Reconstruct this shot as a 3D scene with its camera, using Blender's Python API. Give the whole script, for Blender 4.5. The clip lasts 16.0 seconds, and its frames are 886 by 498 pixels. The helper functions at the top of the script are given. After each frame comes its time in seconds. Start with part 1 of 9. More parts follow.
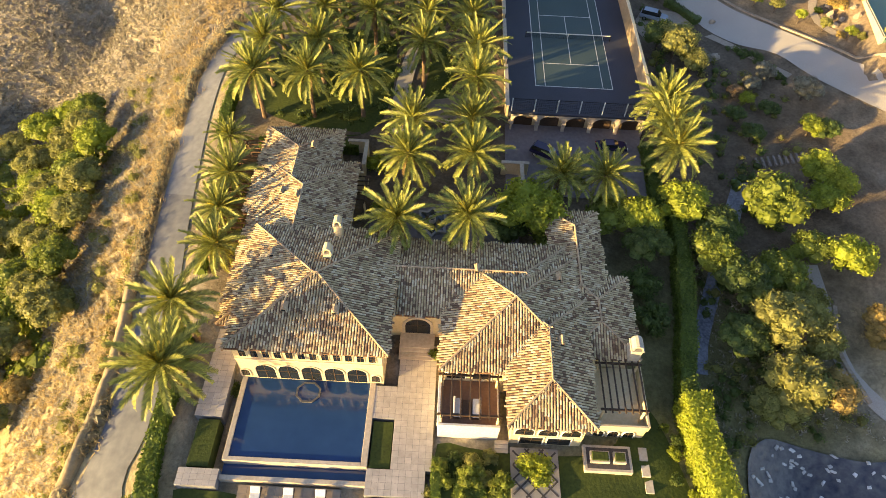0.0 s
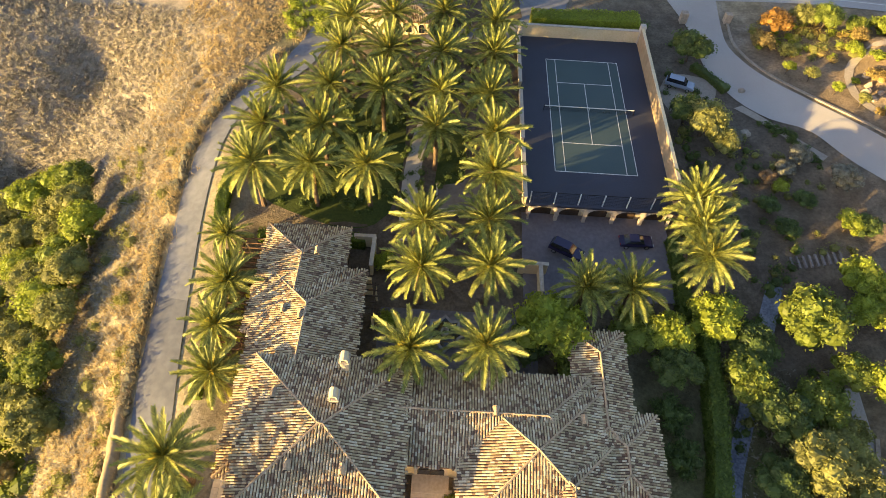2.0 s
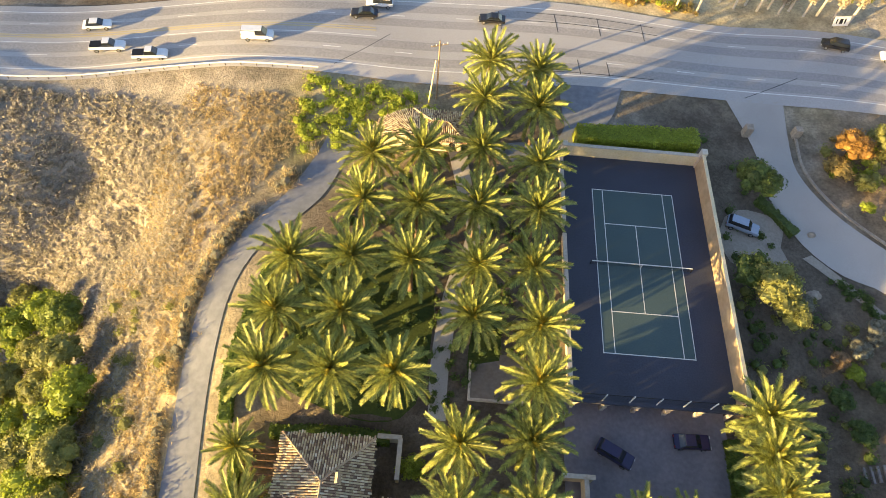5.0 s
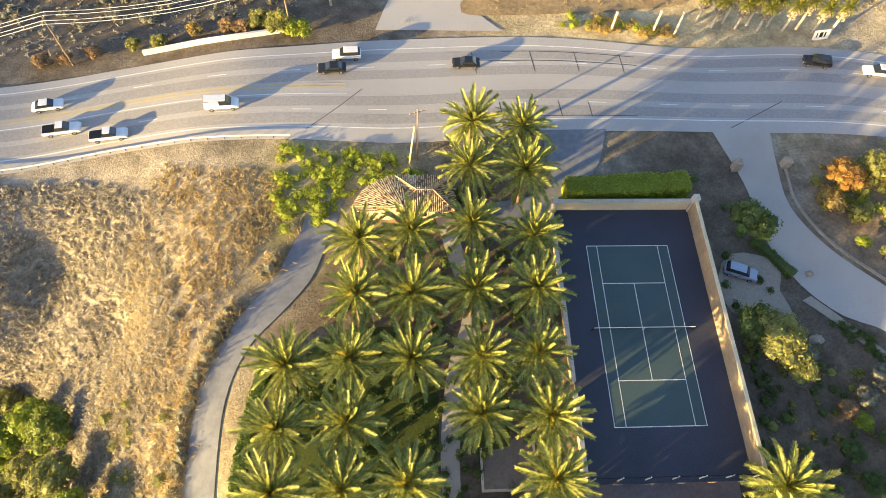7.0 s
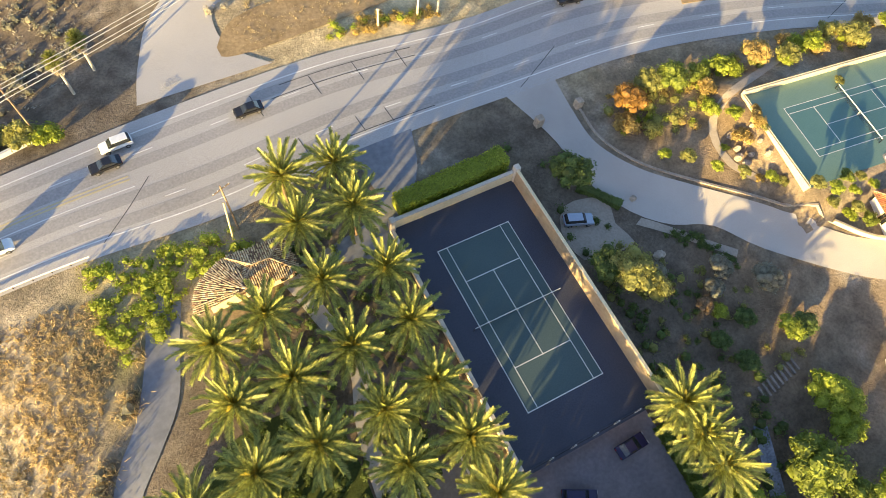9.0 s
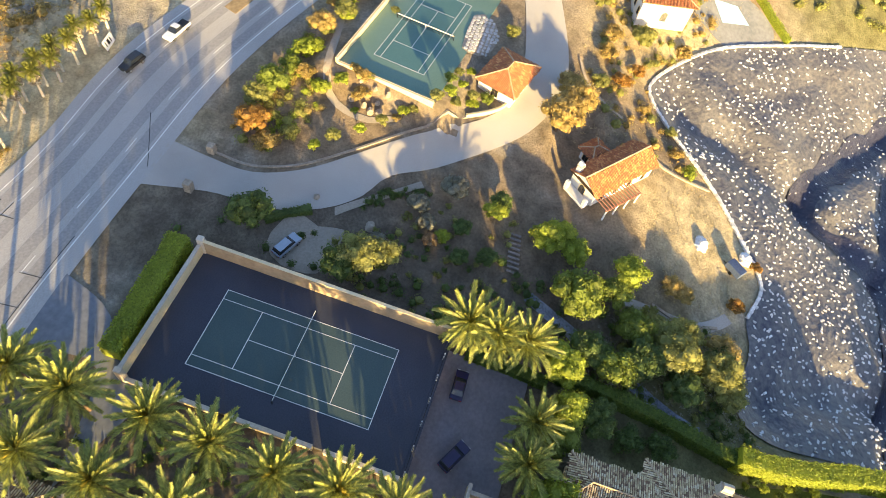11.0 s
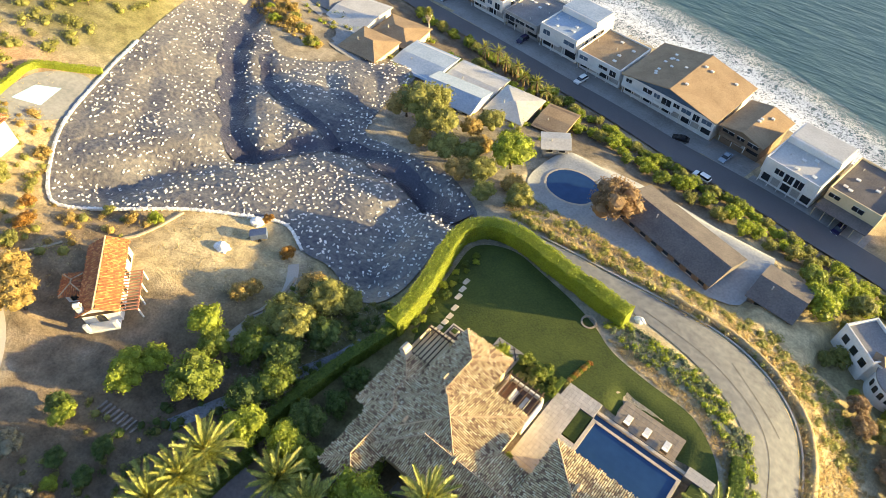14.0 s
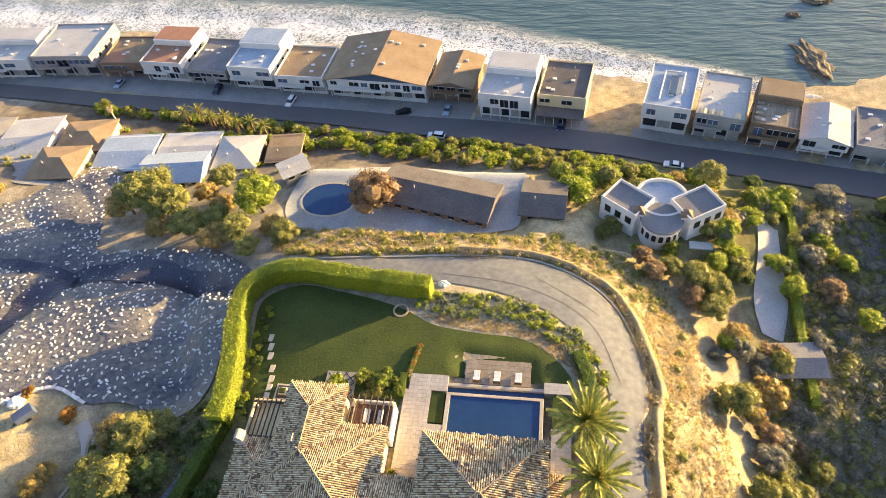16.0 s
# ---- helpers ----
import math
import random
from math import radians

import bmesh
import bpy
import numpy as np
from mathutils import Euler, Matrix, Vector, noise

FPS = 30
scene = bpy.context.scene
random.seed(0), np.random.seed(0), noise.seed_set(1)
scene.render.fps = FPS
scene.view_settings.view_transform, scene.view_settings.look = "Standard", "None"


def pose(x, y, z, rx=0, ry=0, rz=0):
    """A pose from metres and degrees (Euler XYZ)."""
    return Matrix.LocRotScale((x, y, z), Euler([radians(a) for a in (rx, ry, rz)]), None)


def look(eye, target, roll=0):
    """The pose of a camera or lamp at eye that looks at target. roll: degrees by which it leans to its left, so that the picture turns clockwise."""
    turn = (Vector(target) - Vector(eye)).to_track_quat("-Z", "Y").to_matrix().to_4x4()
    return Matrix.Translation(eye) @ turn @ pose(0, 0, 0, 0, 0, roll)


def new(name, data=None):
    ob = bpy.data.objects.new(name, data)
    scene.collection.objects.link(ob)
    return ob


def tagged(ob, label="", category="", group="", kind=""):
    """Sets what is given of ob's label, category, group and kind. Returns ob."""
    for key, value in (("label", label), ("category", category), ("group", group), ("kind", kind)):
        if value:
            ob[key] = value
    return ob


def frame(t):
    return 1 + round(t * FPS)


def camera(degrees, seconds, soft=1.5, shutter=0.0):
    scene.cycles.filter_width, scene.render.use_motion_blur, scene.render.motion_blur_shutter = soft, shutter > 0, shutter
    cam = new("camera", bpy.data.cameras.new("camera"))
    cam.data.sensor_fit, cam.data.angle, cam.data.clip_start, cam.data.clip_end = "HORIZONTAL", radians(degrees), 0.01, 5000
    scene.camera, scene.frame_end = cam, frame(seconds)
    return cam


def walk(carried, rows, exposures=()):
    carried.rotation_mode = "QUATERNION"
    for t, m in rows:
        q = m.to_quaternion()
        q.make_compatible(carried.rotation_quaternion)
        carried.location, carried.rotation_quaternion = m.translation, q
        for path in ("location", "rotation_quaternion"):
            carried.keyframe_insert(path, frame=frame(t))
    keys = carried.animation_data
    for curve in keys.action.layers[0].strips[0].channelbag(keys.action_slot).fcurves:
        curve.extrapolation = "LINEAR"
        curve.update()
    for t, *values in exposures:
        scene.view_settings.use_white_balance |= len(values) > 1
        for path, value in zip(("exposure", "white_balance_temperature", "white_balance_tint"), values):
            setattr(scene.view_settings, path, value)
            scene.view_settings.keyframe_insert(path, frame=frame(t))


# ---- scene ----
cam = camera(70.0, 16.0, 0.5)
PATH = [
    (0, (-17.976, -89.293, 60.325), (-17.9757, -88.0487, 58.7584), 2.94),
    (0.5, (-18.667, -85.606, 61.825), (-18.6566, -84.3750, 60.2481), 3.16),
    (1, (-19.381, -81.485, 63.036), (-19.3652, -80.2652, 61.4511), 3.34),
    (1.5, (-20.132, -77.081, 64.426), (-20.1160, -75.8739, 62.8311), 3.67),
    (2, (-20.980, -72.170, 65.802), (-20.9668, -70.9802, 64.1947), 3.98),
    (2.5, (-22.056, -67.044, 67.208), (-22.0432, -65.8739, 65.5862), 4.48),
    (3, (-23.256, -61.679, 68.622), (-23.2431, -60.5308, 66.9845), 4.92),
    (3.5, (-24.393, -56.121, 70.084), (-24.3779, -54.9998, 68.4272), 5.23),
    (4, (-25.364, -50.492, 71.637), (-25.3462, -49.4028, 69.9591), 5.35),
    (4.2, (-25.725, -48.264, 72.261), (-25.7079, -47.1897, 70.5747), 5.65),
    (6.3, (-30.687, -28.576, 78.281), (-30.6139, -27.6168, 76.5276), 6.44),
    (6.5, (-30.744, -27.427, 78.697), (-30.6650, -26.4778, 76.9386), 6.06),
    (7, (-30.703, -24.669, 79.612), (-30.5920, -23.7392, 77.8446), 5.58),
    (7.5, (-30.097, -22.331, 80.281), (-29.9314, -21.4207, 78.5078), 5.16),
    (8, (-29.002, -20.422, 81.031), (-28.7592, -19.5368, 79.2540), 5.01),
    (8.2, (-28.565, -19.704, 81.357), (-28.2836, -18.8341, 79.5777), 5.11),
    (10.3, (-28.893, -10.701, 82.554), (-27.9345, -10.3957, 80.8261), 17.82),
    (10.5, (-28.620, -11.610, 82.619), (-27.6189, -11.3584, 80.9057), 16.99),
    (11, (-28.101, -14.063, 82.939), (-27.0189, -13.9612, 81.2596), 14.48),
    (11.5, (-28.953, -15.471, 84.225), (-27.8258, -15.5442, 82.5747), 12.52),
    (12, (-30.205, -16.062, 85.319), (-29.0630, -16.3391, 83.7009), 10.58),
    (12.5, (-30.820, -17.189, 86.468), (-29.7076, -17.6489, 84.8707), 7.91),
    (13, (-31.355, -18.741, 87.928), (-30.3133, -19.3706, 86.3417), 5.12),
    (13.5, (-31.927, -20.329, 88.717), (-30.9896, -21.1222, 87.1386), 2.36),
    (14, (-33.129, -21.987, 88.618), (-32.3221, -22.9255, 87.0468), -0.67),
    (14.5, (-34.845, -23.626, 87.445), (-34.1826, -24.6809, 85.8802), -3.72),
    (15, (-36.543, -24.393, 86.191), (-36.0258, -25.5345, 84.6330), -6.17),
    (15.5, (-37.660, -24.704, 85.605), (-37.2672, -25.8982, 84.0502), -7.96),
    (16, (-38.627, -24.666, 85.456), (-38.3118, -25.8840, 83.9005), -9.30),
]
walk(cam, [(t, look(eye, target, roll)) for t, eye, target, roll in PATH],
     exposures=((0, 1.86, 6700, 26), (4, 2.08, 6600, 25), (7, 2.12, 6300, 23), (12, 2.12, 6150, 23), (14, 2.09, 6050, 20), (16, 2.16, 6400, 28)))

# ---- light ----
SUN_AZIMUTH = math.atan2(-0.52, -0.854)     # towards the sun, low in the west-south-west
SUN_HEIGHT = radians(6.6)
world = bpy.data.worlds.new("evening_sky")
scene.world = world
world.use_nodes = True
wn, wl = world.node_tree.nodes, world.node_tree.links
sky = wn.new("ShaderNodeTexSky")
sky.sky_type, sky.sun_disc = "NISHITA", False
sky.sun_elevation, sky.sun_rotation = SUN_HEIGHT, math.pi / 2 - SUN_AZIMUTH
sky.ozone_density = 1.7
wl.new(sky.outputs[0], wn["Background"].inputs[0])
wn["Background"].inputs[1].default_value = 0.128
sun = new("sun", bpy.data.lights.new("sun", "SUN"))
sun.data.energy, sun.data.angle, sun.data.color = 5.0, radians(0.6), (1.0, 0.76, 0.27)
to_sun = Vector((math.cos(SUN_AZIMUTH) * math.cos(SUN_HEIGHT), math.sin(SUN_AZIMUTH) * math.cos(SUN_HEIGHT), math.sin(SUN_HEIGHT)))
sun.matrix_world = look(to_sun * 300, (0, 0, 0))

from mathutils.geometry import delaunay_2d_cdt

# ---- materials ----
def material(name, dark, light, grain=3.0, patch=0.15, rough=0.9, bump=0.3, metal=0.0, each=0.0, island=0.0, spread=0.5, spec=0.3):
    """A surface of two colours mixed by noise at two sizes (grain and patch: per metre); each/island: how far pieces differ in value."""
    m = bpy.data.materials.new(name)
    m.use_nodes = True
    n, l = m.node_tree.nodes, m.node_tree.links
    b = n["Principled BSDF"]
    pos = n.new("ShaderNodeNewGeometry")
    fine, wide = n.new("ShaderNodeTexNoise"), n.new("ShaderNodeTexNoise")
    fine.inputs["Scale"].default_value, wide.inputs["Scale"].default_value = grain, patch
    fine.inputs["Detail"].default_value, wide.inputs["Detail"].default_value = 4, 3
    l.new(pos.outputs["Position"], fine.inputs["Vector"])
    l.new(pos.outputs["Position"], wide.inputs["Vector"])
    add = n.new("ShaderNodeMath")
    add.operation = "MULTIPLY_ADD"
    add.inputs[1].default_value = 0.55
    half = n.new("ShaderNodeMath")
    half.operation = "MULTIPLY"
    half.inputs[1].default_value = 0.45
    l.new(wide.outputs["Fac"], half.inputs[0])
    l.new(fine.outputs["Fac"], add.inputs[0])
    l.new(half.outputs[0], add.inputs[2])
    ramp = n.new("ShaderNodeValToRGB")
    ramp.color_ramp.elements[0].position, ramp.color_ramp.elements[1].position = 0.5 - spread * 0.3, 0.5 + spread * 0.3
    ramp.color_ramp.elements[0].color, ramp.color_ramp.elements[1].color = (*dark, 1), (*light, 1)
    l.new(add.outputs[0], ramp.inputs["Fac"])
    out = ramp.outputs["Color"]
    if each or island:
        hsv = n.new("ShaderNodeHueSaturation")
        rng = n.new("ShaderNodeMapRange")
        amount = each or island
        rng.inputs["To Min"].default_value, rng.inputs["To Max"].default_value = 1 - amount, 1 + amount
        if each:
            l.new(n.new("ShaderNodeObjectInfo").outputs["Random"], rng.inputs["Value"])
        else:
            l.new(pos.outputs["Random Per Island"], rng.inputs["Value"])
        l.new(rng.outputs["Result"], hsv.inputs["Value"])
        l.new(out, hsv.inputs["Color"])
        out = hsv.outputs["Color"]
    l.new(out, b.inputs["Base Color"])
    b.inputs["Roughness"].default_value, b.inputs["Metallic"].default_value = rough, metal
    b.inputs["Specular IOR Level"].default_value = spec
    if bump:
        bp = n.new("ShaderNodeBump")
        bp.inputs["Strength"].default_value, bp.inputs["Distance"].default_value = bump, 0.1
        l.new(fine.outputs["Fac"], bp.inputs["Height"])
        l.new(bp.outputs["Normal"], b.inputs["Normal"])
    return m


def leafy(name, dark, light, each=0.25, thin_part=0.45):
    m = material(name, dark, light, 2.0, 0.5, 0.55, 0.0, each=0.0, island=each, spread=0.8, spec=0.4)
    n, l = m.node_tree.nodes, m.node_tree.links
    b, thin, mix = n["Principled BSDF"], n.new("ShaderNodeBsdfTranslucent"), n.new("ShaderNodeMixShader")
    l.new(b.inputs["Base Color"].links[0].from_socket, thin.inputs["Color"])
    mix.inputs["Fac"].default_value = thin_part
    l.new(b.outputs[0], mix.inputs[1])
    l.new(thin.outputs[0], mix.inputs[2])
    l.new(mix.outputs[0], n["Material Output"].inputs["Surface"])
    return m


DRY_VERGE = material("dry_verge_soil", (0.2, 0.14, 0.07), (0.36, 0.26, 0.14), 1.5, 0.2, 0.95, 0.6)
ASPHALT = material("asphalt", (0.32, 0.302, 0.282), (0.46, 0.435, 0.408), 6, 0.05, 0.85, 0.15)
BEACH_ASPHALT = material("old_asphalt", (0.085, 0.08, 0.085), (0.13, 0.125, 0.13), 5, 0.06, 0.85, 0.15)
CONCRETE = material("driveway_concrete", (0.150, 0.157, 0.175), (0.225, 0.232, 0.248), 1.2, 0.12, 0.9, 0.02)
# The lower drive's darker blue-grey carries the shade that lies on it.
LOWER_DRIVE = material("shaded_driveway", (0.098, 0.104, 0.122), (0.168, 0.175, 0.192), 0.9, 0.10, 0.9, 0.02)
GRAVEL = material("gravel", (0.34, 0.31, 0.275), (0.47, 0.435, 0.39), 8, 0.1, 0.95, 0.3)
PAINT_WHITE = material("road_paint", (0.55, 0.54, 0.5), (0.75, 0.74, 0.7), 5, 0.6, 0.7, 0.0)
PAINT_YELLOW = material("yellow_paint", (0.42, 0.35, 0.20), (0.52, 0.44, 0.27), 5, 0.6, 0.7, 0.0)
PLASTER = material("cream_plaster", (0.58, 0.47, 0.28), (0.70, 0.58, 0.38), 4, 0.3, 0.9, 0.08)
PLASTER_WHITE = material("white_plaster", (0.56, 0.545, 0.52), (0.72, 0.705, 0.68), 4, 0.3, 0.85, 0.06)
STONE = material("pale_stone", (0.42, 0.36, 0.28), (0.58, 0.51, 0.42), 3, 0.4, 0.85, 0.12, each=0.12)
WOOD_DARK = material("dark_timber", (0.05, 0.03, 0.02), (0.10, 0.065, 0.04), 6, 0.5, 0.7, 0.2)
GLASS_DARK = material("window_glass", (0.012, 0.015, 0.02), (0.02, 0.024, 0.03), 2, 0.2, 0.06, 0.0, spec=0.8)
IRON = material("black_iron", (0.012, 0.012, 0.014), (0.03, 0.03, 0.032), 8, 0.5, 0.5, 0.0, metal=0.5)
COURT_BLUE = material("dark_court_paint", (0.040, 0.043, 0.058), (0.062, 0.066, 0.085), 5, 0.12, 0.75, 0.05)
COURT_GREEN = material("court_green_paint", (0.050, 0.082, 0.082), (0.072, 0.108, 0.104), 5, 0.12, 0.75, 0.05)
COURT_TEAL = material("teal_court_paint", (0.12, 0.205, 0.165), (0.16, 0.25, 0.20), 5, 0.12, 0.75, 0.05)
WATER_POOL = material("pool_water", (0.016, 0.048, 0.135), (0.022, 0.062, 0.165), 0.6, 0.1, 0.08, 0.02, spec=0.5)
LAWN = material("lawn_grass", (0.022, 0.036, 0.008), (0.074, 0.098, 0.017), 3, 0.22, 0.9, 0.5, spread=0.75)
TRUNK = material("palm_trunk", (0.10, 0.065, 0.04), (0.2, 0.14, 0.09), 6, 1, 0.95, 0.6)
BARK = material("bark", (0.07, 0.05, 0.035), (0.15, 0.11, 0.08), 6, 1, 0.95, 0.6)
FROND = leafy("palm_frond", (0.120, 0.152, 0.032), (0.345, 0.345, 0.068), 0.42, 0.22)
FROND_DRY = leafy("dry_frond", (0.22, 0.15, 0.06), (0.34, 0.25, 0.11), 0.3)
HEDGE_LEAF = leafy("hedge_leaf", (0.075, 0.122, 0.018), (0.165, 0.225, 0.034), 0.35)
TREE_LEAF = leafy("tree_leaf", (0.138, 0.175, 0.025), (0.250, 0.300, 0.044), 0.3)
OLIVE_LEAF = leafy("olive_leaf", (0.192, 0.198, 0.054), (0.336, 0.330, 0.090), 0.3)
GOLD_LEAF = leafy("golden_leaf", (0.299, 0.218, 0.069), (0.483, 0.356, 0.115), 0.3)
RUST_LEAF = leafy("rust_leaf", (0.26, 0.13, 0.03), (0.42, 0.24, 0.05), 0.35)
DRY_BRUSH = leafy("dry_brush", (0.34, 0.31, 0.25), (0.50, 0.455, 0.365), 0.25)


# ---- making things ----
def mesh_of(name, verts, faces, mats, smooth=False, index=None):
    me = bpy.data.meshes.new(name)
    me.from_pydata([tuple(map(float, v)) for v in verts], [], [tuple(map(int, f)) for f in faces])
    for m in (mats if isinstance(mats, (list, tuple)) else [mats]):
        me.materials.append(m)
    if index is not None:
        me.polygons.foreach_set("material_index", index)
    if smooth:
        me.polygons.foreach_set("use_smooth", [True] * len(me.polygons))
    me.update()
    return me


def piece(name, me, parent=None, m=None, label=""):
    ob = new(name, me)
    if m is not None:
        ob.matrix_basis = m
    if parent is not None:
        ob.parent = parent
    if label:
        ob["label"] = label
    return ob


def part(name, bm, mat, parent, label=""):
    me = bpy.data.meshes.new(name)
    bm.to_mesh(me)
    bm.free()
    me.materials.append(mat)
    return piece(name, me, parent, None, label)


def thing(name, label, category, m=None, group="", kind=""):
    ob = new(name)
    ob.empty_display_size = 0.3
    if m is not None:
        ob.matrix_basis = m
    return tagged(ob, label, category, group, kind)


def box_into(bm, x0, x1, y0, y1, z0, z1, bevel=0.0, m=None):
    made = bmesh.ops.create_cube(bm, size=1)["verts"]
    for v in made:
        v.co = Vector(((x0 + x1) / 2 + v.co.x * (x1 - x0), (y0 + y1) / 2 + v.co.y * (y1 - y0), (z0 + z1) / 2 + v.co.z * (z1 - z0)))
        if m is not None:
            v.co = m @ v.co
    if bevel:
        edges = list({e for v in made for e in v.link_edges})
        bmesh.ops.bevel(bm, geom=edges, offset=bevel, segments=1, affect="EDGES")
    return made


def block(name, x0, x1, y0, y1, z0, z1, mat, parent=None, bevel=0.03, label="", m=None):
    bm = bmesh.new()
    box_into(bm, x0, x1, y0, y1, z0, z1, bevel, m)
    return part(name, bm, mat, parent, label)


def rod(name, a, b, r, mat, parent=None, sides=8, r2=None, label=""):
    a, b = Vector(a), Vector(b)
    bm = bmesh.new()
    length = (b - a).length
    bmesh.ops.create_cone(bm, cap_ends=True, segments=sides, radius1=r, radius2=r if r2 is None else r2, depth=length)
    turn = (b - a).to_track_quat("Z", "Y").to_matrix().to_4x4()
    bm.transform(Matrix.Translation((a + b) / 2) @ turn)
    return part(name, bm, mat, parent, label)


def smooth_line(points, step=2.0, closed=False):
    """A Catmull-Rom line through the points, resampled about every step metres."""
    p = [np.array(q, float) for q in points]
    n, out = len(p), []
    for i in range(n if closed else n - 1):
        a = p[(i - 1) % n] if closed or i else 2 * p[0] - p[1]
        b, c = p[i], p[(i + 1) % n]
        d = p[(i + 2) % n] if closed or i + 2 < n else 2 * p[-1] - p[-2]
        k = max(1, int(np.linalg.norm(c - b) / step))
        for t in np.arange(k) / k:
            out.append(0.5 * (2 * b + (c - a) * t + (2 * a - 5 * b + 4 * c - d) * t**2 + (3 * b - a - 3 * c + d) * t**3))
    if not closed:
        out.append(p[-1])
    return np.array(out)


def inside(poly, x, y):
    poly = np.asarray(poly, float)
    hit = np.zeros(np.shape(x), bool)
    for (ax, ay), (bx, by) in zip(poly[:, :2], np.roll(poly[:, :2], -1, 0)):
        cross = (ay > y) != (by > y)
        hit ^= cross & (x < (bx - ax) * (y - ay) / (by - ay + 1e-12) + ax)
    return hit


def draped(name, outline, mat, lift=0.08, step=1.5, kind="structure", label="", category="", level=None, parent=None):
    """A sheet that lies on the land within an outline."""
    outline = np.asarray(outline, float)[:, :2]
    lo, hi = outline.min(0), outline.max(0)
    gx, gy = np.meshgrid(np.arange(lo[0], hi[0], step), np.arange(lo[1], hi[1], step))
    keep = inside(outline, gx, gy)
    pts = [Vector(q) for q in outline] + [Vector((a, b)) for a, b in zip(gx[keep], gy[keep])]
    n = len(outline)
    verts, _, faces, *_ = delaunay_2d_cdt(pts, [], [list(range(n))], 1, 1e-4)
    xy = np.array([tuple(v) for v in verts])
    z = heights(xy[:, 0], xy[:, 1]) + lift if level is None else np.full(len(xy), level)
    ob = piece(name, mesh_of(name, np.c_[xy, z], faces, mat, True), parent)
    return tagged(ob, label, category, "", kind) if parent is None else ob


def ribbon(name, left, right, mat, lift=0.08, across=6, kind="structure", label="", category="", step=2.0, parent=None):
    """A strip of road between two edge lines."""
    a, b = smooth_line(left, 1.0), smooth_line(right, 1.0)
    n = max(4, int(max(len(a), len(b)) / step))
    pick = lambda c: np.stack([np.interp(np.linspace(0, 1, n), np.linspace(0, 1, len(c)), c[:, k]) for k in range(2)], 1)  # noqa: E731
    a, b = pick(a), pick(b)
    t = np.linspace(0, 1, across + 1)
    grid = a[:, None] * (1 - t)[None, :, None] + b[:, None] * t[None, :, None]
    xy = grid.reshape(-1, 2)
    z = heights(xy[:, 0], xy[:, 1]) + lift
    w = across + 1
    faces = [(i * w + j, i * w + j + 1, (i + 1) * w + j + 1, (i + 1) * w + j) for i in range(n - 1) for j in range(across)]
    ob = piece(name, mesh_of(name, np.c_[xy, z], faces, mat, True), parent)
    return tagged(ob, label, category, "", kind) if parent is None else ob


def stripe(name, line, width, mat, lift=0.12, parent=None, label="", dash=0.0, gap=0.0, step=1.5):
    """Painted line(s) on a road."""
    line = smooth_line(line, step)
    verts, faces = [], []
    run = np.r_[0, np.cumsum(np.linalg.norm(np.diff(line[:, :2], axis=0), axis=1))]
    ends = [(0, run[-1])] if not dash else [(s, min(s + dash, run[-1])) for s in np.arange(0, run[-1], dash + gap)]
    for s0, s1 in ends:
        ss = np.linspace(s0, s1, max(2, int((s1 - s0) / step) + 1))
        c = np.stack([np.interp(ss, run, line[:, k]) for k in range(2)], 1)
        d = np.gradient(c, axis=0)
        d /= np.linalg.norm(d, axis=1)[:, None] + 1e-9
        off = np.stack([-d[:, 1], d[:, 0]], 1) * width / 2
        k = len(verts)
        for p, q in zip(c + off, c - off):
            verts += [(*p, 0), (*q, 0)]
        faces += [(k + 2 * i, k + 2 * i + 1, k + 2 * i + 3, k + 2 * i + 2) for i in range(len(ss) - 1)]
    v = np.array(verts)
    v[:, 2] = heights(v[:, 0], v[:, 1]) + lift
    return piece(name, mesh_of(name, v, faces, mat), parent, None, label)

# ---- the land ----
# Heights of the land, from spot heights in metres above the tennis court.
HIGHWAY_SPOTS = [(-114, 25, -1), (-63, 36, -0.5), (-20, 38, 0), (21, 39, 0), (53, 41, 2.5), (101, 52, 5), (165, 82, 7),
    (-105, 48, -1.5), (-60, 59, 0), (-20, 64, 0.5), (23, 57, 0.5), (56, 55, 3), (117, 81, 6), (-66, 79, -5), (-20, 85, 1.5),
    (34, 67, 2), (98, 93, 6), (-107, 70, -6)]
MESA_SPOTS = [(-44, 20, -1.5), (-33, 4, -1), (-16, 15, -0.6), (16, 27, -0.4), (15, 5, -0.9), (-34, -30, -3.4), (-11, -24, -3.5),
    (-42, -52, -4.3), (-1, -51, -4.3), (-7, -75, -5.2), (-34, -73, -5), (6, -84, -6), (-55, -8, -3.2), (-54, -40, -5),
    (-52, -68, -7), (-46, -86, -8), (-24, -94, -8.5), (2, -94, -9), (11, -62, -5.2), (13, -40, -4)]
CANYON_SPOTS = [(-65, 8, -4), (-65, -29, -8), (-63, -61, -12), (-77, 13, -10), (-85, -18, -20), (-83, -62, -24),
    (-110, -40, -26), (-105, 0, -18), (-88, 19, -7), (-119, 13, -10), (-150, -40, -27), (-148, 9, -16), (-65, -89, -18),
    (-68, -75, -17), (-82, -94, -24), (-102, -93, -25), (-12, -103, -12), (-45, -103, -14)]
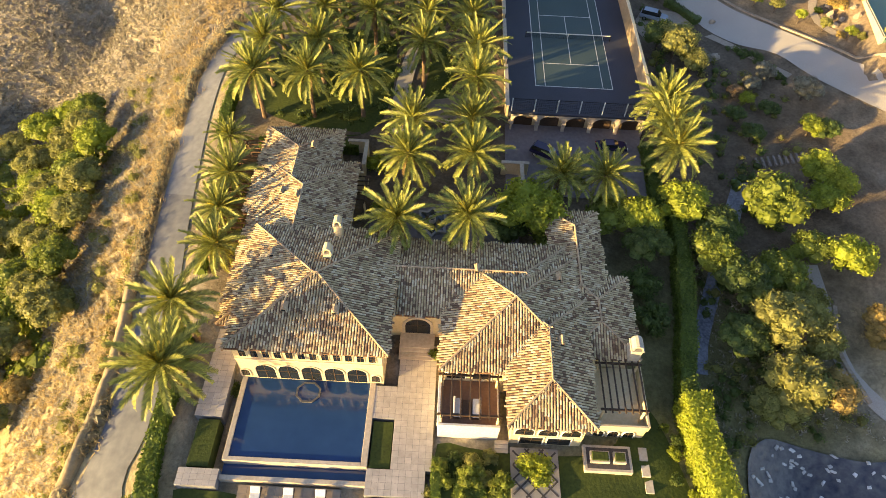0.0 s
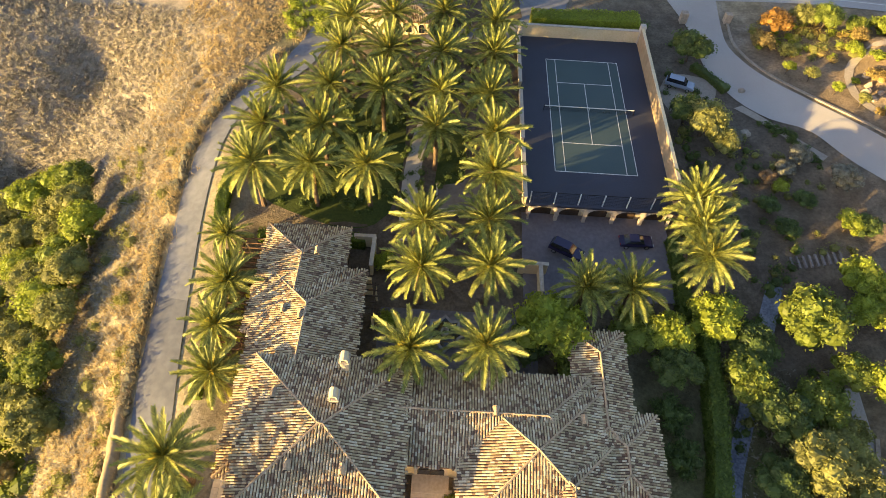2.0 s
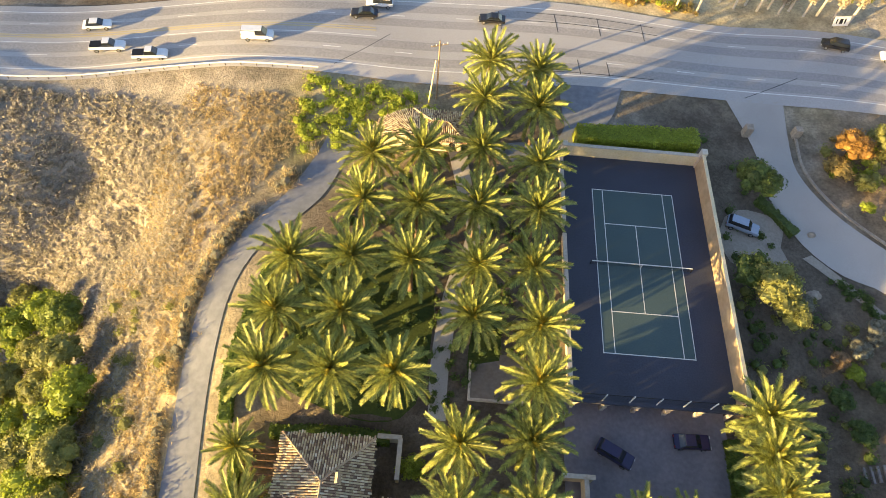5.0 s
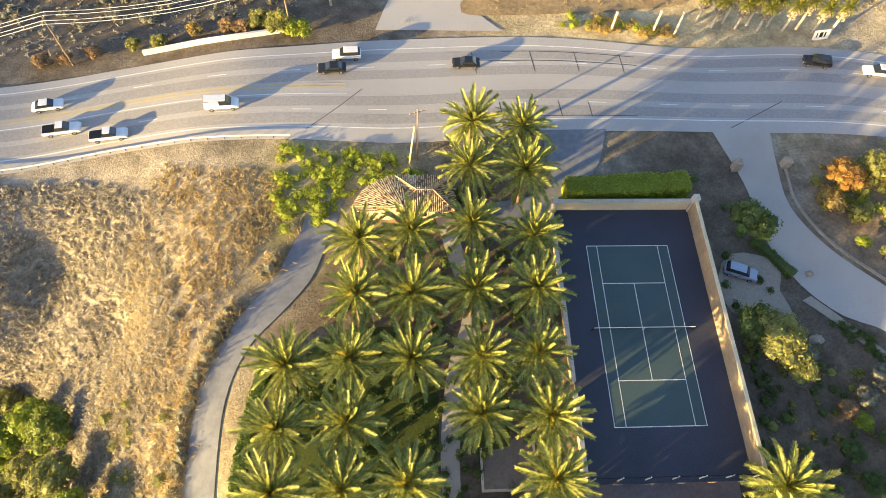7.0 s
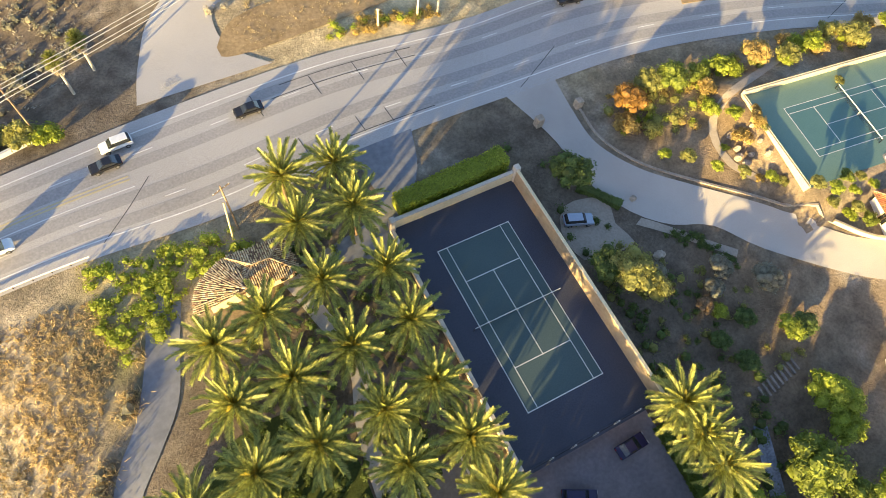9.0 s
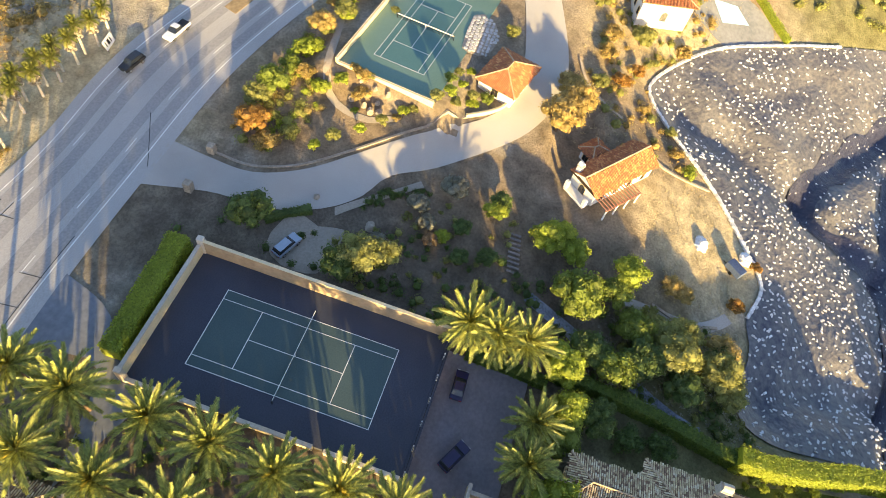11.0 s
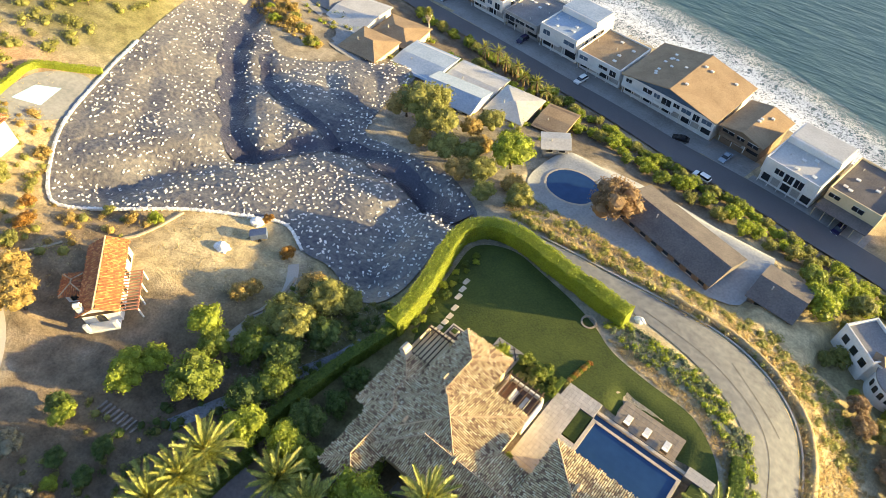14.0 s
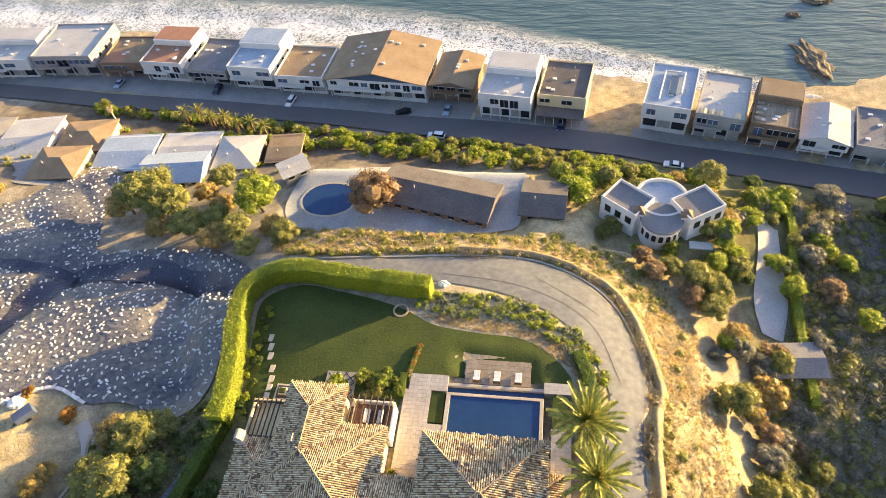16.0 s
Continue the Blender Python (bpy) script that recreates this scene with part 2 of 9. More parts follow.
GARDEN_SPOTS = [(24, 10, -1), (22, -17, -2.5), (32, -6, -1.2), (43, -17, -1), (27, -39, -4), (39, -45, -4), (20, -57, -6.2),
    (29, 29, 0), (42, 4, 1), (59, -11, 2), (74, -16, 3), (90, -12, 5), (103, -8, 7), (65, 14, 5), (81, 11, 5.2), (93, 11, 6),
    (45, 23, 2.5), (60, -38, -2), (118, -32, 8)]
SLIDE_SPOTS = [(67, -49, -4), (89, -42, -2), (108, -52, 0), (122, -79, -2), (49, -62, -7), (36, -64, -8), (20, -68, -8),
    (65, -83, -13), (98, -87, -12), (127, -108, -12), (38, -89, -14), (26, -97, -13), (79, -112, -17), (101, -110, -15),
    (141, -105, 0), (147, -139, -18), (196, -60, 8)]
SHORE_SPOTS = [(10, -121, -17), (-23, -117, -17), (-58, -123, -18), (-83, -114, -23), (64, -129, -21), (100, -143, -22),
    (-127, -134, -28), (-69, -145, -28), (-41, -151, -28), (0, -156, -28), (42, -161, -28), (99, -168, -28), (152, -172, -28),
    (-105, -156, -30), (-40, -167, -30), (41, -182, -30), (105, -191, -30)]
FAR_SPOTS = [(-101, -183, -33.5), (-27, -198, -33.5), (60, -208, -33.5), (120, -221, -33.5), (-127, -228, -36), (2, -253, -36),
    (134, -273, -36), (2, -393, -40), (-277, -228, -36), (323, -399, -38), (-275, 81, -14), (0, 291, 20), (300, 250, 25),
    (320, 0, 15), (-300, -80, -30), (304, -156, -5), (-204, -143, -28), (234, -186, -28)]
SPOTS = np.array(HIGHWAY_SPOTS + MESA_SPOTS + CANYON_SPOTS + GARDEN_SPOTS + SLIDE_SPOTS + SHORE_SPOTS + FAR_SPOTS, float)


def spot_weights():
    far = np.sqrt(((SPOTS[:, None, :2] - SPOTS[None, :, :2]) ** 2).sum(-1) + 9.0)
    n = len(SPOTS)
    full = np.zeros((n + 1, n + 1))
    full[:n, :n], full[:n, n], full[n, :n] = far, 1, 1
    return np.linalg.solve(full, np.r_[SPOTS[:, 2], 0])


WEIGHTS = spot_weights()
# Levelled pads: x0, x1, y0, y1, height, width of the bank round it.
PADS = [(-11, 12.2, -11.5, 24.5, -0.7, 1.5), (-13, 11.4, -34, -13.0, -3.6, 0.8), (-45, 5, -64, -20.5, -4.5, 3), (-43, -19, -68.5, -58, -6.3, 1.2),
        (-37.5, -26.5, -73.5, -67, -5.6, 1.5), (50, 86, -1, 22, 5, 3), (-34, 18, -127, -108, -17, 3), (-74, -50, -127, -108, -19, 3), (38, 60, -39, -23, -1.9, 3)]


# Gullies cut into the slopes: their line, half width and depth.
CUTS = [([(-99, -6), (-94.2, 4.3), (-90.5, 8.6), (-87.4, 12.6), (-85.9, 16.8), (-84.8, 19.1)], 6.0, 4.5), ([(-103, -3), (-98.1, -1.1), (-90.2, -2.1), (-83.8, -4.1)], 5.0, 3.5), ([(-98, 2), (-88, 3.5), (-80, 6), (-74, 10)], 5.0, 3.6), ([(-67.8, 23), (-65.3, 18.1), (-63.4, 14.0), (-61.7, 9)], 0.8, 0.5),
        ([(128.8, -124.4), (113.6, -107.0), (102.1, -94.9), (87.3, -83.0), (74.6, -74.8), (68.2, -76.6), (65.2, -83.9), (62.4, -90.4), (55.5, -94.0), (46.8, -95.1), (37.2, -93.9), (27.2, -91.8), (20.1, -90.1)], 3.6, 2.2),
        ([(100.4, -104.2), (90.9, -96.6), (80.9, -94.7), (69.9, -94.0), (61.1, -92.3)], 2.4, 1.2), ([(79.4, -43.1), (75.4, -50.2), (76.3, -58.2), (73.9, -64.5), (71.5, -73.1)], 5.5, 3.0), ([(22, -66), (27, -74), (31, -84), (33, -92)], 5.0, 3.0)]
CUTS = [(smooth_line(line, 1.5), width, depth) for line, width, depth in CUTS]


def heights(x, y):
    x, y = np.asarray(x, float), np.asarray(y, float)
    flat = np.stack([x.ravel(), y.ravel()], 1)
    z = np.empty(len(flat))
    for a in range(0, len(flat), 20000):
        part_ = flat[a:a + 20000]
        far = np.sqrt(((part_[:, None] - SPOTS[None, :, :2]) ** 2).sum(-1) + 9.0)
        z[a:a + 20000] = far @ WEIGHTS[:-1] + WEIGHTS[-1]
    out = np.hypot(flat[:, 0], flat[:, 1] + 60)
    z = z + (np.clip(z, -40, 40) - z) * np.clip((out - 250) / 150, 0, 1)
    for x0, x1, y0, y1, level, bank in PADS:
        d = np.hypot(np.maximum(np.maximum(x0 - flat[:, 0], flat[:, 0] - x1), 0), np.maximum(np.maximum(y0 - flat[:, 1], flat[:, 1] - y1), 0))
        s = np.clip(d / bank, 0, 1)
        s = s * s * (3 - 2 * s)
        z = level + (z - level) * s
    for line, width, depth in CUTS:
        lo, hi = line.min(0) - 3 * width, line.max(0) + 3 * width
        near = np.flatnonzero(((flat > lo) & (flat < hi)).all(1))
        if len(near):
            d2 = ((flat[near][:, None] - line[None]) ** 2).sum(-1).min(1)
            z[near] -= depth * np.exp(-d2 / width**2)
    return z.reshape(x.shape)


def ground(x, y):
    return float(heights([x], [y])[0])


def graded(lo, hi, step, reach):
    """Even steps from lo to hi, then ever longer ones out to reach."""
    inner = list(np.arange(lo, hi + 0.1, step))
    below, above, s = [lo], [inner[-1]], step
    while below[-1] > -reach or above[-1] < reach:
        s *= 1.25
        below.append(below[-1] - s)
        above.append(above[-1] + s)
    return np.array(below[:0:-1] + inner + above[1:])


def noise_at(x, y, size, seed=0.0):
    return np.array([noise.noise((a / size, b / size, seed)) for a, b in zip(x, y)])


LAND = bpy.data.materials.new("land_soil")
LAND.use_nodes = True


def land_material():
    n, l = LAND.node_tree.nodes, LAND.node_tree.links
    b = n["Principled BSDF"]
    b.inputs["Roughness"].default_value, b.inputs["Specular IOR Level"].default_value = 0.97, 0.1
    col = n.new("ShaderNodeVertexColor")
    col.layer_name = "soil"
    pos = n.new("ShaderNodeNewGeometry")
    fine, mid = n.new("ShaderNodeTexNoise"), n.new("ShaderNodeTexNoise")
    fine.inputs["Scale"].default_value, fine.inputs["Detail"].default_value, fine.inputs["Roughness"].default_value = 2.2, 6, 0.7
    mid.inputs["Scale"].default_value, mid.inputs["Detail"].default_value = 0.35, 5
    l.new(pos.outputs["Position"], fine.inputs["Vector"])
    l.new(pos.outputs["Position"], mid.inputs["Vector"])
    mul = n.new("ShaderNodeMath")
    mul.operation = "MULTIPLY"
    l.new(fine.outputs["Fac"], mul.inputs[0])
    l.new(mid.outputs["Fac"], mul.inputs[1])
    rng = n.new("ShaderNodeMapRange")
    rng.inputs["From Min"].default_value, rng.inputs["From Max"].default_value = 0.12, 0.4
    rng.inputs["To Min"].default_value, rng.inputs["To Max"].default_value = 0.55, 1.4
    l.new(mul.outputs[0], rng.inputs["Value"])
    hsv = n.new("ShaderNodeHueSaturation")
    l.new(col.outputs["Color"], hsv.inputs["Color"])
    l.new(rng.outputs["Result"], hsv.inputs["Value"])
    l.new(hsv.outputs["Color"], b.inputs["Base Color"])
    bp = n.new("ShaderNodeBump")
    bp.inputs["Strength"].default_value, bp.inputs["Distance"].default_value = 0.9, 0.25
    l.new(fine.outputs["Fac"], bp.inputs["Height"])
    l.new(bp.outputs["Normal"], b.inputs["Normal"])


land_material()
SOILS = {"straw": (0.50, 0.405, 0.235), "scrub": (0.32, 0.28, 0.22), "dirt": (0.24, 0.175, 0.11), "green": (0.17, 0.16, 0.07),
         "sand": (0.46, 0.37, 0.23), "mulch": (0.14, 0.11, 0.08), "clay": (0.36, 0.20, 0.10)}
# Which ground lies where: kind, x, y, reach in metres.
PATCHES = [("straw", -64, 18, 9), ("straw", -60, -10, 9), ("scrub", -80, 15, 22), ("straw", -63, -45, 8), ("straw", -58, -25, 7), ("scrub", -95, 5, 22),
           ("green", -85, -45, 16), ("green", -100, -25, 16), ("straw", -62, -70, 8), ("straw", -64, -62, 6), ("sand", -64.5, -78, 5), ("sand", -66, -86, 5), ("sand", -64, -94, 5), ("sand", -69, -92, 4), ("scrub", -72, -78, 7), ("scrub", -72, -95, 7), ("mulch", 100, -146, 14), ("mulch", 62, -140, 14), ("mulch", 28, -142, 10), ("mulch", -8, -140, 9), ("mulch", -45, -137, 8), ("green", -85, -95, 18), ("green", -100, -112, 16),
           ]
# The straw patch at (46, -48) lightens the cottage yard as painted sunlight.
EAST_PATCHES = [("mulch", 22, -5, 14), ("mulch", 22, -28, 14), ("dirt", 33, -12, 9), ("straw", 46, -48, 9), ("dirt", 38, -40, 8), ("dirt", 45, 22, 9),
           ("mulch", 15, 30, 8), ("dirt", 75, -32, 14), ("mulch", -28, 5, 26), ("mulch", -25, -25, 16), ("green", 12, -50, 12),
           ("scrub", -10, -100, 14), ("scrub", 30, -108, 16), ("straw", -35, -105, 16), ("green", -75, -125, 18), ("straw", 20, 72, 20),
           # The mulch patch at (-75, 75) darkens the far slope in place of shade.
           ("mulch", -75, 75, 26), ("straw", 95, 75, 24), ("sand", 0, -180, 14), ("sand", -80, -160, 14), ("sand", 90, -190, 16),
           ("sand", -130, -160, 20), ("scrub", 120, -118, 12), ("dirt", 95, 8, 16), ("scrub", 130, -20, 30), ("green", 135, -80, 16), ("straw", -40, 30, 9),
           ("green", -48, 24, 7), ("sand", 30, -190, 14), ("scrub", 60, 85, 16), ("clay", 121, -44, 10), ("clay", 124, -32, 8), ("straw", 84, -30, 8), ("straw", 92, -42, 6)]


def build_land():
    xs, ys = graded(-128, 160, 1.7, 2600), graded(-212, 100, 1.7, 2600)
    gx, gy = np.meshgrid(xs, ys)
    x, y = gx.ravel(), gy.ravel()
    z = heights(x, y)
    near = (abs(x) < 240) & (abs(y) < 300)
    wild = np.zeros(len(x))
    wild[near] = noise_at(x[near], y[near], 7) * 0.32 + noise_at(x[near], y[near], 2.6, 5) * 0.12
    slope = np.clip((-54 - x) / 6, 0, 1) * np.clip((30 - y) / 5, 0, 1) + np.clip((-92 - y) / 5, 0, 1) * np.clip((y + 145 + 0.17 * x) / 5, 0, 1)
    z = z + wild * np.clip(slope, 0, 1)
    w, h = len(xs), len(ys)
    faces = [(j * w + i, j * w + i + 1, (j + 1) * w + i + 1, (j + 1) * w + i) for j in range(h - 1) for i in range(w - 1)]
    me = mesh_of("ground", np.c_[x, y, z], faces, LAND, True)
    total, colour = np.full(len(x), 0.02), np.outer(np.full(len(x), 0.02), SOILS["scrub"])
    wob = np.ones(len(x))
    wob[near] = 1 + 0.5 * noise_at(x[near], y[near], 9, 3) + 0.4 * noise_at(x[near], y[near], 3, 8)
    for kind, cx, cy, r in PATCHES + EAST_PATCHES:
        f = np.exp(-(((x - cx) ** 2 + (y - cy) ** 2) / (r * wob.clip(0.4, 2)) ** 2))
        total += f
        colour += f[:, None] * np.array(SOILS[kind])
    colour /= total[:, None]
    layer = me.color_attributes.new("soil", "FLOAT_COLOR", "POINT")
    layer.data.foreach_set("color", np.c_[colour, np.ones(len(x))].ravel())
    return tagged(piece("ground", me), "dry coastal bluff of soil, straw grass and scrub", "ground", "", "structure")


build_land()

SEA = material("sea_water", (0.040, 0.088, 0.094), (0.082, 0.138, 0.134), 0.12, 0.015, 0.38, 0.0, spec=0.5)


def sea_ripples():
    n, l = SEA.node_tree.nodes, SEA.node_tree.links
    w1 = n.new("ShaderNodeTexNoise")
    w1.inputs["Scale"].default_value, w1.inputs["Detail"].default_value = 0.35, 6
    mp = n.new("ShaderNodeMapping")
    mp.inputs["Scale"].default_value, mp.inputs["Rotation"].default_value = (0.35, 1.3, 1), (0, 0, radians(12))
    pos = n.new("ShaderNodeNewGeometry")
    l.new(pos.outputs["Position"], mp.inputs["Vector"])
    l.new(mp.outputs["Vector"], w1.inputs["Vector"])
    bp = n.new("ShaderNodeBump")
    bp.inputs["Strength"].default_value, bp.inputs["Distance"].default_value = 0.8, 0.8
    l.new(w1.outputs["Fac"], bp.inputs["Height"])
    l.new(bp.outputs["Normal"], n["Principled BSDF"].inputs["Normal"])


sea_ripples()
tagged(piece("sea", mesh_of("sea", [(-2600, -2600, -32.8), (2600, -2600, -32.8), (2600, -120, -32.8), (-2600, -120, -32.8)], [(0, 1, 2, 3)], SEA)),
       "blue-green sea with wind ripples", "sea", "", "structure")

# ---- roads ----
HWY_NEAR = [(-190, 18), (-140, 25), (-97, 31), (-74.7, 35.4), (-51, 36.7), (-29.5, 36), (-7.3, 38.1), (17.7, 38.2), (40.8, 36.5), (61.5, 31), (90, 20), (125, 4), (180, -20)]
HWY_FAR = [(-195, 36), (-145, 41), (-103, 46.8), (-75.6, 52.4), (-51, 55.6), (-34, 57.4), (-7.8, 58.2), (16, 56.2), (36.6, 55.6), (54, 52), (85, 42), (128, 25), (185, 1)]
ribbon("highway", HWY_NEAR, HWY_FAR, ASPHALT, 0.1, 8, label="wide grey asphalt coast highway with faded lane lines", category="highway")
ribbon("driveway", [(-39.5, 27), (-42, 20.2), (-44.2, 13.4), (-48, 8.3), (-52.0, 3.6), (-54.2, -2.5), (-54.6, -9.6), (-54.2, -18), (-52.5, -31)],
       [(-44, 29.5), (-46, 22), (-49.6, 13.4), (-53.3, 8.4), (-56.5, 2), (-58.0, -2.5), (-58.6, -9.5), (-58.2, -18), (-57.0, -30)],
       CONCRETE, 0.12, 5, label="pale grey concrete driveway that winds down the bluff", category="driveway")
ribbon("lower_driveway", [(-52.5, -31), (-50.8, -42), (-49.2, -54), (-48.6, -64), (-49.3, -70), (-44, -80.4), (-34, -87), (-19, -90), (1, -91.8), (10, -94)],
       [(-57.0, -30), (-55.7, -43), (-54.2, -55), (-54.4, -66), (-55.6, -74), (-50, -89), (-38.3, -97), (-22.3, -97), (4, -95), (10, -96.5)],
       LOWER_DRIVE, 0.12, 5, label="lower driveway toned blue-grey for shade, with tar-filled cracks", category="driveway")
ribbon("gravel_drive", [(28, 38.5), (27.4, 31), (27.5, 24), (31, 17), (37, 10.3), (44.6, 2.5), (54.2, -8.5), (63.3, -11.6), (77.9, -9), (92, -4), (110, 6)],
       [(18.5, 38.6), (21.5, 28), (22.2, 19), (25.5, 11.5), (30, 6.5), (35.5, 3.5), (41, -4), (53.8, -15.7), (65.8, -19.5), (76, -18.5), (93, -12), (112, -3)],
       GRAVEL, 0.1, 6, label="pale gravel drive curving between gardens", category="driveway")
BEACH_FAR = [(240, -196), (154.7, -179), (102, -171.2), (38.5, -164.9), (-13, -159.5), (-43.4, -155.8), (-71.5, -150.2), (-121, -139), (-200, -122)]
BEACH_NEAR = [(236, -186), (150, -170), (100, -163), (39.2, -157.3), (1, -151.5), (-43.6, -145.1), (-70.3, -139.5), (-119.7, -130), (-200, -112)]
ribbon("beach_road", BEACH_NEAR, BEACH_FAR, BEACH_ASPHALT, 0.38, 5, label="dark asphalt beach road", category="road")

# ---- the dark tennis court on its terrace ----
COURT = (1.0, 4.6)      # its middle
CL, CW = 12.9, 5.95       # half length and half width of the lines


def court_lines(parent, cx, cy, hl, hw, z, turn=0.0, mat=PAINT_WHITE):
    """The painted lines, each a strip."""
    m = Matrix.Translation((cx, cy, z)) @ Matrix.Rotation(turn, 4, "Z")
    k = hl / 11.885
    single, service = hw * 4.115 / 5.485, 6.4 * k
    rows = [(-hw, hw, -hl), (-hw, hw, hl), (-single, single, -service), (-single, single, service)]
    cols = [(-hl, hl, -hw), (-hl, hl, hw), (-hl, hl, -single), (-hl, hl, single), (-service, service, 0.0)]
    for a, b, y in rows:
        block("line", a - 0.05, b + 0.05, y - 0.06, y + 0.06, 0.004, 0.012, mat, parent, 0, m=m)
    for a, b, x in cols:
        block("line", x - 0.05, x + 0.05, a + 0.06, b - 0.06, 0.005, 0.014, mat, parent, 0, m=m)


def net(cx, cy, half, z, turn=0.0):
    m = Matrix.Translation((cx, cy, z)) @ Matrix.Rotation(turn, 4, "Z")
    t = thing("tennis_net", "black tennis net with white top band on posts", "net", m)
    for s in (-1, 1):
        rod("post", (s * half, 0, 0), (s * half, 0, 1.12), 0.07, IRON, t)
    block("band", -half, half, -0.04, 0.04, 0.92, 1.05, PAINT_WHITE, t, 0, "white canvas band")
    block("strap", -0.05, 0.05, -0.05, 0.05, 0.0, 0.95, PAINT_WHITE, t, 0, "white centre strap")
    verts, faces = [], []
    for i in range(int(half * 2 / 0.3)):
        x = -half + i * 0.3
        k = len(verts)
        verts += [(x, 0, 0.05), (x + 0.03, 0, 0.05), (x + 0.03, 0, 0.92), (x, 0, 0.92)]
        faces.append((k, k + 1, k + 2, k + 3))
    for j in range(8):
        z0 = 0.08 + j * 0.11
        k = len(verts)
        verts += [(-half, 0.004, z0), (half, 0.004, z0), (half, 0.004, z0 + 0.025), (-half, 0.004, z0 + 0.025)]
        faces.append((k, k + 1, k + 2, k + 3))
    piece("mesh", mesh_of("mesh", verts, faces, IRON), t, None, "black net mesh")
    return t


slab = tagged(block("court_slab", -9.3, 11.2, -14.3, 23.6, -1.2, 0.0, COURT_BLUE, None, 0.02), "dark blue-grey tennis court terrace", "tennis court", "", "structure")
block("playing_surface", COURT[0] - CW, COURT[0] + CW, COURT[1] - CL, COURT[1] + CL, 0.0, 0.004, COURT_GREEN, slab, 0, "dark green playing surface")
court_lines(slab, COURT[0], COURT[1], CL, CW, 0.004)
net(COURT[0], COURT[1], 7.0, 0.01)

# walls round it: stone east and north, open railing south over the garage arcade
wall = thing("wall_east", "tall rendered wall in mottled tan beside the court", "wall", kind="structure")
block("wall_body", 11.2, 11.55, -14.2, 23.9, -1.4, 3.0, material("tan_render", (0.30, 0.225, 0.14), (0.44, 0.34, 0.22), 1.2, 0.25, 0.9, 0.1), wall, 0.04)
block("coping", 11.12, 11.63, -14.3, 24.0, 3.0, 3.12, PLASTER, wall, 0.03)
block("end_pier", 11.05, 11.95, 23.2, 24.2, -1.2, 3.45, STONE, wall, 0.05)
wall = thing("wall_north", "cream rendered wall at the end of the court", "wall", kind="structure")
block("wall_body", -8.9, 11.05, 23.6, 24.0, -1.2, 2.2, PLASTER, wall, 0.04)
block("coping", -8.9, 11.05, 23.5, 24.1, 2.2, 2.32, STONE, wall, 0.03)
block("end_pier", -9.7, -8.9, 23.2, 24.2, -1.2, 2.7, STONE, wall, 0.05)
wall = thing("wall_west", "low pale stone wall beside the court", "wall", kind="structure")
for y0, y1 in ((-14.2, -4), (-2.5, 9), (10.5, 23.2)):
    block("wall_body", -9.7, -9.3, y0, y1, -1.5, 0.5, PLASTER, wall, 0.04)
    block("coping", -9.8, -9.2, y0, y1, 0.5, 0.62, STONE, wall, 0.03)


def arcade(name, x0, x1, y, z0, z1, n, mat, depth=0.6, spring=0.62, label="", pier=0.5):
    """A wall with round arched openings, cut through."""
    t = thing(name, label, "arcade", kind="structure")
    span = (x1 - x0) / n
    for i in range(n):
        a, b = x0 + i * span, x0 + (i + 1) * span
        w = (span - pier) / 2
        c, zs = (a + b) / 2, z0 + (z1 - z0) * spring
        r = min(w, (z1 - zs) - 0.25)
        bm = bmesh.new()
        arch = [(c + w * math.cos(math.pi - k * math.pi / 10), zs + r * math.sin(k * math.pi / 10)) for k in range(11)]
        outline = [(a, z0), (c - w, z0)] + arch + [(c + w, z0), (b, z0), (b, z1), (a, z1)]
        front = [bm.verts.new((p, y, q)) for p, q in outline]
        back = [bm.verts.new((p, y + depth, q)) for p, q in outline]
        top = len(outline)
        # faces: left jamb, spandrel strips, right jamb
        for side in (front, back):
            bm.faces.new([side[0], side[1], side[2], side[top - 1]])
            bm.faces.new([side[top - 5], side[top - 4], side[top - 3], side[top - 2]])
            mid = side[2:13]
            bm.faces.new(mid + [side[top - 2], side[top - 1]])
        for k in range(top):
            q = (k + 1) % top
            bm.faces.new([front[k], front[q], back[q], back[k]])
        bmesh.ops.recalc_face_normals(bm, faces=bm.faces)
        part("bay", bm, mat, t)
        block("capital", a - 0.32, a + 0.32, y - 0.12, y + depth, zs - 0.3, zs, mat, t, 0.03)
    return t


arcade("garage_arcade", -8.8, 11.2, -14.75, -3.6, -0.35, 5, material("arcade_stone", (0.40, 0.33, 0.27), (0.56, 0.48, 0.40), 3, 0.4, 0.85, 0.12), 0.45, 0.55, "stone arcade of round arches under the court")
t = thing("wall_garage", "dark recessed garage front behind the arches", "wall", kind="structure")
block("wall_body", -8.8, 11.2, -13.4, -13.1, -3.6, -1.2, PLASTER, t, 0.02)
for i in range(5):
    block("garage_door", -8.2 + i * 4, -5.4 + i * 4, -13.48, -13.4, -3.58, -1.4, WOOD_DARK, t, 0.02)
t = thing("parapet", "pale stone ledge along the court edge", "parapet", kind="structure")
block("ledge", -9.3, 11.6, -15.0, -14.3, -0.3, 0.06, COURT_BLUE, t, 0.04)
t = thing("court_fence", "low black netting fence on pale posts at the court edge", "fence")
for i in range(7):
    x = -8.9 + i * 3.35
    rod("post", (x, -14.6, 0.05), (x, -14.6, 2.3), 0.09, PAINT_WHITE, t, 6)
verts, faces = [], []
for i in range(66):
    x = -8.9 + i * 0.304
    k = len(verts)
    verts += [(x, -14.6, 0.1), (x + 0.03, -14.6, 0.1), (x + 0.03, -14.6, 2.2), (x, -14.6, 2.2)]
    faces.append((k, k + 1, k + 2, k + 3))
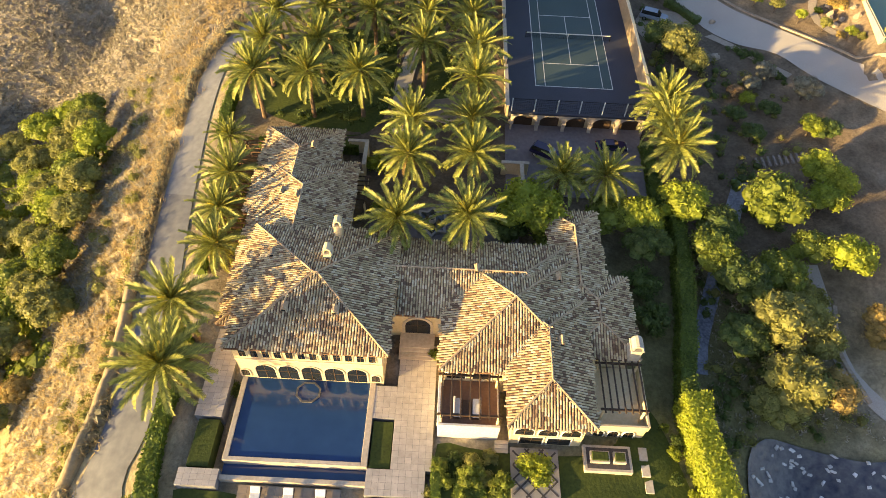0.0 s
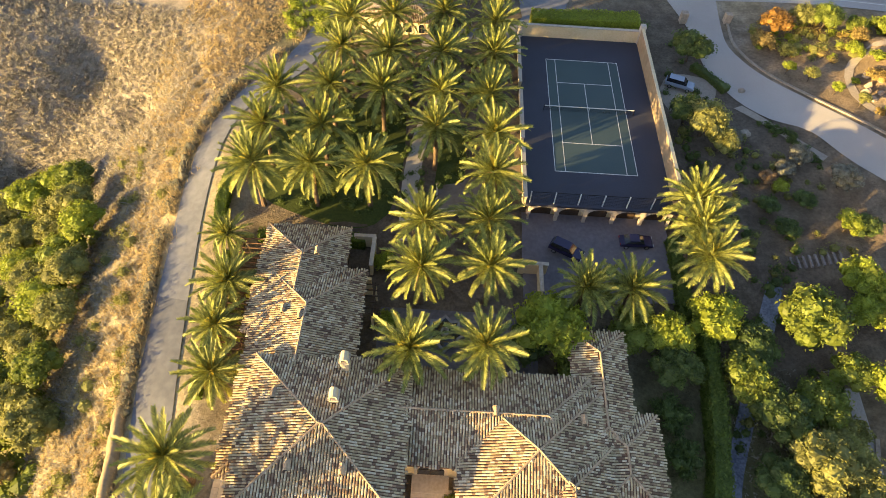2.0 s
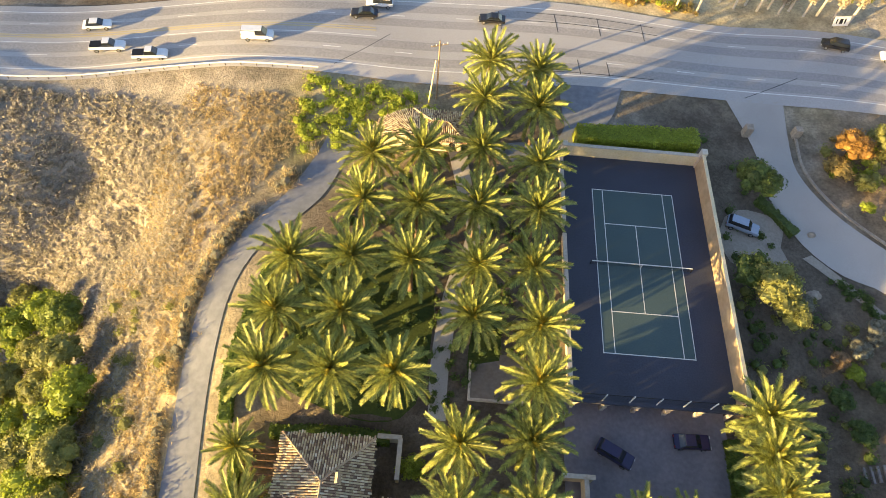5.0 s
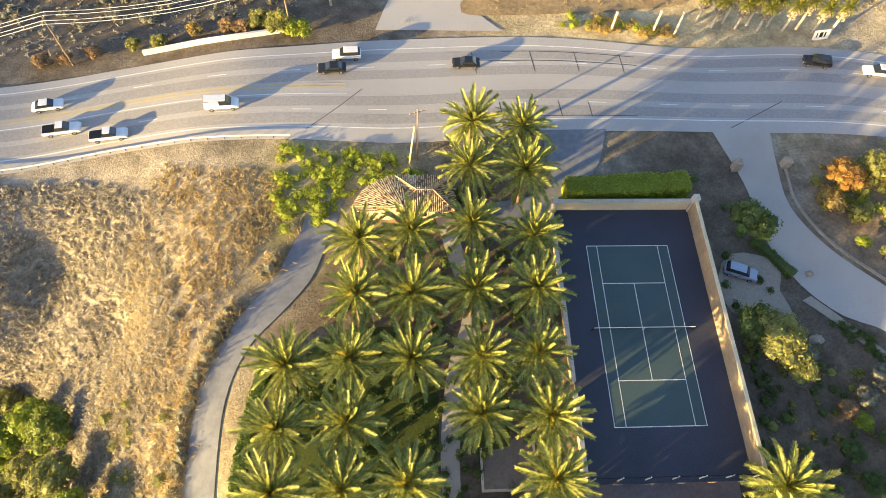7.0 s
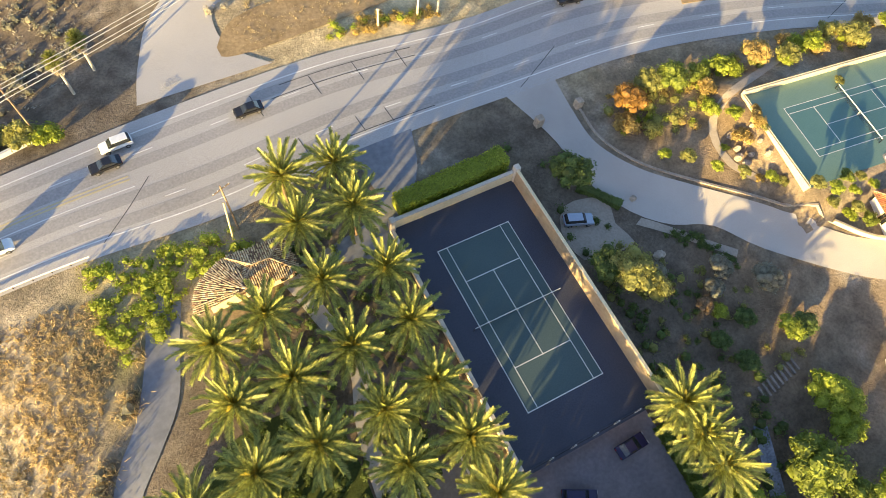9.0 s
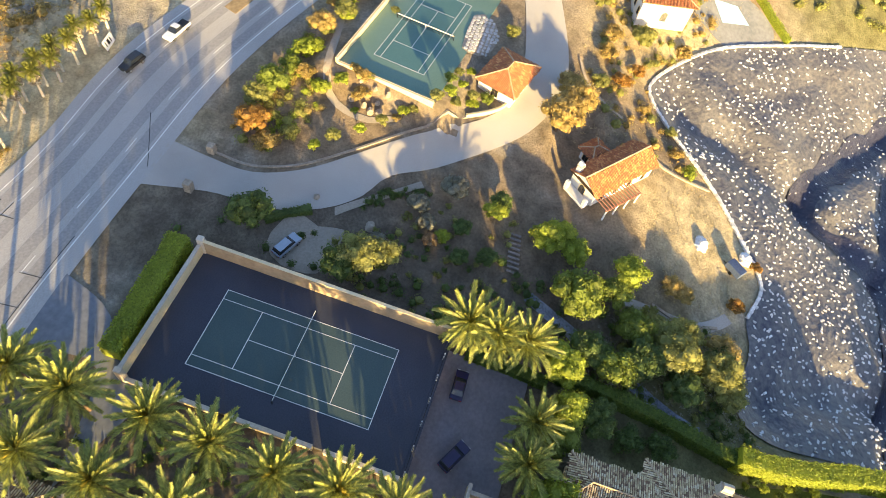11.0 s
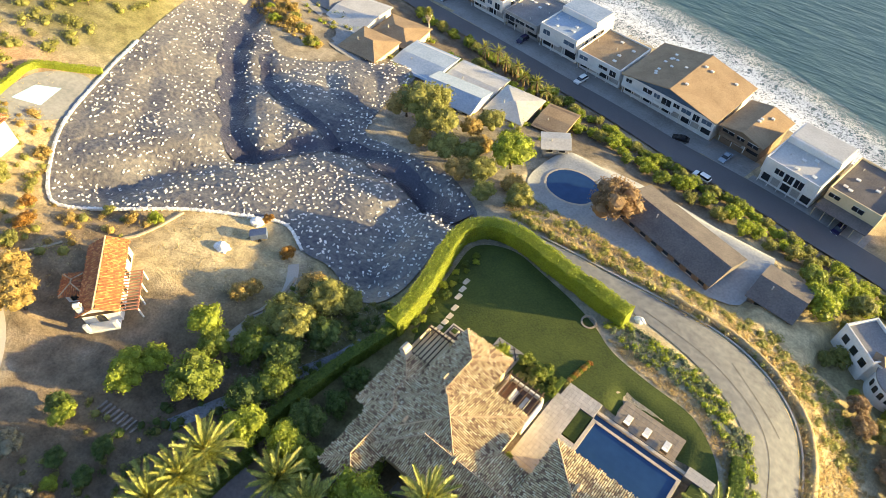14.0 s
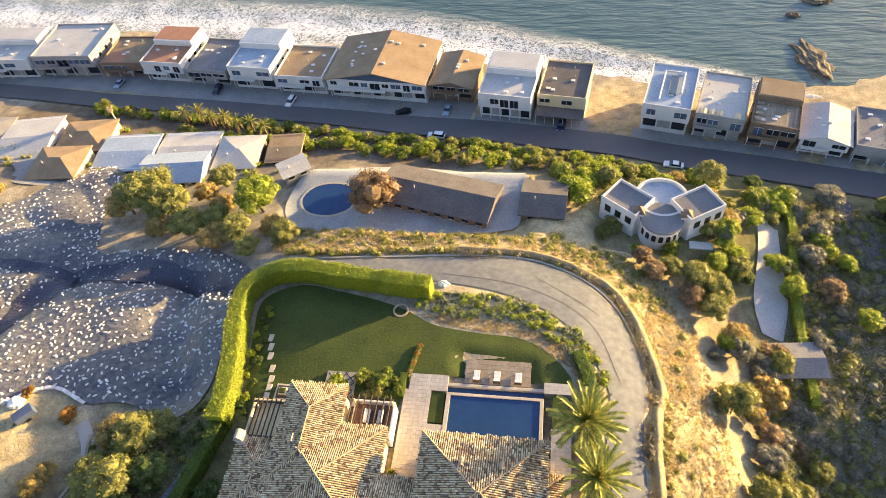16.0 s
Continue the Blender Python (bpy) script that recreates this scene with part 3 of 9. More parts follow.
for j in range(8):
    k = len(verts)
    verts += [(-8.9, -14.595, 0.1 + j * 0.3), (11.2, -14.595, 0.1 + j * 0.3), (11.2, -14.595, 0.13 + j * 0.3), (-8.9, -14.595, 0.13 + j * 0.3)]
    faces.append((k, k + 1, k + 2, k + 3))
piece("netting", mesh_of("netting", verts, faces, IRON), t)
rod("top_rail", (-8.9, -14.6, 2.25), (11.2, -14.6, 2.25), 0.05, IRON, t, 6)

# ---- the villa ----
def ramp_material(name, colours, rough=0.85, grain=3.0):
    """Pieces of one mesh that take their colours one by one from a list."""
    m = material(name, (0.62, 0.62, 0.62), (0.95, 0.95, 0.95), grain, 0.3, rough, 0.1, island=0.12)
    n, l = m.node_tree.nodes, m.node_tree.links
    ramp = n.new("ShaderNodeValToRGB")
    ramp.color_ramp.interpolation = "CONSTANT"
    for i, c in enumerate(colours):
        e = ramp.color_ramp.elements[i] if i < 2 else ramp.color_ramp.elements.new(i / len(colours))
        e.position, e.color = i / len(colours), (*c, 1)
    geo = n.new("ShaderNodeNewGeometry")
    l.new(geo.outputs["Random Per Island"], ramp.inputs["Fac"])
    mix = n.new("ShaderNodeMix")
    mix.data_type, mix.blend_type = "RGBA", "MULTIPLY"
    mix.inputs["Factor"].default_value = 1.0
    base = n["Principled BSDF"].inputs["Base Color"]
    l.new(base.links[0].from_socket, mix.inputs[6])
    l.new(ramp.outputs["Color"], mix.inputs[7])
    l.new(mix.outputs[2], base)
    return m


TILE = ramp_material("clay_tile", [(0.68, 0.53, 0.30), (0.56, 0.42, 0.24), (0.74, 0.60, 0.36), (0.60, 0.46, 0.26), (0.24, 0.155, 0.10), (0.68, 0.53, 0.31), (0.48, 0.34, 0.20), (0.78, 0.67, 0.46), (0.34, 0.22, 0.135), (0.64, 0.50, 0.30), (0.70, 0.57, 0.37)])
PAN_TILE = material("pan_tile", (0.12, 0.066, 0.042), (0.22, 0.125, 0.075), 2.2, 0.3, 0.9, 0.15)
TILE_RED = ramp_material("red_clay_tile", [(0.72, 0.28, 0.10), (0.60, 0.21, 0.085), (0.78, 0.36, 0.14), (0.46, 0.16, 0.075)])


def tiled(parent, corners, mat=TILE, pitch=(0.30, 0.42)):
    """Barrel tiles over a flat roof face; corners: eave start, eave end, then the upper edge back."""
    c = [Vector(p) for p in corners]
    u = (c[1] - c[0]).normalized()
    nrm = (c[1] - c[0]).cross(c[-1] - c[0]).normalized()
    if nrm.z < 0:
        nrm = -nrm
    v = nrm.cross(u)
    flat = np.array([((p - c[0]).dot(u), (p - c[0]).dot(v)) for p in c])
    if flat[:, 1].max() < 0.1:
        v, flat = -v, flat * (1, -1)
    us = np.arange(flat[:, 0].min() + pitch[0] / 2, flat[:, 0].max(), pitch[0])
    vs = np.arange(-0.1, flat[:, 1].max(), pitch[1])
    gu, gv = np.meshgrid(us, vs)
    keep = inside(flat, gu, np.maximum(gv + 0.2, 0.05))
    gu, gv = gu[keep], gv[keep]
    if not len(gu):
        return
    gen = np.random.RandomState(int(abs(c[0].x * 31 + c[0].y * 17 + c[0].z * 7)) % 9999)
    stagger = gen.uniform(0, pitch[1], 4000)
    gv = gv + stagger[np.round(gu / pitch[0]).astype(int) % 4000] - pitch[1] / 2
    gu, gv = gu + gen.uniform(-0.014, 0.014, len(gu)), gv + gen.uniform(-0.03, 0.03, len(gv))
    w, ln = pitch[0] * 0.37, pitch[1] * 1.10
    prof = [(-w, -0.01), (-w * 0.5, 0.075), (w * 0.5, 0.075), (w, -0.01)]
    pts = []
    up = gen.uniform(0.005, 0.035, len(gu))
    for dv, lift in ((0.0, 0.06), (ln, 0.012)):
        for du, h in prof:
            pts.append(np.stack([gu + du, gv + dv, h + lift + up], 1))
    p = np.stack(pts, 1)
    uu, vv, nn = np.array(u), np.array(v), np.array(nrm)
    xyz = np.array(c[0]) + p[..., :1] * uu + p[..., 1:2] * vv + p[..., 2:] * nn
    base = np.arange(len(gu))[:, None] * 8
    quads = np.concatenate([base + np.array(q) for q in ((0, 1, 5, 4), (1, 2, 6, 5), (2, 3, 7, 6))], 0)
    me = bpy.data.meshes.new("roof_tiles")
    me.from_pydata(xyz.reshape(-1, 3).tolist(), [], quads.tolist())
    me.materials.append(mat)
    ob = piece("roof_tiles", me, parent)
    ob["kind"] = "stuff"


RIDGE = material("ridge_tile", (0.30, 0.21, 0.13), (0.56, 0.42, 0.27), 3, 0.5, 0.85, 0.2)


def hip_roof(parent, x0, x1, y0, y1, eave, pitch, mat=TILE, deck=None):
    """A hipped roof: deck, tiles on its four faces, ridge and hip caps, eaves board."""
    short = min(x1 - x0, y1 - y0) / 2
    top = eave + short * pitch
    if x1 - x0 > y1 - y0:
        r0, r1 = (x0 + short, (y0 + y1) / 2, top), (x1 - short, (y0 + y1) / 2, top)
    else:
        r0, r1 = ((x0 + x1) / 2, y0 + short, top), ((x0 + x1) / 2, y1 - short, top)
    a, b, c, d = (x0, y0, eave), (x1, y0, eave), (x1, y1, eave), (x0, y1, eave)
    deck = deck or PAN_TILE
    roof = part("roof", bmesh.new(), deck, parent)
    verts = [a, b, c, d, r0, r1] + [(p[0], p[1], eave - 0.25) for p in (a, b, c, d)]
    wide = x1 - x0 > y1 - y0
    upper = [(0, 1, 5, 4), (1, 2, 5), (2, 3, 4, 5), (3, 0, 4)] if wide else [(0, 1, 4), (1, 2, 5, 4), (2, 3, 5), (3, 0, 4, 5)]
    roof.data = mesh_of("roof", verts, upper + [(0, 6, 7, 1), (1, 7, 8, 2), (2, 8, 9, 3), (3, 9, 6, 0), (9, 8, 7, 6)], deck)
    for f in upper:
        tiled(roof, [verts[k] for k in f], mat)
    near = {a: r0, d: r0 if wide else r1, b: r1 if wide else r0, c: r1}
    for p, q in [(r0, r1)] + [(k, w) for k, w in near.items()]:
        if (Vector(p) - Vector(q)).length > 0.3:
            rod("ridge_cap", Vector(p) + Vector((0, 0, 0.1)), Vector(q) + Vector((0, 0, 0.07)), 0.13, RIDGE, roof, 6)
    return roof


def arch_outline(w, h, n=8):
    r = w / 2
    return [(-r, 0)] + [(r * math.cos(math.pi - k * math.pi / n), h - r + r * math.sin(k * math.pi / n)) for k in range(n + 1)] + [(r, 0)]


def window(parent, m, w, h, arched=True, frame_mat=None, name="window", trim=0.12):
    """A window in a wall that faces -y in m's frame: surround, pane, glazing bars."""
    pts = arch_outline(w, h) if arched else [(-w / 2, 0), (-w / 2, h), (w / 2, h), (w / 2, 0)]
    big = arch_outline(w + 2 * trim, h + trim) if arched else [(-w / 2 - trim, 0), (-w / 2 - trim, h + trim), (w / 2 + trim, h + trim), (w / 2 + trim, 0)]
    n = len(pts)
    verts = [(x, -0.08, z) for x, z in big] + [(x, -0.08, z) for x, z in pts] + [(x, 0.05, z) for x, z in pts] + [(x, 0.05, z) for x, z in big]
    faces = [(i, i + 1, n + i + 1, n + i) for i in range(n - 1)] + [(n + i, n + i + 1, 2 * n + i + 1, 2 * n + i) for i in range(n - 1)]
    faces += [(i + 1, i, 3 * n + i, 3 * n + i + 1) for i in range(n - 1)]
    win = piece(name, mesh_of("surround", verts, faces, frame_mat or STONE), parent, m)
    piece("pane", mesh_of("pane", [(x, -0.02, z) for x, z in pts], [tuple(range(n))[::-1]], GLASS_DARK), win)
    block("glazing_bar", -0.03, 0.03, -0.05, -0.025, 0.02, h * 0.97, WOOD_DARK, win, 0)
    block("glazing_bar", -w * 0.48, w * 0.48, -0.051, -0.026, h * 0.55, h * 0.55 + 0.05, WOOD_DARK, win, 0)
    return win


def at(x, y, z, facing="S"):
    return Matrix.Translation((x, y, z)) @ Matrix.Rotation({"S": 0, "E": math.pi / 2, "N": math.pi, "W": -math.pi / 2}[facing], 4, "Z")


def chimney(parent, x, y, z0, z1, w=0.9, mat=None):
    ch = block("chimney", x - w / 2, x + w / 2, y - w * 0.6, y + w * 0.6, z0, z1, mat or PLASTER, parent, 0.04)
    block("cornice", x - w / 2 - 0.12, x + w / 2 + 0.12, y - w * 0.6 - 0.12, y + w * 0.6 + 0.12, z1, z1 + 0.14, STONE, ch, 0.02)
    bm = bmesh.new()
    hood = arch_outline(w * 0.95, 0.75, 6)
    front = [bm.verts.new((x + p, y - w * 0.6, z1 + 0.14 + q)) for p, q in hood]
    back = [bm.verts.new((x + p, y + w * 0.6, z1 + 0.14 + q)) for p, q in hood]
    for k in range(len(hood) - 1):
        bm.faces.new([front[k], front[k + 1], back[k + 1], back[k]])
    inner = [bm.verts.new((x + p * 0.7, y - w * 0.6, z1 + 0.14 + q * 0.75)) for p, q in hood]
    for k in range(len(hood) - 1):
        bm.faces.new([front[k], inner[k], inner[k + 1], front[k + 1]])
    part("hood", bm, mat or PLASTER, ch)


GROUND = -4.3
PAVER = material("terrace_paver", (0.38, 0.345, 0.31), (0.50, 0.46, 0.42), 2, 0.35, 0.8, 0.06, each=0.07)


def paving(name, x0, x1, y0, y1, z, size, label, mat=PAVER, thick=0.05):
    """A terrace of single slabs with open joints on a mortar bed."""
    bed = tagged(block(name, x0, x1, y0, y1, z - 2.2, z - 0.03, CONCRETE, None, 0.02), label, "terrace", "", "structure")
    nx, ny = max(1, round((x1 - x0) / size)), max(1, round((y1 - y0) / size))
    sx, sy = (x1 - x0) / nx, (y1 - y0) / ny
    bm = bmesh.new()
    box_into(bm, 0.012, sx - 0.012, 0.012, sy - 0.012, -0.03, 0, 0.008)
    me = bpy.data.meshes.new("paver")
    bm.to_mesh(me)
    bm.free()
    me.materials.append(mat)
    for i in range(nx):
        for j in range(ny):
            piece("paver", me, bed, Matrix.Translation((x0 + i * sx, y0 + j * sy, z)))
    return bed


villa = thing("villa", "large cream plastered villa with barrel clay tile hip roofs", "house")
VOLUMES = [(-40.2, -23.0, -57.8, -41.0, 2.45, 0.30), (-30.0, -3.0, -51.8, -40.9, 1.0, 0.31), (-17.8, -1.6, -58.4, -42.2, 1.15, 0.30),
           (-10.8, -1.8, -64.2, -49.0, 1.35, 0.36), (-4.2, 3.9, -55.6, -44.6, 0.35, 0.28), (-5.2, 1.4, -50.0, -34.6, 0.55, 0.30),
           (-42.2, -29.6, -54.0, -28.0, 0.7, 0.30), (-43.2, -32.4, -37.5, -21.4, 0.5, 0.28)]
for x0, x1, y0, y1, eave, pitch in VOLUMES:
    block("wall", x0 + 0.75, x1 - 0.75, y0 + (0.3 if eave > 2 else 0.75), y1 - 0.75, GROUND - 0.4, eave + 0.02, PLASTER, villa, 0.02)
    hip_roof(villa, x0, x1, y0, y1, eave, pitch)
    block("cornice", x0 + 0.62, x1 - 0.62, y0 + (0.2 if eave > 2 else 0.62), y1 - 0.62, eave - 0.34, eave - 0.22, STONE, villa, 0.03)
# pavilion: loggia arches over the pool, a row of small windows under the eaves, wing walls
for i in range(5):
    x = -36.6 + i * 2.5
    window(villa, at(x, -57.5, GROUND + 0.1), 2.1, 3.0, True, STONE, "loggia_arch", 0.18)
for i in range(12):
    window(villa, at(-38.4 + i * 1.24, -57.5, 0.45), 0.74, 1.5, False, PLASTER, "window", 0.07)
block("string_course", -39.5, -23.7, -57.63, -57.5, -0.1, 0.1, STONE, villa, 0.03)
for x in (-38.9, -24.6):
    window(villa, at(x, -57.51, GROUND + 0.4), 0.9, 1.5, True, STONE, "niche", 0.15)
for i in range(3):
    window(villa, at(-39.47, -54.5 + i * 4.6, GROUND + 0.6, "W"), 1.4, 2.6, True, STONE)
    window(villa, at(-23.73, -54.5 + i * 3.2, GROUND + 0.4, "E"), 1.1, 2.4, True, STONE)
terrace = block("side_terrace", -43.0, -39.5, -51.5, -45.5, GROUND - 0.4, GROUND + 1.5, PLASTER_WHITE, villa, 0.05)
block("parapet", -43.1, -42.8, -51.6, -45.4, GROUND + 1.5, GROUND + 2.2, PLASTER_WHITE, terrace, 0.04)
# entrance court between the pavilion and the east wing
window(villa, at(-20.4, -51.09, GROUND + 0.5), 2.9, 3.1, True, STONE, "entrance_door", 0.35)
for i in range(3):
    window(villa, at(-21.9 + i * 1.5, -51.09, 0.0 - 0.15), 1.0, 0.65, False, STONE)
for i in range(4):
    block("entrance_step", -22.4, -18.4, -54.4 + i * 0.45, -51.1, GROUND + 0.02 + i * 0.13, GROUND + 0.15 + i * 0.13, STONE, villa, 0.02)
# east wing: belvedere windows, balcony with its timber pergola
for x in (-15.9, -13.1):
    window(villa, at(x, -57.65, -1.75), 2.0, 1.9, True, PLASTER_WHITE)
for x in (-16.2, -14.4, -12.6):
    window(villa, at(x, -57.66, 0.35), 1.3, 0.5, False, PLASTER_WHITE)
balcony = block("balcony", -17.6, -11.2, -63.2, -57.65, GROUND - 0.3, -2.2, PLASTER_WHITE, villa, 0.05)
block("floor_finish", -17.4, -11.4, -63.0, -57.7, -2.2, -2.18, material("terracotta_floor", (0.16, 0.09, 0.06), (0.24, 0.14, 0.09), 4, 0.6, 0.7, 0.05), balcony, 0)
block("parapet", -17.6, -11.2, -63.3, -63.0, -2.2, -1.2, PLASTER_WHITE, balcony, 0.04)
block("parapet", -17.7, -17.4, -63.0, -57.7, -2.2, -1.2, PLASTER_WHITE, balcony, 0.04)


def pergola(name, x0, x1, y0, y1, z0, z1, n, label, along="y", mat=WOOD_DARK):
    t = thing(name, label, "pergola")
    for x in (x0, x1):
        for y in (y0, y1):
            rod("post", (x, y, z0), (x, y, z1), 0.14, PLASTER, t, 8)
    if along == "y":
        for y in (y0, y1):
            block("girder", x0 - 0.4, x1 + 0.4, y - 0.1, y + 0.1, z1, z1 + 0.25, mat, t, 0.02)
        for i in range(n):
            x = x0 + (x1 - x0) * i / (n - 1)
            block("rafter", x - 0.07, x + 0.07, y0 - 0.5, y1 + 0.5, z1 + 0.25, z1 + 0.45, mat, t, 0.02)
    else:
        for x in (x0, x1):
            block("girder", x - 0.1, x + 0.1, y0 - 0.4, y1 + 0.4, z1, z1 + 0.25, mat, t, 0.02)
        for i in range(n):
            y = y0 + (y1 - y0) * i / (n - 1)
            block("rafter", x0 - 0.5, x1 + 0.5, y - 0.07, y + 0.07, z1 + 0.25, z1 + 0.45, mat, t, 0.02)
    return t


pergola("balcony_pergola", -17.3, -11.5, -62.8, -58.4, -2.2, 0.3, 7, "dark timber pergola over the villa balcony")
pergola("east_pergola", -0.6, 3.6, -61.2, -55.9, -3.0, -0.1, 7, "weathered timber pergola over the side terrace")
block("side_balcony", -1.8, 4.3, -62.2, -55.0, GROUND - 0.4, -2.6, PLASTER, villa, 0.05)
block("side_parapet", 4.1, 4.4, -62.3, -55.2, -2.6, -1.5, PLASTER, villa, 0.05)
block("side_parapet", -1.8, 4.1, -62.4, -62.1, -2.6, -1.5, PLASTER, villa, 0.05)
for i in range(3):
    window(villa, at(-0.6 + i * 1.6, -62.25, GROUND), 1.1, 1.4, True, PLASTER_WHITE)
    window(villa, at(-8.7 + i * 2.4, -63.46, -2.1), 1.9, 1.7, True, PLASTER_WHITE)
for i in range(2):
    window(villa, at(-7.8 + i * 2.9, -63.47, GROUND), 2.4, 1.7, False, PLASTER_WHITE, "garden_door")
chimney(villa, -30.7, -46.4, 1.8, 5.0)
chimney(villa, -30.2, -42.2, 1.5, 4.8)
chimney(villa, 3.0, -54.9, -0.2, 2.3, 1.2, STONE)
for x, y, z in ((-29.0, -53.6, 4.2), (-34.3, -53.5, 4.2), (-37.2, -46.0, 3.6), (-4.6, -46.5, 2.4), (-5.0, -55.2, 2.9), (-36.4, -36.0, 2.6), (-38.6, -35.0, 2.0), (-36.0, -26.5, 2.2), (-14.0, -46.3, 2.9)):
    v = thing("roof_vent", "small clay dormer vent on the tiled roof", "vent", group="roof vents")
    bm = bmesh.new()
    top = [bm.verts.new(p) for p in ((x - 0.35, y - 0.4, z - 0.25), (x + 0.35, y - 0.4, z - 0.25), (x, y - 0.4, z + 0.3), (x - 0.35, y + 0.7, z - 0.1), (x + 0.35, y + 0.7, z - 0.1), (x, y + 0.7, z + 0.25))]
    for f in ((0, 1, 2), (0, 2, 5, 3), (1, 4, 5, 2), (3, 5, 4)):
        bm.faces.new([top[k] for k in f])
    part("hood", bm, RIDGE, v)
    block("louvre", x - 0.2, x + 0.2, y - 0.42, y - 0.40, z - 0.22, z + 0.05, IRON, v, 0)
# tiled garden court and steps beside the east wing
paving("garden_court", -9.9, -4.9, -69.2, -64.0, -4.28, 5.2, "grey stone garden court with a dark diamond lattice", material("garden_tile", (0.24, 0.225, 0.21), (0.34, 0.31, 0.28), 2, 0.9, 0.75, 0.05))
LATTICE = material("dark_slate_band", (0.05, 0.045, 0.045), (0.09, 0.08, 0.08), 3, 0.5, 0.7, 0.05)
lattice = bpy.data.objects["garden_court"]
for k in range(-3, 4):
    for turn in (1, -1):
        ends = [(-7.4 + k * 1.5 + turn * q, -66.6 + q) for q in np.linspace(-2.5, 2.5, 21)]
        ends = [p for p in ends if -9.8 < p[0] < -5.0]
        if len(ends) > 2:
            a, b = Vector((*ends[0], -4.27)), Vector((*ends[-1], -4.27))
            m = Matrix.Translation((a + b) / 2) @ Matrix.Rotation(math.atan2(b.y - a.y, b.x - a.x), 4, "Z")
            block("band", -(b - a).length / 2, (b - a).length / 2, -0.09, 0.09, 0.0, 0.006 + 0.003 * turn, LATTICE, lattice, 0, "dark slate band", m)
basin = thing("plunge_basin", "dark stone basin with planted troughs beside the villa", "planter")
block("rim", -2.3, 2.7, -66.2, -63.4, -5.4, -4.0, STONE, basin, 0.05)
block("floor", -2.0, 2.4, -65.9, -63.7, -4.02, -3.97, LATTICE, basin, 0)
for x0, x1 in ((-1.7, 0.3), (0.7, 2.0)):
    trough = block("trough", x0, x1, -65.4, -64.2, -3.97, -3.5, STONE, basin, 0.04)
    block("planting", x0 + 0.15, x1 - 0.15, -65.25, -64.35, -3.52, -3.3, LAWN, trough, 0.05, "green low planting")
for x, y in ((-15.6, -61.0), (-13.6, -61.0)):
    sofa = thing("outdoor_sofa", "white cushioned sofa on the villa balcony", "sofa", Matrix.Translation((x, y, -2.18)))
    block("base", -0.45, 0.45, -1.1, 1.1, 0.0, 0.3, WOOD_DARK, sofa, 0.03)
    block("cushion", -0.42, 0.42, -1.05, 1.05, 0.3, 0.5, PLASTER_WHITE, sofa, 0.06, "white cushion")
    block("back", 0.25 if x > -14 else -0.45, 0.45 if x > -14 else -0.25, -1.05, 1.05, 0.5, 0.95, PLASTER_WHITE, sofa, 0.06, "white back cushion")
table = thing("low_table", "dark low table between white balcony sofas", "table", Matrix.Translation((-14.6, -61.0, -2.18)))
block("top", -0.45, 0.45, -0.9, 0.9, 0.32, 0.4, WOOD_DARK, table, 0.02)
for sx in (-0.38, 0.38):
    for sy in (-0.8, 0.8):
        block("leg", sx - 0.04, sx + 0.04, sy - 0.04, sy + 0.04, 0, 0.32, WOOD_DARK, table, 0)
for k in range(5):
    block("garden_step", -11.5, -10.1, -63.8 - k * 0.42, -63.38 - k * 0.42, -5.6, -4.1 - k * 0.13, STONE, villa, 0.02)
# loggia pergola along the drive side of the north wing
pergola("drive_pergola", -46.3, -43.4, -40.5, -23.0, GROUND, -1.2, 24, "brown timber pergola along the villa's drive side", "x", material("red_brown_timber", (0.11, 0.06, 0.035), (0.19, 0.11, 0.065), 6, 0.5, 0.75, 0.2))
block("north_court_wall", -32.0, -29.2, -28.5, -28.1, GROUND, -0.6, PLASTER, villa, 0.03)
pergola("court_pergola", -31.2, -28.6, -33.4, -29.2, GROUND, -0.9, 6, "small dark pergola over a side court", "x")

# ---- pool terrace ----


paving("terrace_west", -43.5, -40.6, -62.3, -51.6, GROUND + 0.1, 0.66, "pale stone slab terrace beside the pool")
paving("terrace_corner", -43.5, -39.4, -69.6, -67.8, GROUND + 0.1, 0.66, "pale stone slab terrace at the pool corner")
paving("terrace_walk", -22.2, -18.0, -67.0, -52.5, GROUND + 0.1, 0.66, "pale stone slab walk between pool and east wing")
paving("terrace_end", -24.6, -18.6, -69.7, -67.0, GROUND + 0.1, 0.66, "pale stone slab terrace below the walk")
paving("terrace_edge", -25.0, -22.2, -61.6, -57.8, GROUND + 0.1, 0.66, "pale stone slab pool surround")
paving("sun_terrace", -37.3, -27.0, -73.3, -69.0, GROUND - 0.75, 0.9, "brown stone sun terrace below the pool", material("brown_paver", (0.24, 0.19, 0.14), (0.34, 0.27, 0.2), 2, 0.35, 0.8, 0.06, each=0.08))
pool = thing("swimming_pool", "rectangular deep blue infinity pool with stone coping", "swimming pool", kind="structure")
for x0, x1, y0, y1 in ((-39.4, -38.85, -66.9, -57.2), (-25.25, -24.6, -66.9, -57.2), (-38.85, -25.25, -66.9, -66.45), (-38.85, -25.25, -57.3, -57.05)):
    block("coping", x0, x1, y0, y1, GROUND - 2.2, GROUND + 0.13, STONE, pool, 0.03)
block("water", -38.85, -25.25, -66.45, -57.46, GROUND - 2.2, GROUND - 0.02, WATER_POOL, pool, 0, "still deep blue pool water")
block("trough", -39.4, -24.6, -68.2, -66.9, GROUND - 2.2, GROUND - 0.95, WATER_POOL, pool, 0, "dark catch basin")
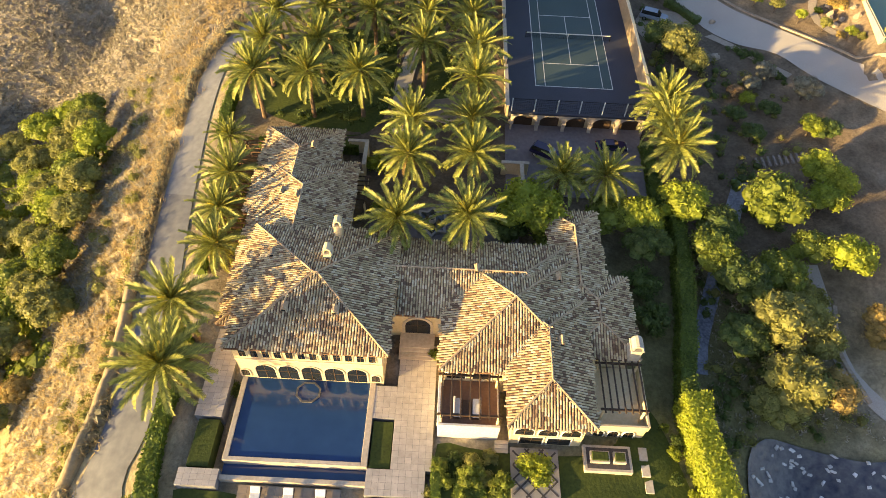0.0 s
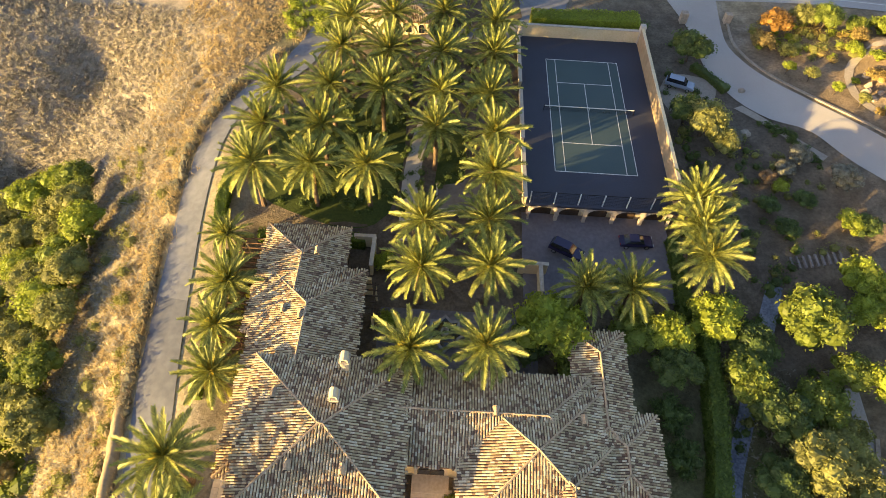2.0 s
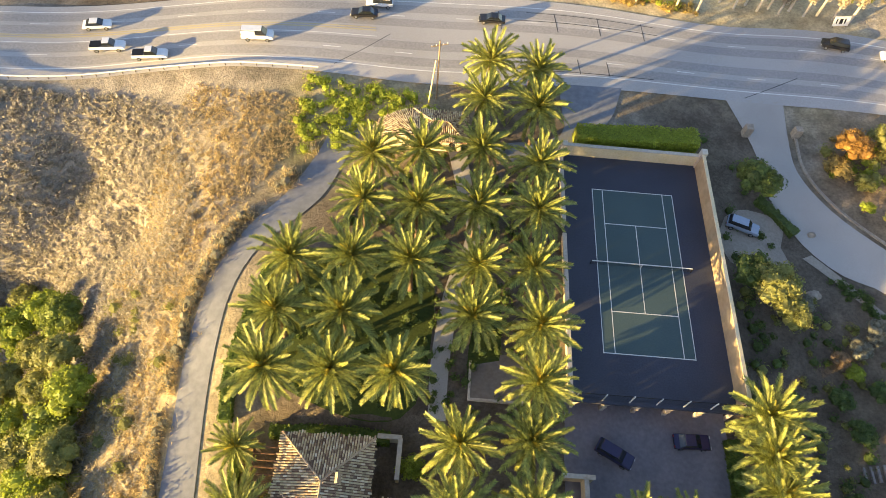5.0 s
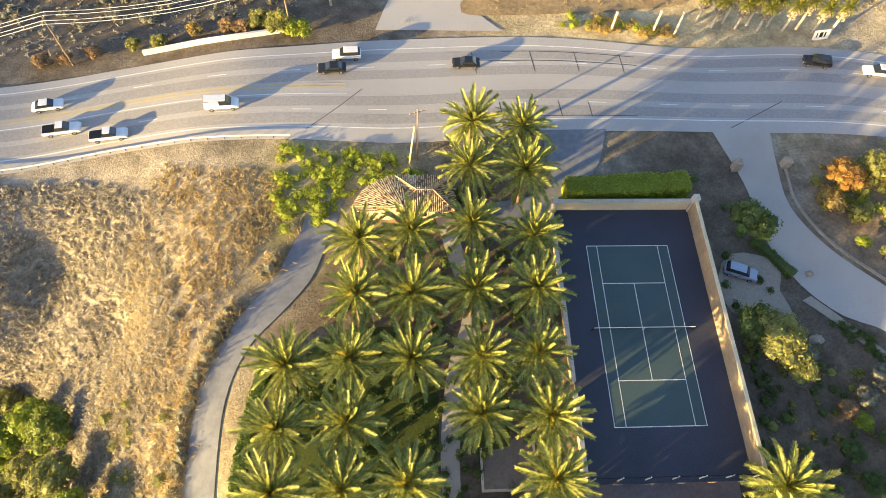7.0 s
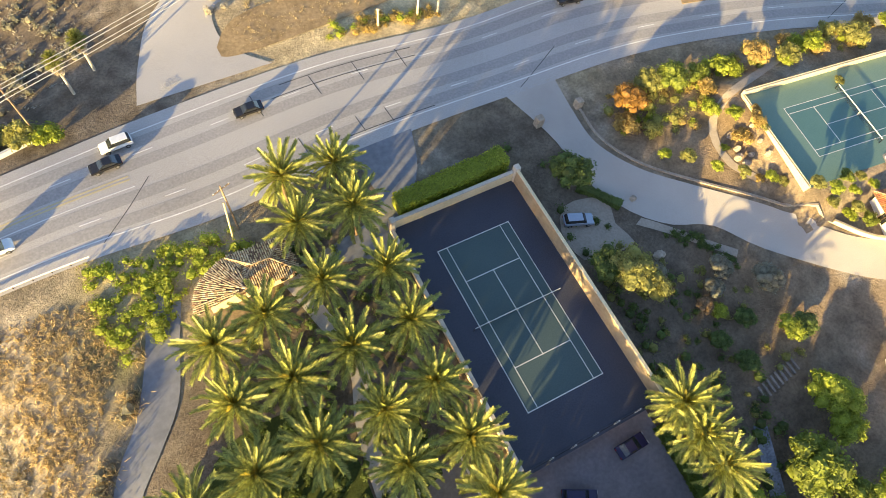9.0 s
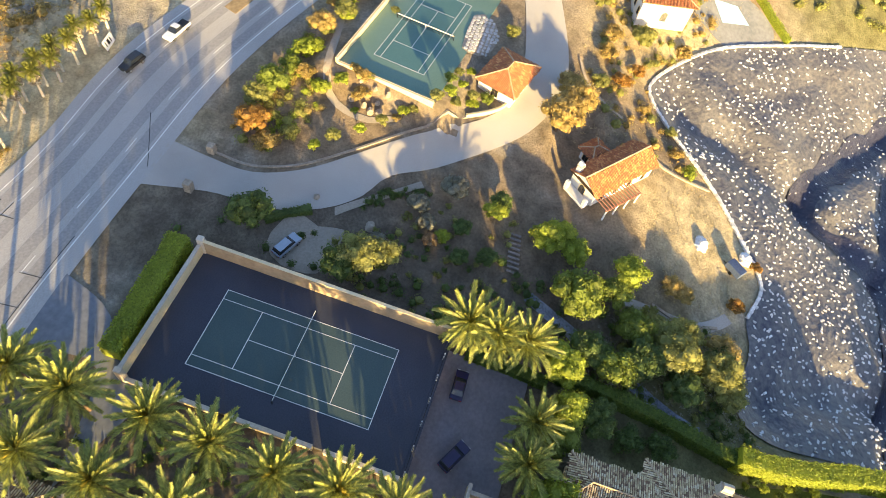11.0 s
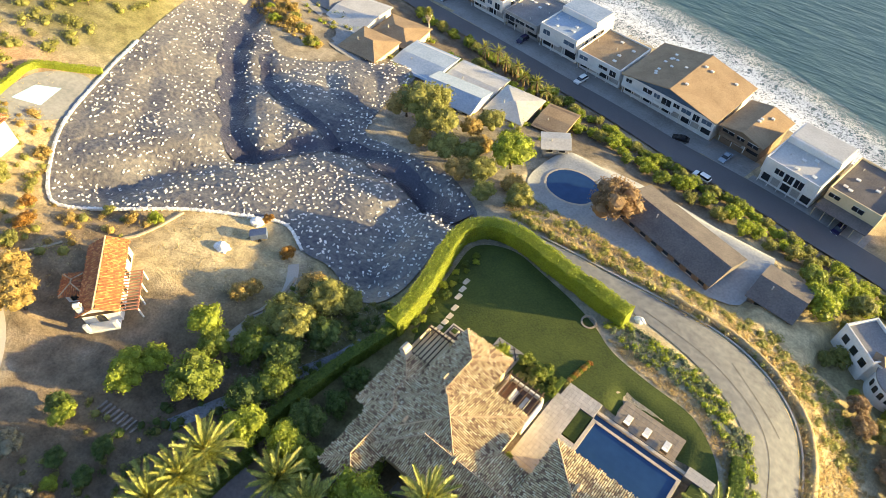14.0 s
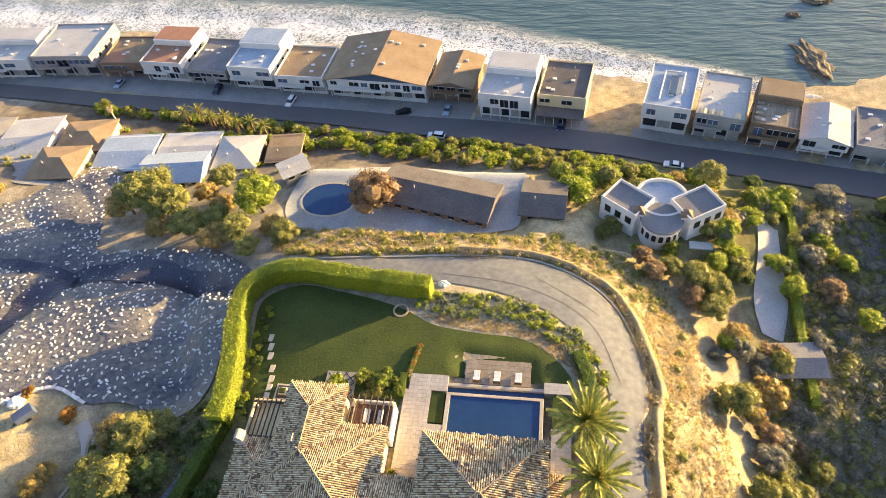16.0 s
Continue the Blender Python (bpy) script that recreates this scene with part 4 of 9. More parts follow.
block("edge_wall", -39.4, -24.6, -68.7, -68.2, GROUND - 2.4, GROUND - 0.35, STONE, pool, 0.04)
spa = part("spa", bmesh.new(), STONE, pool, "octagonal stone spa in the pool")
verts, faces = [], []
for r, z in ((1.45, GROUND - 0.3), (1.45, GROUND + 0.12), (1.22, GROUND + 0.12), (1.22, GROUND - 0.2)):
    verts += [(-31.9 + r * math.cos(radians(22.5 + 45 * k)), -59.0 + r * 0.9 * math.sin(radians(22.5 + 45 * k)), z) for k in range(8)]
for q in range(3):
    faces += [(q * 8 + k, q * 8 + (k + 1) % 8, q * 8 + 8 + (k + 1) % 8, q * 8 + 8 + k) for k in range(8)]
spa.data = mesh_of("spa", verts, faces, material("dark_slate", (0.07, 0.075, 0.08), (0.13, 0.13, 0.135), 3, 0.5, 0.6, 0.1))
piece("water", mesh_of("spa_water", verts[:8], [tuple(range(8))], WATER_POOL), spa, Matrix.Translation((0, 0, 0.36)))
for x0, x1, y0, y1, nm in ((-42.9, -40.7, -67.6, -62.6, "planting_bed"), (-24.4, -22.3, -66.9, -61.9, "planting_bed"), (-24.6, -22.6, -60.0, -58.2, "planting_bed")):
    b = tagged(block(nm, x0, x1, y0, y1, GROUND - 2.4, GROUND - 0.05, LAWN, None, 0.02), "clipped dark grass bed set in the terrace", "planting bed", "", "structure")
for x in (-28.9, -32.1, -35.4):
    z = GROUND - 0.75
    t = thing("sun_lounger", "wooden sun lounger with a white cushion", "sun lounger", Matrix.Translation((x, -70.2, z)), "sun loungers")
    block("frame", -0.55, 0.55, -1.0, 1.0, 0.22, 0.32, WOOD_DARK, t, 0.02)
    for sx in (-0.48, 0.48):
        for sy in (-0.9, 0.9):
            block("leg", sx - 0.05, sx + 0.05, sy - 0.05, sy + 0.05, 0, 0.22, WOOD_DARK, t, 0.01)
    block("mattress", -0.5, 0.5, -0.98, 0.45, 0.32, 0.46, PLASTER_WHITE, t, 0.05, "white cushion")
    block("backrest", -0.5, 0.5, -0.05, 0.65, 0.0, 0.13, PLASTER_WHITE, t, 0.04, "raised white back cushion", Matrix.Translation((0, 0.4, 0.42)) @ Matrix.Rotation(radians(35), 4, "X"))

# ---- gatehouse at the head of the grove ----
gz = ground(-28, 25) + 3.0
gate = thing("gatehouse", "small gatehouse with tiled hip roof and curved wing", "house")
block("wall", -31.8, -24.7, 22.7, 27.4, gz - 4, gz, PLASTER, gate, 0.03)
hip_roof(gate, -32.4, -24.0, 22.0, 28.0, gz, 0.32)
wing = block("wing_wall", -36.5, -31.8, 22.6, 26.4, gz - 4, gz - 0.1, PLASTER, gate, 0.03)
deck = part("wing_roof", bmesh.new(), WOOD_DARK, gate)
fan = [(-31.2 + 7.2 * math.cos(radians(a)), 21.6 + 6.6 * math.sin(radians(a)), gz - 0.1) for a in range(90, 181, 15)]
hub = (-31.0, 21.8, gz + 1.5)
deck.data = mesh_of("wing_roof", fan + [hub], [(k + 1, k, len(fan)) for k in range(len(fan) - 1)], WOOD_DARK)
for p, q in zip(fan[:-1], fan[1:]):
    tiled(deck, [q, p, hub])
for k in range(3):
    window(gate, at(-30.6 + k * 2.2, 22.68, gz - 2.6), 1.0, 1.7, True, STONE)

# ---- palms ----
rng = random.Random(7)


def frond_mesh(name, length, droop, mat, pairs=20, leaf=0.5, stem=0.06):
    """One feathered palm leaf from the origin along +x, bending down by droop: broad stiff leaflets set in a V along a rib."""
    verts, faces = [], []

    def spine(t):
        return Vector((length * (t - 0.12 * droop * t**2.5), 0, length * (0.20 * t - droop * 0.5 * t**2.3)))
    last = None
    for i in range(8):
        t = i / 7
        p, w = spine(t), stem * (1 - 0.8 * t)
        k = len(verts)
        verts += [p + Vector((0, -w, 0.02)), p + Vector((0, w, 0.02)), p + Vector((0, 0, 0.02 + w))]
        if last is not None:
            faces += [(last, k, k + 2, last + 2), (k + 1, last + 1, last + 2, k + 2)]
        last = k
    step = 0.88 / pairs * length
    for i in range(pairs):
        t = 0.10 + 0.90 * i / (pairs - 1)
        p = spine(t)
        along = (spine(t + 0.02) - p).normalized()
        size = leaf * (0.42 + 0.75 * math.sin(math.pi * min(1, 0.16 + 0.76 * t)))
        for s in (-1, 1):
            r = size * rng.uniform(0.85, 1.15)
            tip = p + along * r * 1.05 + Vector((0, s * r * 0.72, r * rng.uniform(0.16, 0.5)))
            k = len(verts)
            verts += [p - along * step * 0.2, p + along * step * 0.75, (p + tip) / 2 + along * step * 0.55, tip, (p + tip) / 2 - along * step * 0.4]
            quad = (k, k + 1, k + 2, k + 3, k + 4)
            faces.append(quad if s < 0 else quad[::-1])
    return mesh_of(name, verts, faces, mat)


FRONDS = [frond_mesh("frond", 4.6, d, FROND, 27, 0.50) for d in (0.05, 0.22, 0.46, 0.72, 1.0)]
OLD_FRONDS = [frond_mesh("dead_frond", 3.0, 1.2, FROND_DRY, 12, 0.4)]
YOUNG = frond_mesh("young_frond", 2.0, 0.25, leafy("young_frond_leaf", (0.42, 0.36, 0.05), (0.62, 0.5, 0.08), 0.25), 12, 0.3)


def trunk_mesh(height, r):
    verts, faces = [], []
    rings = int(height / 0.4)
    for i in range(rings + 1):
        z = i * height / rings
        rad = r * (1.15 - 0.25 * min(1, z / 2)) * (1.07 if i % 2 else 0.95) * (1.35 if z > height - 1.0 else 1)
        for k in range(10):
            a = 2 * math.pi * k / 10 + (i % 2) * 0.3
            verts.append((rad * math.cos(a), rad * math.sin(a), z))
        if i:
            b = (i - 1) * 10
            faces += [(b + k, b + (k + 1) % 10, b + 10 + (k + 1) % 10, b + 10 + k) for k in range(10)]
    faces.append(tuple(range(rings * 10, rings * 10 + 10)))
    return mesh_of("trunk", verts, faces, TRUNK)


TRUNKS = {h: trunk_mesh(h, 0.34) for h in (4, 6, 8, 9)}


def palm(x, y, crown, size=1.0, count=54, label="date palm with a full green-gold feathered crown", lean=(0, 0), group="date palms"):
    """A date palm whose crown sits at the height crown."""
    z = ground(x, y) - 0.15
    want = max(2.0, crown - z)
    h = min(TRUNKS, key=lambda v: abs(v - want))
    t = thing("date_palm", label, "palm tree", Matrix.Translation((x, y, z)), group)
    tm = Matrix.Rotation(lean[0], 4, "X") @ Matrix.Rotation(lean[1], 4, "Y")
    piece("trunk", TRUNKS[h], t, tm @ Matrix.Diagonal((1, 1, want / h, 1)))
    top = tm @ Vector((0, 0, want - 0.1))
    spin = rng.uniform(0, 6)
    for i in range(count):
        f = i / (count - 1)
        pitch = radians(74 - 104 * f**0.8 + rng.uniform(-6, 6))
        kind = min(4, int(f * 5.0 + rng.uniform(-0.4, 0.4))) if f > 0.06 else 0
        az = spin + i * 2.39996 + rng.uniform(-0.12, 0.12)
        s = size * rng.uniform(0.88, 1.1) * (0.72 + 0.36 * min(1, f * 2.2))
        m = Matrix.Translation(top) @ Matrix.Rotation(az, 4, "Z") @ Matrix.Rotation(-pitch, 4, "Y") @ Matrix.Rotation(rng.uniform(-0.5, 0.5), 4, "X") @ Matrix.Diagonal((s, s, s, 1))
        piece("frond", FRONDS[max(0, kind)], t, m)
    for i in range(9):
        m = Matrix.Translation(top + Vector((0, 0, 0.1))) @ Matrix.Rotation(spin + i * 2.1, 4, "Z") @ Matrix.Rotation(-radians(40 + 5 * i), 4, "Y") @ Matrix.Diagonal((size, size, size, 1))
        piece("young_frond", YOUNG, t, m, "yellow new frond" if i == 0 else "")
    for i in range(5):
        m = Matrix.Translation(top - Vector((0, 0, 0.3))) @ Matrix.Rotation(spin + i * 1.25, 4, "Z") @ Matrix.Rotation(radians(35), 4, "Y")
        piece("dead_frond", OLD_FRONDS[0], t, m, "dry straw-coloured frond")
    return t


GROVE_NORTH = [(-21.4, 33.2), (-14.2, 32.3), (-22.0, 25.9), (-14.3, 25.3), (-37.0, 15.0), (-30.2, 15.9), (-22.2, 16.9), (-14.2, 15.3), (-37.2, 7.2),
               (-30.1, 7.0), (-22.3, 7.7), (-14.5, 7.6), (-45.1, -1.6), (-37.7, -1.1), (-30.3, -1.2), (-22.0, -1.1), (-15.0, -0.5)]
GROVE_SOUTH = [(-45.7, -8.8), (-37.8, -8.4), (-22.3, -7.7), (-14.2, -8.1), (-45.7, -15.7), (-38.2, -15.5), (-30.9, -15.1), (-14.4, -15.0),
               (-23.0, -22.0), (-14.8, -21.1), (-23.0, -29.0), (-14.6, -28.5), (-23.5, -40.0), (-15.1, -39.2)]
for px, py in GROVE_NORTH + GROVE_SOUTH:
    palm(px, py, ground(px, py) + 8.5 + rng.uniform(-0.3, 0.3), rng.uniform(0.95, 1.1))
for px, py, h, s in ((-48.0, -23.5, 4, 0.7), (-46.3, -30.4, 4.4, 1.0), (-46.4, -36.2, 4.0, 0.85), (-45.2, -42.3, 4.6, 0.9), (-45.8, -53.0, 8.5, 1.0), (-44.6, -60.5, 8.5, 1.15)):
    palm(px, py, ground(px, py) + h, s, label="date palm beside the driveway with arching green fronds", lean=(0.0, -0.06))
for px, py, h in ((-2.7, -29.2, 6.4), (3.0, -29.0, 6.4), (12.4, -16.4, 7.4), (12.3, -20.8, 7.4), (12.6, -24.9, 7.2)):
    palm(px, py, ground(px, py) + h, rng.uniform(0.95, 1.1), label="date palm with grey-green fronds, some sunlit")

# ---- trees, shrubs and hedges ----
def leaf_cloud(gen, centres, radii, count, leaf, squash=0.85, fill=0.35):
    """Small bent leaves on and in rounded lobes. Returns vertices and faces."""
    pick = gen.randint(0, len(centres), count)
    d = gen.normal(size=(count, 3))
    d /= np.linalg.norm(d, axis=1)[:, None]
    d[:, 2] = np.where(d[:, 2] < -0.35, -d[:, 2], d[:, 2])
    depth = 1.1 - fill * gen.rand(count) ** 2
    p = centres[pick] + d * (radii[pick] * depth)[:, None] * np.array([1, 1, squash])
    nrm = d + gen.normal(size=(count, 3)) * 0.8
    nrm /= np.linalg.norm(nrm, axis=1)[:, None]
    a = np.cross(nrm, gen.normal(size=(count, 3)))
    a /= np.linalg.norm(a, axis=1)[:, None]
    b = np.cross(nrm, a)
    s = (leaf * gen.uniform(0.6, 1.35, count))[:, None]
    v = np.stack([p - a * s, p + b * s * 0.55 + nrm * s * 0.12, p + a * s, p - b * s * 0.55 + nrm * s * 0.12], 1).reshape(-1, 3)
    k = np.arange(count)[:, None] * 4
    return v, (k + np.array([[0, 1, 2, 3]])).tolist()


BALL = bmesh.new()
bmesh.ops.create_icosphere(BALL, subdivisions=2, radius=1)
BALL_V, BALL_F = np.array([tuple(v.co) for v in BALL.verts]), [tuple(v.index for v in f.verts) for f in BALL.faces]
BALL.free()
KNOB = bmesh.new()
bmesh.ops.create_icosphere(KNOB, subdivisions=1, radius=1)
KNOB_V, KNOB_F = np.array([tuple(v.co) for v in KNOB.verts]), [tuple(v.index for v in f.verts) for f in KNOB.faces]
KNOB.free()


def lobes_of(gen, centres, radii, squash, small=True):
    """Rough twiggy lobes under the leaves, so that a crown is dense."""
    bv, bf = (KNOB_V, KNOB_F) if small else (BALL_V, BALL_F)
    n = len(centres)
    k = 1 + gen.uniform(-0.22, 0.12, (n, len(bv), 1))
    v = centres[:, None] + bv[None] * k * radii[:, None, None] * np.array([1, 1, squash])
    f = (np.arange(n)[:, None, None] * len(bv) + np.array(bf)[None]).reshape(-1, 3)
    return v.reshape(-1, 3), [tuple(q) for q in f.tolist()]


def crown_mesh(seed, mat, count=1100, lobes=11, leaf=0.12, tall=1.0, fill=0.35, small=False):
    gen = np.random.RandomState(seed)
    lobes += 9
    turn, out = np.arange(lobes) * 2.4 + gen.uniform(-0.4, 0.4, lobes), np.sqrt((np.arange(lobes) + 0.3) / lobes) * 0.72
    c = np.stack([out * np.cos(turn), out * np.sin(turn), (0.42 - 0.62 * out**2) * tall + gen.uniform(-0.14, 0.14, lobes)], 1)
    r = gen.uniform(0.24, 0.40, lobes)
    c[0], r[0] = (0, 0, 0), 0.45
    v, f = leaf_cloud(gen, c, r, count, leaf, 0.9, fill)
    v2, f2 = lobes_of(gen, c, r * 0.8, 0.9, small)
    return mesh_of("crown", np.r_[v, v2], f + [tuple(k + len(v) for k in q) for q in f2], mat)


def limb_mesh(seed, height, mat):
    """A tapered trunk that divides into limbs, of unit crown size: from z 0 up to height."""
    gen = random.Random(seed)
    bm = bmesh.new()

    def limb(a, b, r0, r1):
        a, b = Vector(a), Vector(b)
        made = bmesh.ops.create_cone(bm, cap_ends=True, segments=6, radius1=r0, radius2=r1, depth=(b - a).length)["verts"]
        m = Matrix.Translation((a + b) / 2) @ (b - a).to_track_quat("Z", "Y").to_matrix().to_4x4()
        for v in made:
            v.co = m @ v.co
    fork = Vector((gen.uniform(-0.06, 0.06), gen.uniform(-0.06, 0.06), height * 0.5))
    limb((0, 0, -0.05), fork, 0.085, 0.06)
    for i in range(5):
        az = i * 1.257 + gen.uniform(-0.3, 0.3)
        mid = fork + Vector((0.32 * math.cos(az), 0.32 * math.sin(az), height * 0.3))
        limb(fork, mid, 0.045, 0.028)
        limb(mid, mid + Vector((0.22 * math.cos(az + 0.4), 0.22 * math.sin(az + 0.4), height * 0.28)), 0.028, 0.008)
    me = bpy.data.meshes.new("trunk")
    bm.to_mesh(me)
    bm.free()
    me.materials.append(mat)
    return me


BRANCHES = [limb_mesh(k, 1.1, BARK) for k in range(3)]
CROWNS = {}
# Bright and deep leaves put sun and shade into the foliage colour.
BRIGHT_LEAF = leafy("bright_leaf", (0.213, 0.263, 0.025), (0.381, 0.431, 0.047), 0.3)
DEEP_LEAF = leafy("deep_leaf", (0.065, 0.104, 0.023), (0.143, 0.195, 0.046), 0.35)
# Sage is lightened to carry the canyon's haze besides its own grey-green.
SAGE_LEAF = leafy("sage_leaf", (0.165, 0.16, 0.115), (0.30, 0.29, 0.215), 0.3)
BROWN_LEAF = leafy("brown_leaf", (0.22, 0.145, 0.075), (0.36, 0.25, 0.14), 0.3)
for key, mat, n, leaf in (("green", TREE_LEAF, 1700, 0.055), ("bright", BRIGHT_LEAF, 1700, 0.055), ("olive", OLIVE_LEAF, 1800, 0.05), ("deep", DEEP_LEAF, 1600, 0.055),
                          ("sage", SAGE_LEAF, 1900, 0.045), ("gold", GOLD_LEAF, 1800, 0.045), ("rust", RUST_LEAF, 1600, 0.045), ("brown", BROWN_LEAF, 2000, 0.042)):
    CROWNS[key] = [crown_mesh(zlib_seed, mat, n, 11 + zlib_seed % 4, leaf) for zlib_seed in (sum(map(ord, key)), sum(map(ord, key)) + 5, sum(map(ord, key)) + 9)]
SHRUBS = {k: [crown_mesh(sum(map(ord, k)) + q, v[0].materials[0], 900, 4, 0.075, small=True) for q in (2, 6)] for k, v in CROWNS.items()}
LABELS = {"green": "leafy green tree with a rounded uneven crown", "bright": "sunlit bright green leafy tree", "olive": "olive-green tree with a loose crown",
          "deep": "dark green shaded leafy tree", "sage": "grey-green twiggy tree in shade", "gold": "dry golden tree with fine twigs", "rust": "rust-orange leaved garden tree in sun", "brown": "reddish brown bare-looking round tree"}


def tree(x, y, r, key="green", height=None, low=False, name=None, z=None):
    """A tree with crown radius r; low: a shrub whose crown reaches the ground."""
    z = ground(x, y) if z is None else z
    height = (0.85 if not low else 0.45) * r if height is None else height
    name = name or ("shrub" if low else "tree")
    label = LABELS[key] if not low else LABELS[key].replace("tree", "shrub")
    t = thing(name, label, name, Matrix.Translation((x, y, z - 0.1)), "shrubs" if low else "")
    spin = rng.uniform(0, 6.28)
    piece("trunk", rng.choice(BRANCHES), t, Matrix.Rotation(spin, 4, "Z") @ Matrix.Diagonal((r * 0.9, r * 0.9, height / 1.1, 1)))
    me = rng.choice(CROWNS[key] if not low else SHRUBS[key])
    s = rng.uniform(0.92, 1.1)
    piece("crown", me, t, Matrix.Translation((0, 0, height)) @ Matrix.Rotation(spin, 4, "Z") @ Matrix.Diagonal((r * 1.12 * s, r * 1.12, r * rng.uniform(0.95, 1.2), 1)))
    return t


def hedge(name, line, width, height, label, mat=HEDGE_LEAF, density=26, closed=False, base=None, leaf=0.17):
    """A clipped hedge along a line: a dense dark body under a coat of small leaves."""
    c = smooth_line(line, 1.0)
    d = np.gradient(c, axis=0)
    d /= np.linalg.norm(d, axis=1)[:, None] + 1e-9
    off = np.stack([-d[:, 1], d[:, 0]], 1) * width / 2
    z = heights(c[:, 0], c[:, 1]) if base is None else np.full(len(c), base)
    n = len(c)
    wob = np.array([noise.noise((p[0] / 3.5, p[1] / 3.5, 2.0)) for p in c]) * 0.22
    prof = [(1, -0.3), (1, 0.97), (0.8, 1.0), (-0.8, 1.0), (-1, 0.97), (-1, -0.3)]
    verts = []
    for i in range(n):
        for s, h in prof:
            verts.append((*(c[i] + off[i] * s * (0.88 + wob[i])), z[i] + h * (height + wob[i]) * (0.94 if h > 0 else 1)))
    faces = [(i * 6 + k, i * 6 + k + 1, (i + 1) * 6 + k + 1, (i + 1) * 6 + k) for i in range(n - 1) for k in range(5)]
    faces += [tuple(range(6)), tuple(range((n - 1) * 6, n * 6))[::-1]]
    t = thing(name, label, "hedge")
    piece("body", mesh_of("body", verts, faces, mat), t, None, "dense inner twigs")
    gen = np.random.RandomState(int(abs(c[0][0] * 7 + c[0][1] * 3)) + 3)
    length = np.linalg.norm(np.diff(c, axis=0), axis=1).sum()
    count = int(length * (width + 2 * height) * density)
    count = min(count, 60000)
    i = gen.rand(count) * (n - 1.001)
    k, f = i.astype(int), (i % 1)[:, None]
    mid, o, zz, wb = c[k] * (1 - f) + c[k + 1] * f, off[k] * (1 - f) + off[k + 1] * f, z[k] * (1 - f[:, 0]) + z[k + 1] * f[:, 0], wob[k]
    girth = gen.rand(count) * (width + 2 * height)
    top = girth < width
    side = np.where(top, girth / width * 2 - 1, np.where(girth < width + height, 1.0, -1.0))
    up = np.where(top, 1.0, ((girth - width) % height) / height)
    xy = mid + o * (side * (1 + wb + gen.normal(size=count) * 0.07))[:, None]
    p = np.c_[xy, zz + up * (height + wb) + gen.normal(size=count) * 0.12]
    nrm = np.where(top[:, None], np.array([[0, 0, 1.0]]), np.c_[o * side[:, None], np.zeros(count)])
    nrm = nrm / (np.linalg.norm(nrm, axis=1)[:, None] + 1e-9) + gen.normal(size=(count, 3)) * 0.5
    nrm /= np.linalg.norm(nrm, axis=1)[:, None]
    a = np.cross(nrm, gen.normal(size=(count, 3)))
    a /= np.linalg.norm(a, axis=1)[:, None]
    b = np.cross(nrm, a)
    s = (leaf * gen.uniform(0.6, 1.3, count))[:, None]
    v = np.stack([p - a * s, p + b * s * 0.6, p + a * s, p - b * s * 0.6], 1).reshape(-1, 3)
    q = (np.arange(count)[:, None] * 4 + np.array([[0, 1, 2, 3]])).tolist()
    ob = piece("leaves", mesh_of("leaves", v, q, mat), t)
    ob["kind"] = "stuff"
    return t


for x0, x1, y0, y1 in ((-18.0, -16.2, -66.8, -65.6), (-18.0, -17.0, -69.6, -66.9), (-15.6, -12.6, -69.4, -67.0)):
    hedge("box_hedge", [((x0 + x1) / 2, y0), ((x0 + x1) / 2, (y0 + y1) / 2), ((x0 + x1) / 2, y1)], x1 - x0, 0.8, "clipped box planting below the balcony", HEDGE_LEAF, 60, base=-4.6, leaf=0.1)

def scatter(name, label, mat, spots, size, leaves, leaf, category="brush", tall=0.8, sink=0.25):
    """Low brush that nobody could count, as one sheet of leaves."""
    gen = np.random.RandomState(len(spots) + 11)
    spots = np.asarray(spots, float)
    z = heights(spots[:, 0], spots[:, 1])
    r = gen.uniform(size[0], size[1], len(spots))
    c = np.c_[spots, z + r * sink]
    v, f = leaf_cloud(gen, c, r, leaves * len(spots), leaf, tall, 0.6)
    v2, f2 = lobes_of(gen, c, r * 0.66, tall, True)
    v, f = np.r_[v, v2], f + [tuple(k + len(v) for k in q) for q in f2]
    return tagged(piece(name, mesh_of(name, v, f, mat)), label, category, "", "stuff")


def tufts(name, label, mat, spots, size, blades, wide=0.09, up=0.7):
    """Dry grass and twiggy brush as one sheet of thin blades that fan out from each spot."""
    gen = np.random.RandomState(len(spots) + 5)
    spots = np.asarray(spots, float)
    n = len(spots) * blades
    root = np.repeat(np.c_[spots, heights(spots[:, 0], spots[:, 1]) - 0.05], blades, 0)
    d = gen.normal(size=(n, 3))
    d[:, 2] = np.abs(d[:, 2]) * up + 0.25
    d /= np.linalg.norm(d, axis=1)[:, None]
    ln = np.repeat(gen.uniform(size[0], size[1], len(spots)), blades)[:, None] * gen.uniform(0.5, 1.2, (n, 1))
    root[:, :2] += gen.normal(size=(n, 2)) * ln * 0.3
    side = np.cross(d, gen.normal(size=(n, 3)))
    side *= wide * gen.uniform(0.5, 1.3, (n, 1)) / np.linalg.norm(side, axis=1)[:, None]
    v = np.stack([root - side, root + side, root + d * ln], 1).reshape(-1, 3)
    return tagged(piece(name, mesh_of(name, v, (np.arange(n)[:, None] * 3 + np.array([[0, 1, 2]])).tolist(), mat)), label, "brush", "", "stuff")


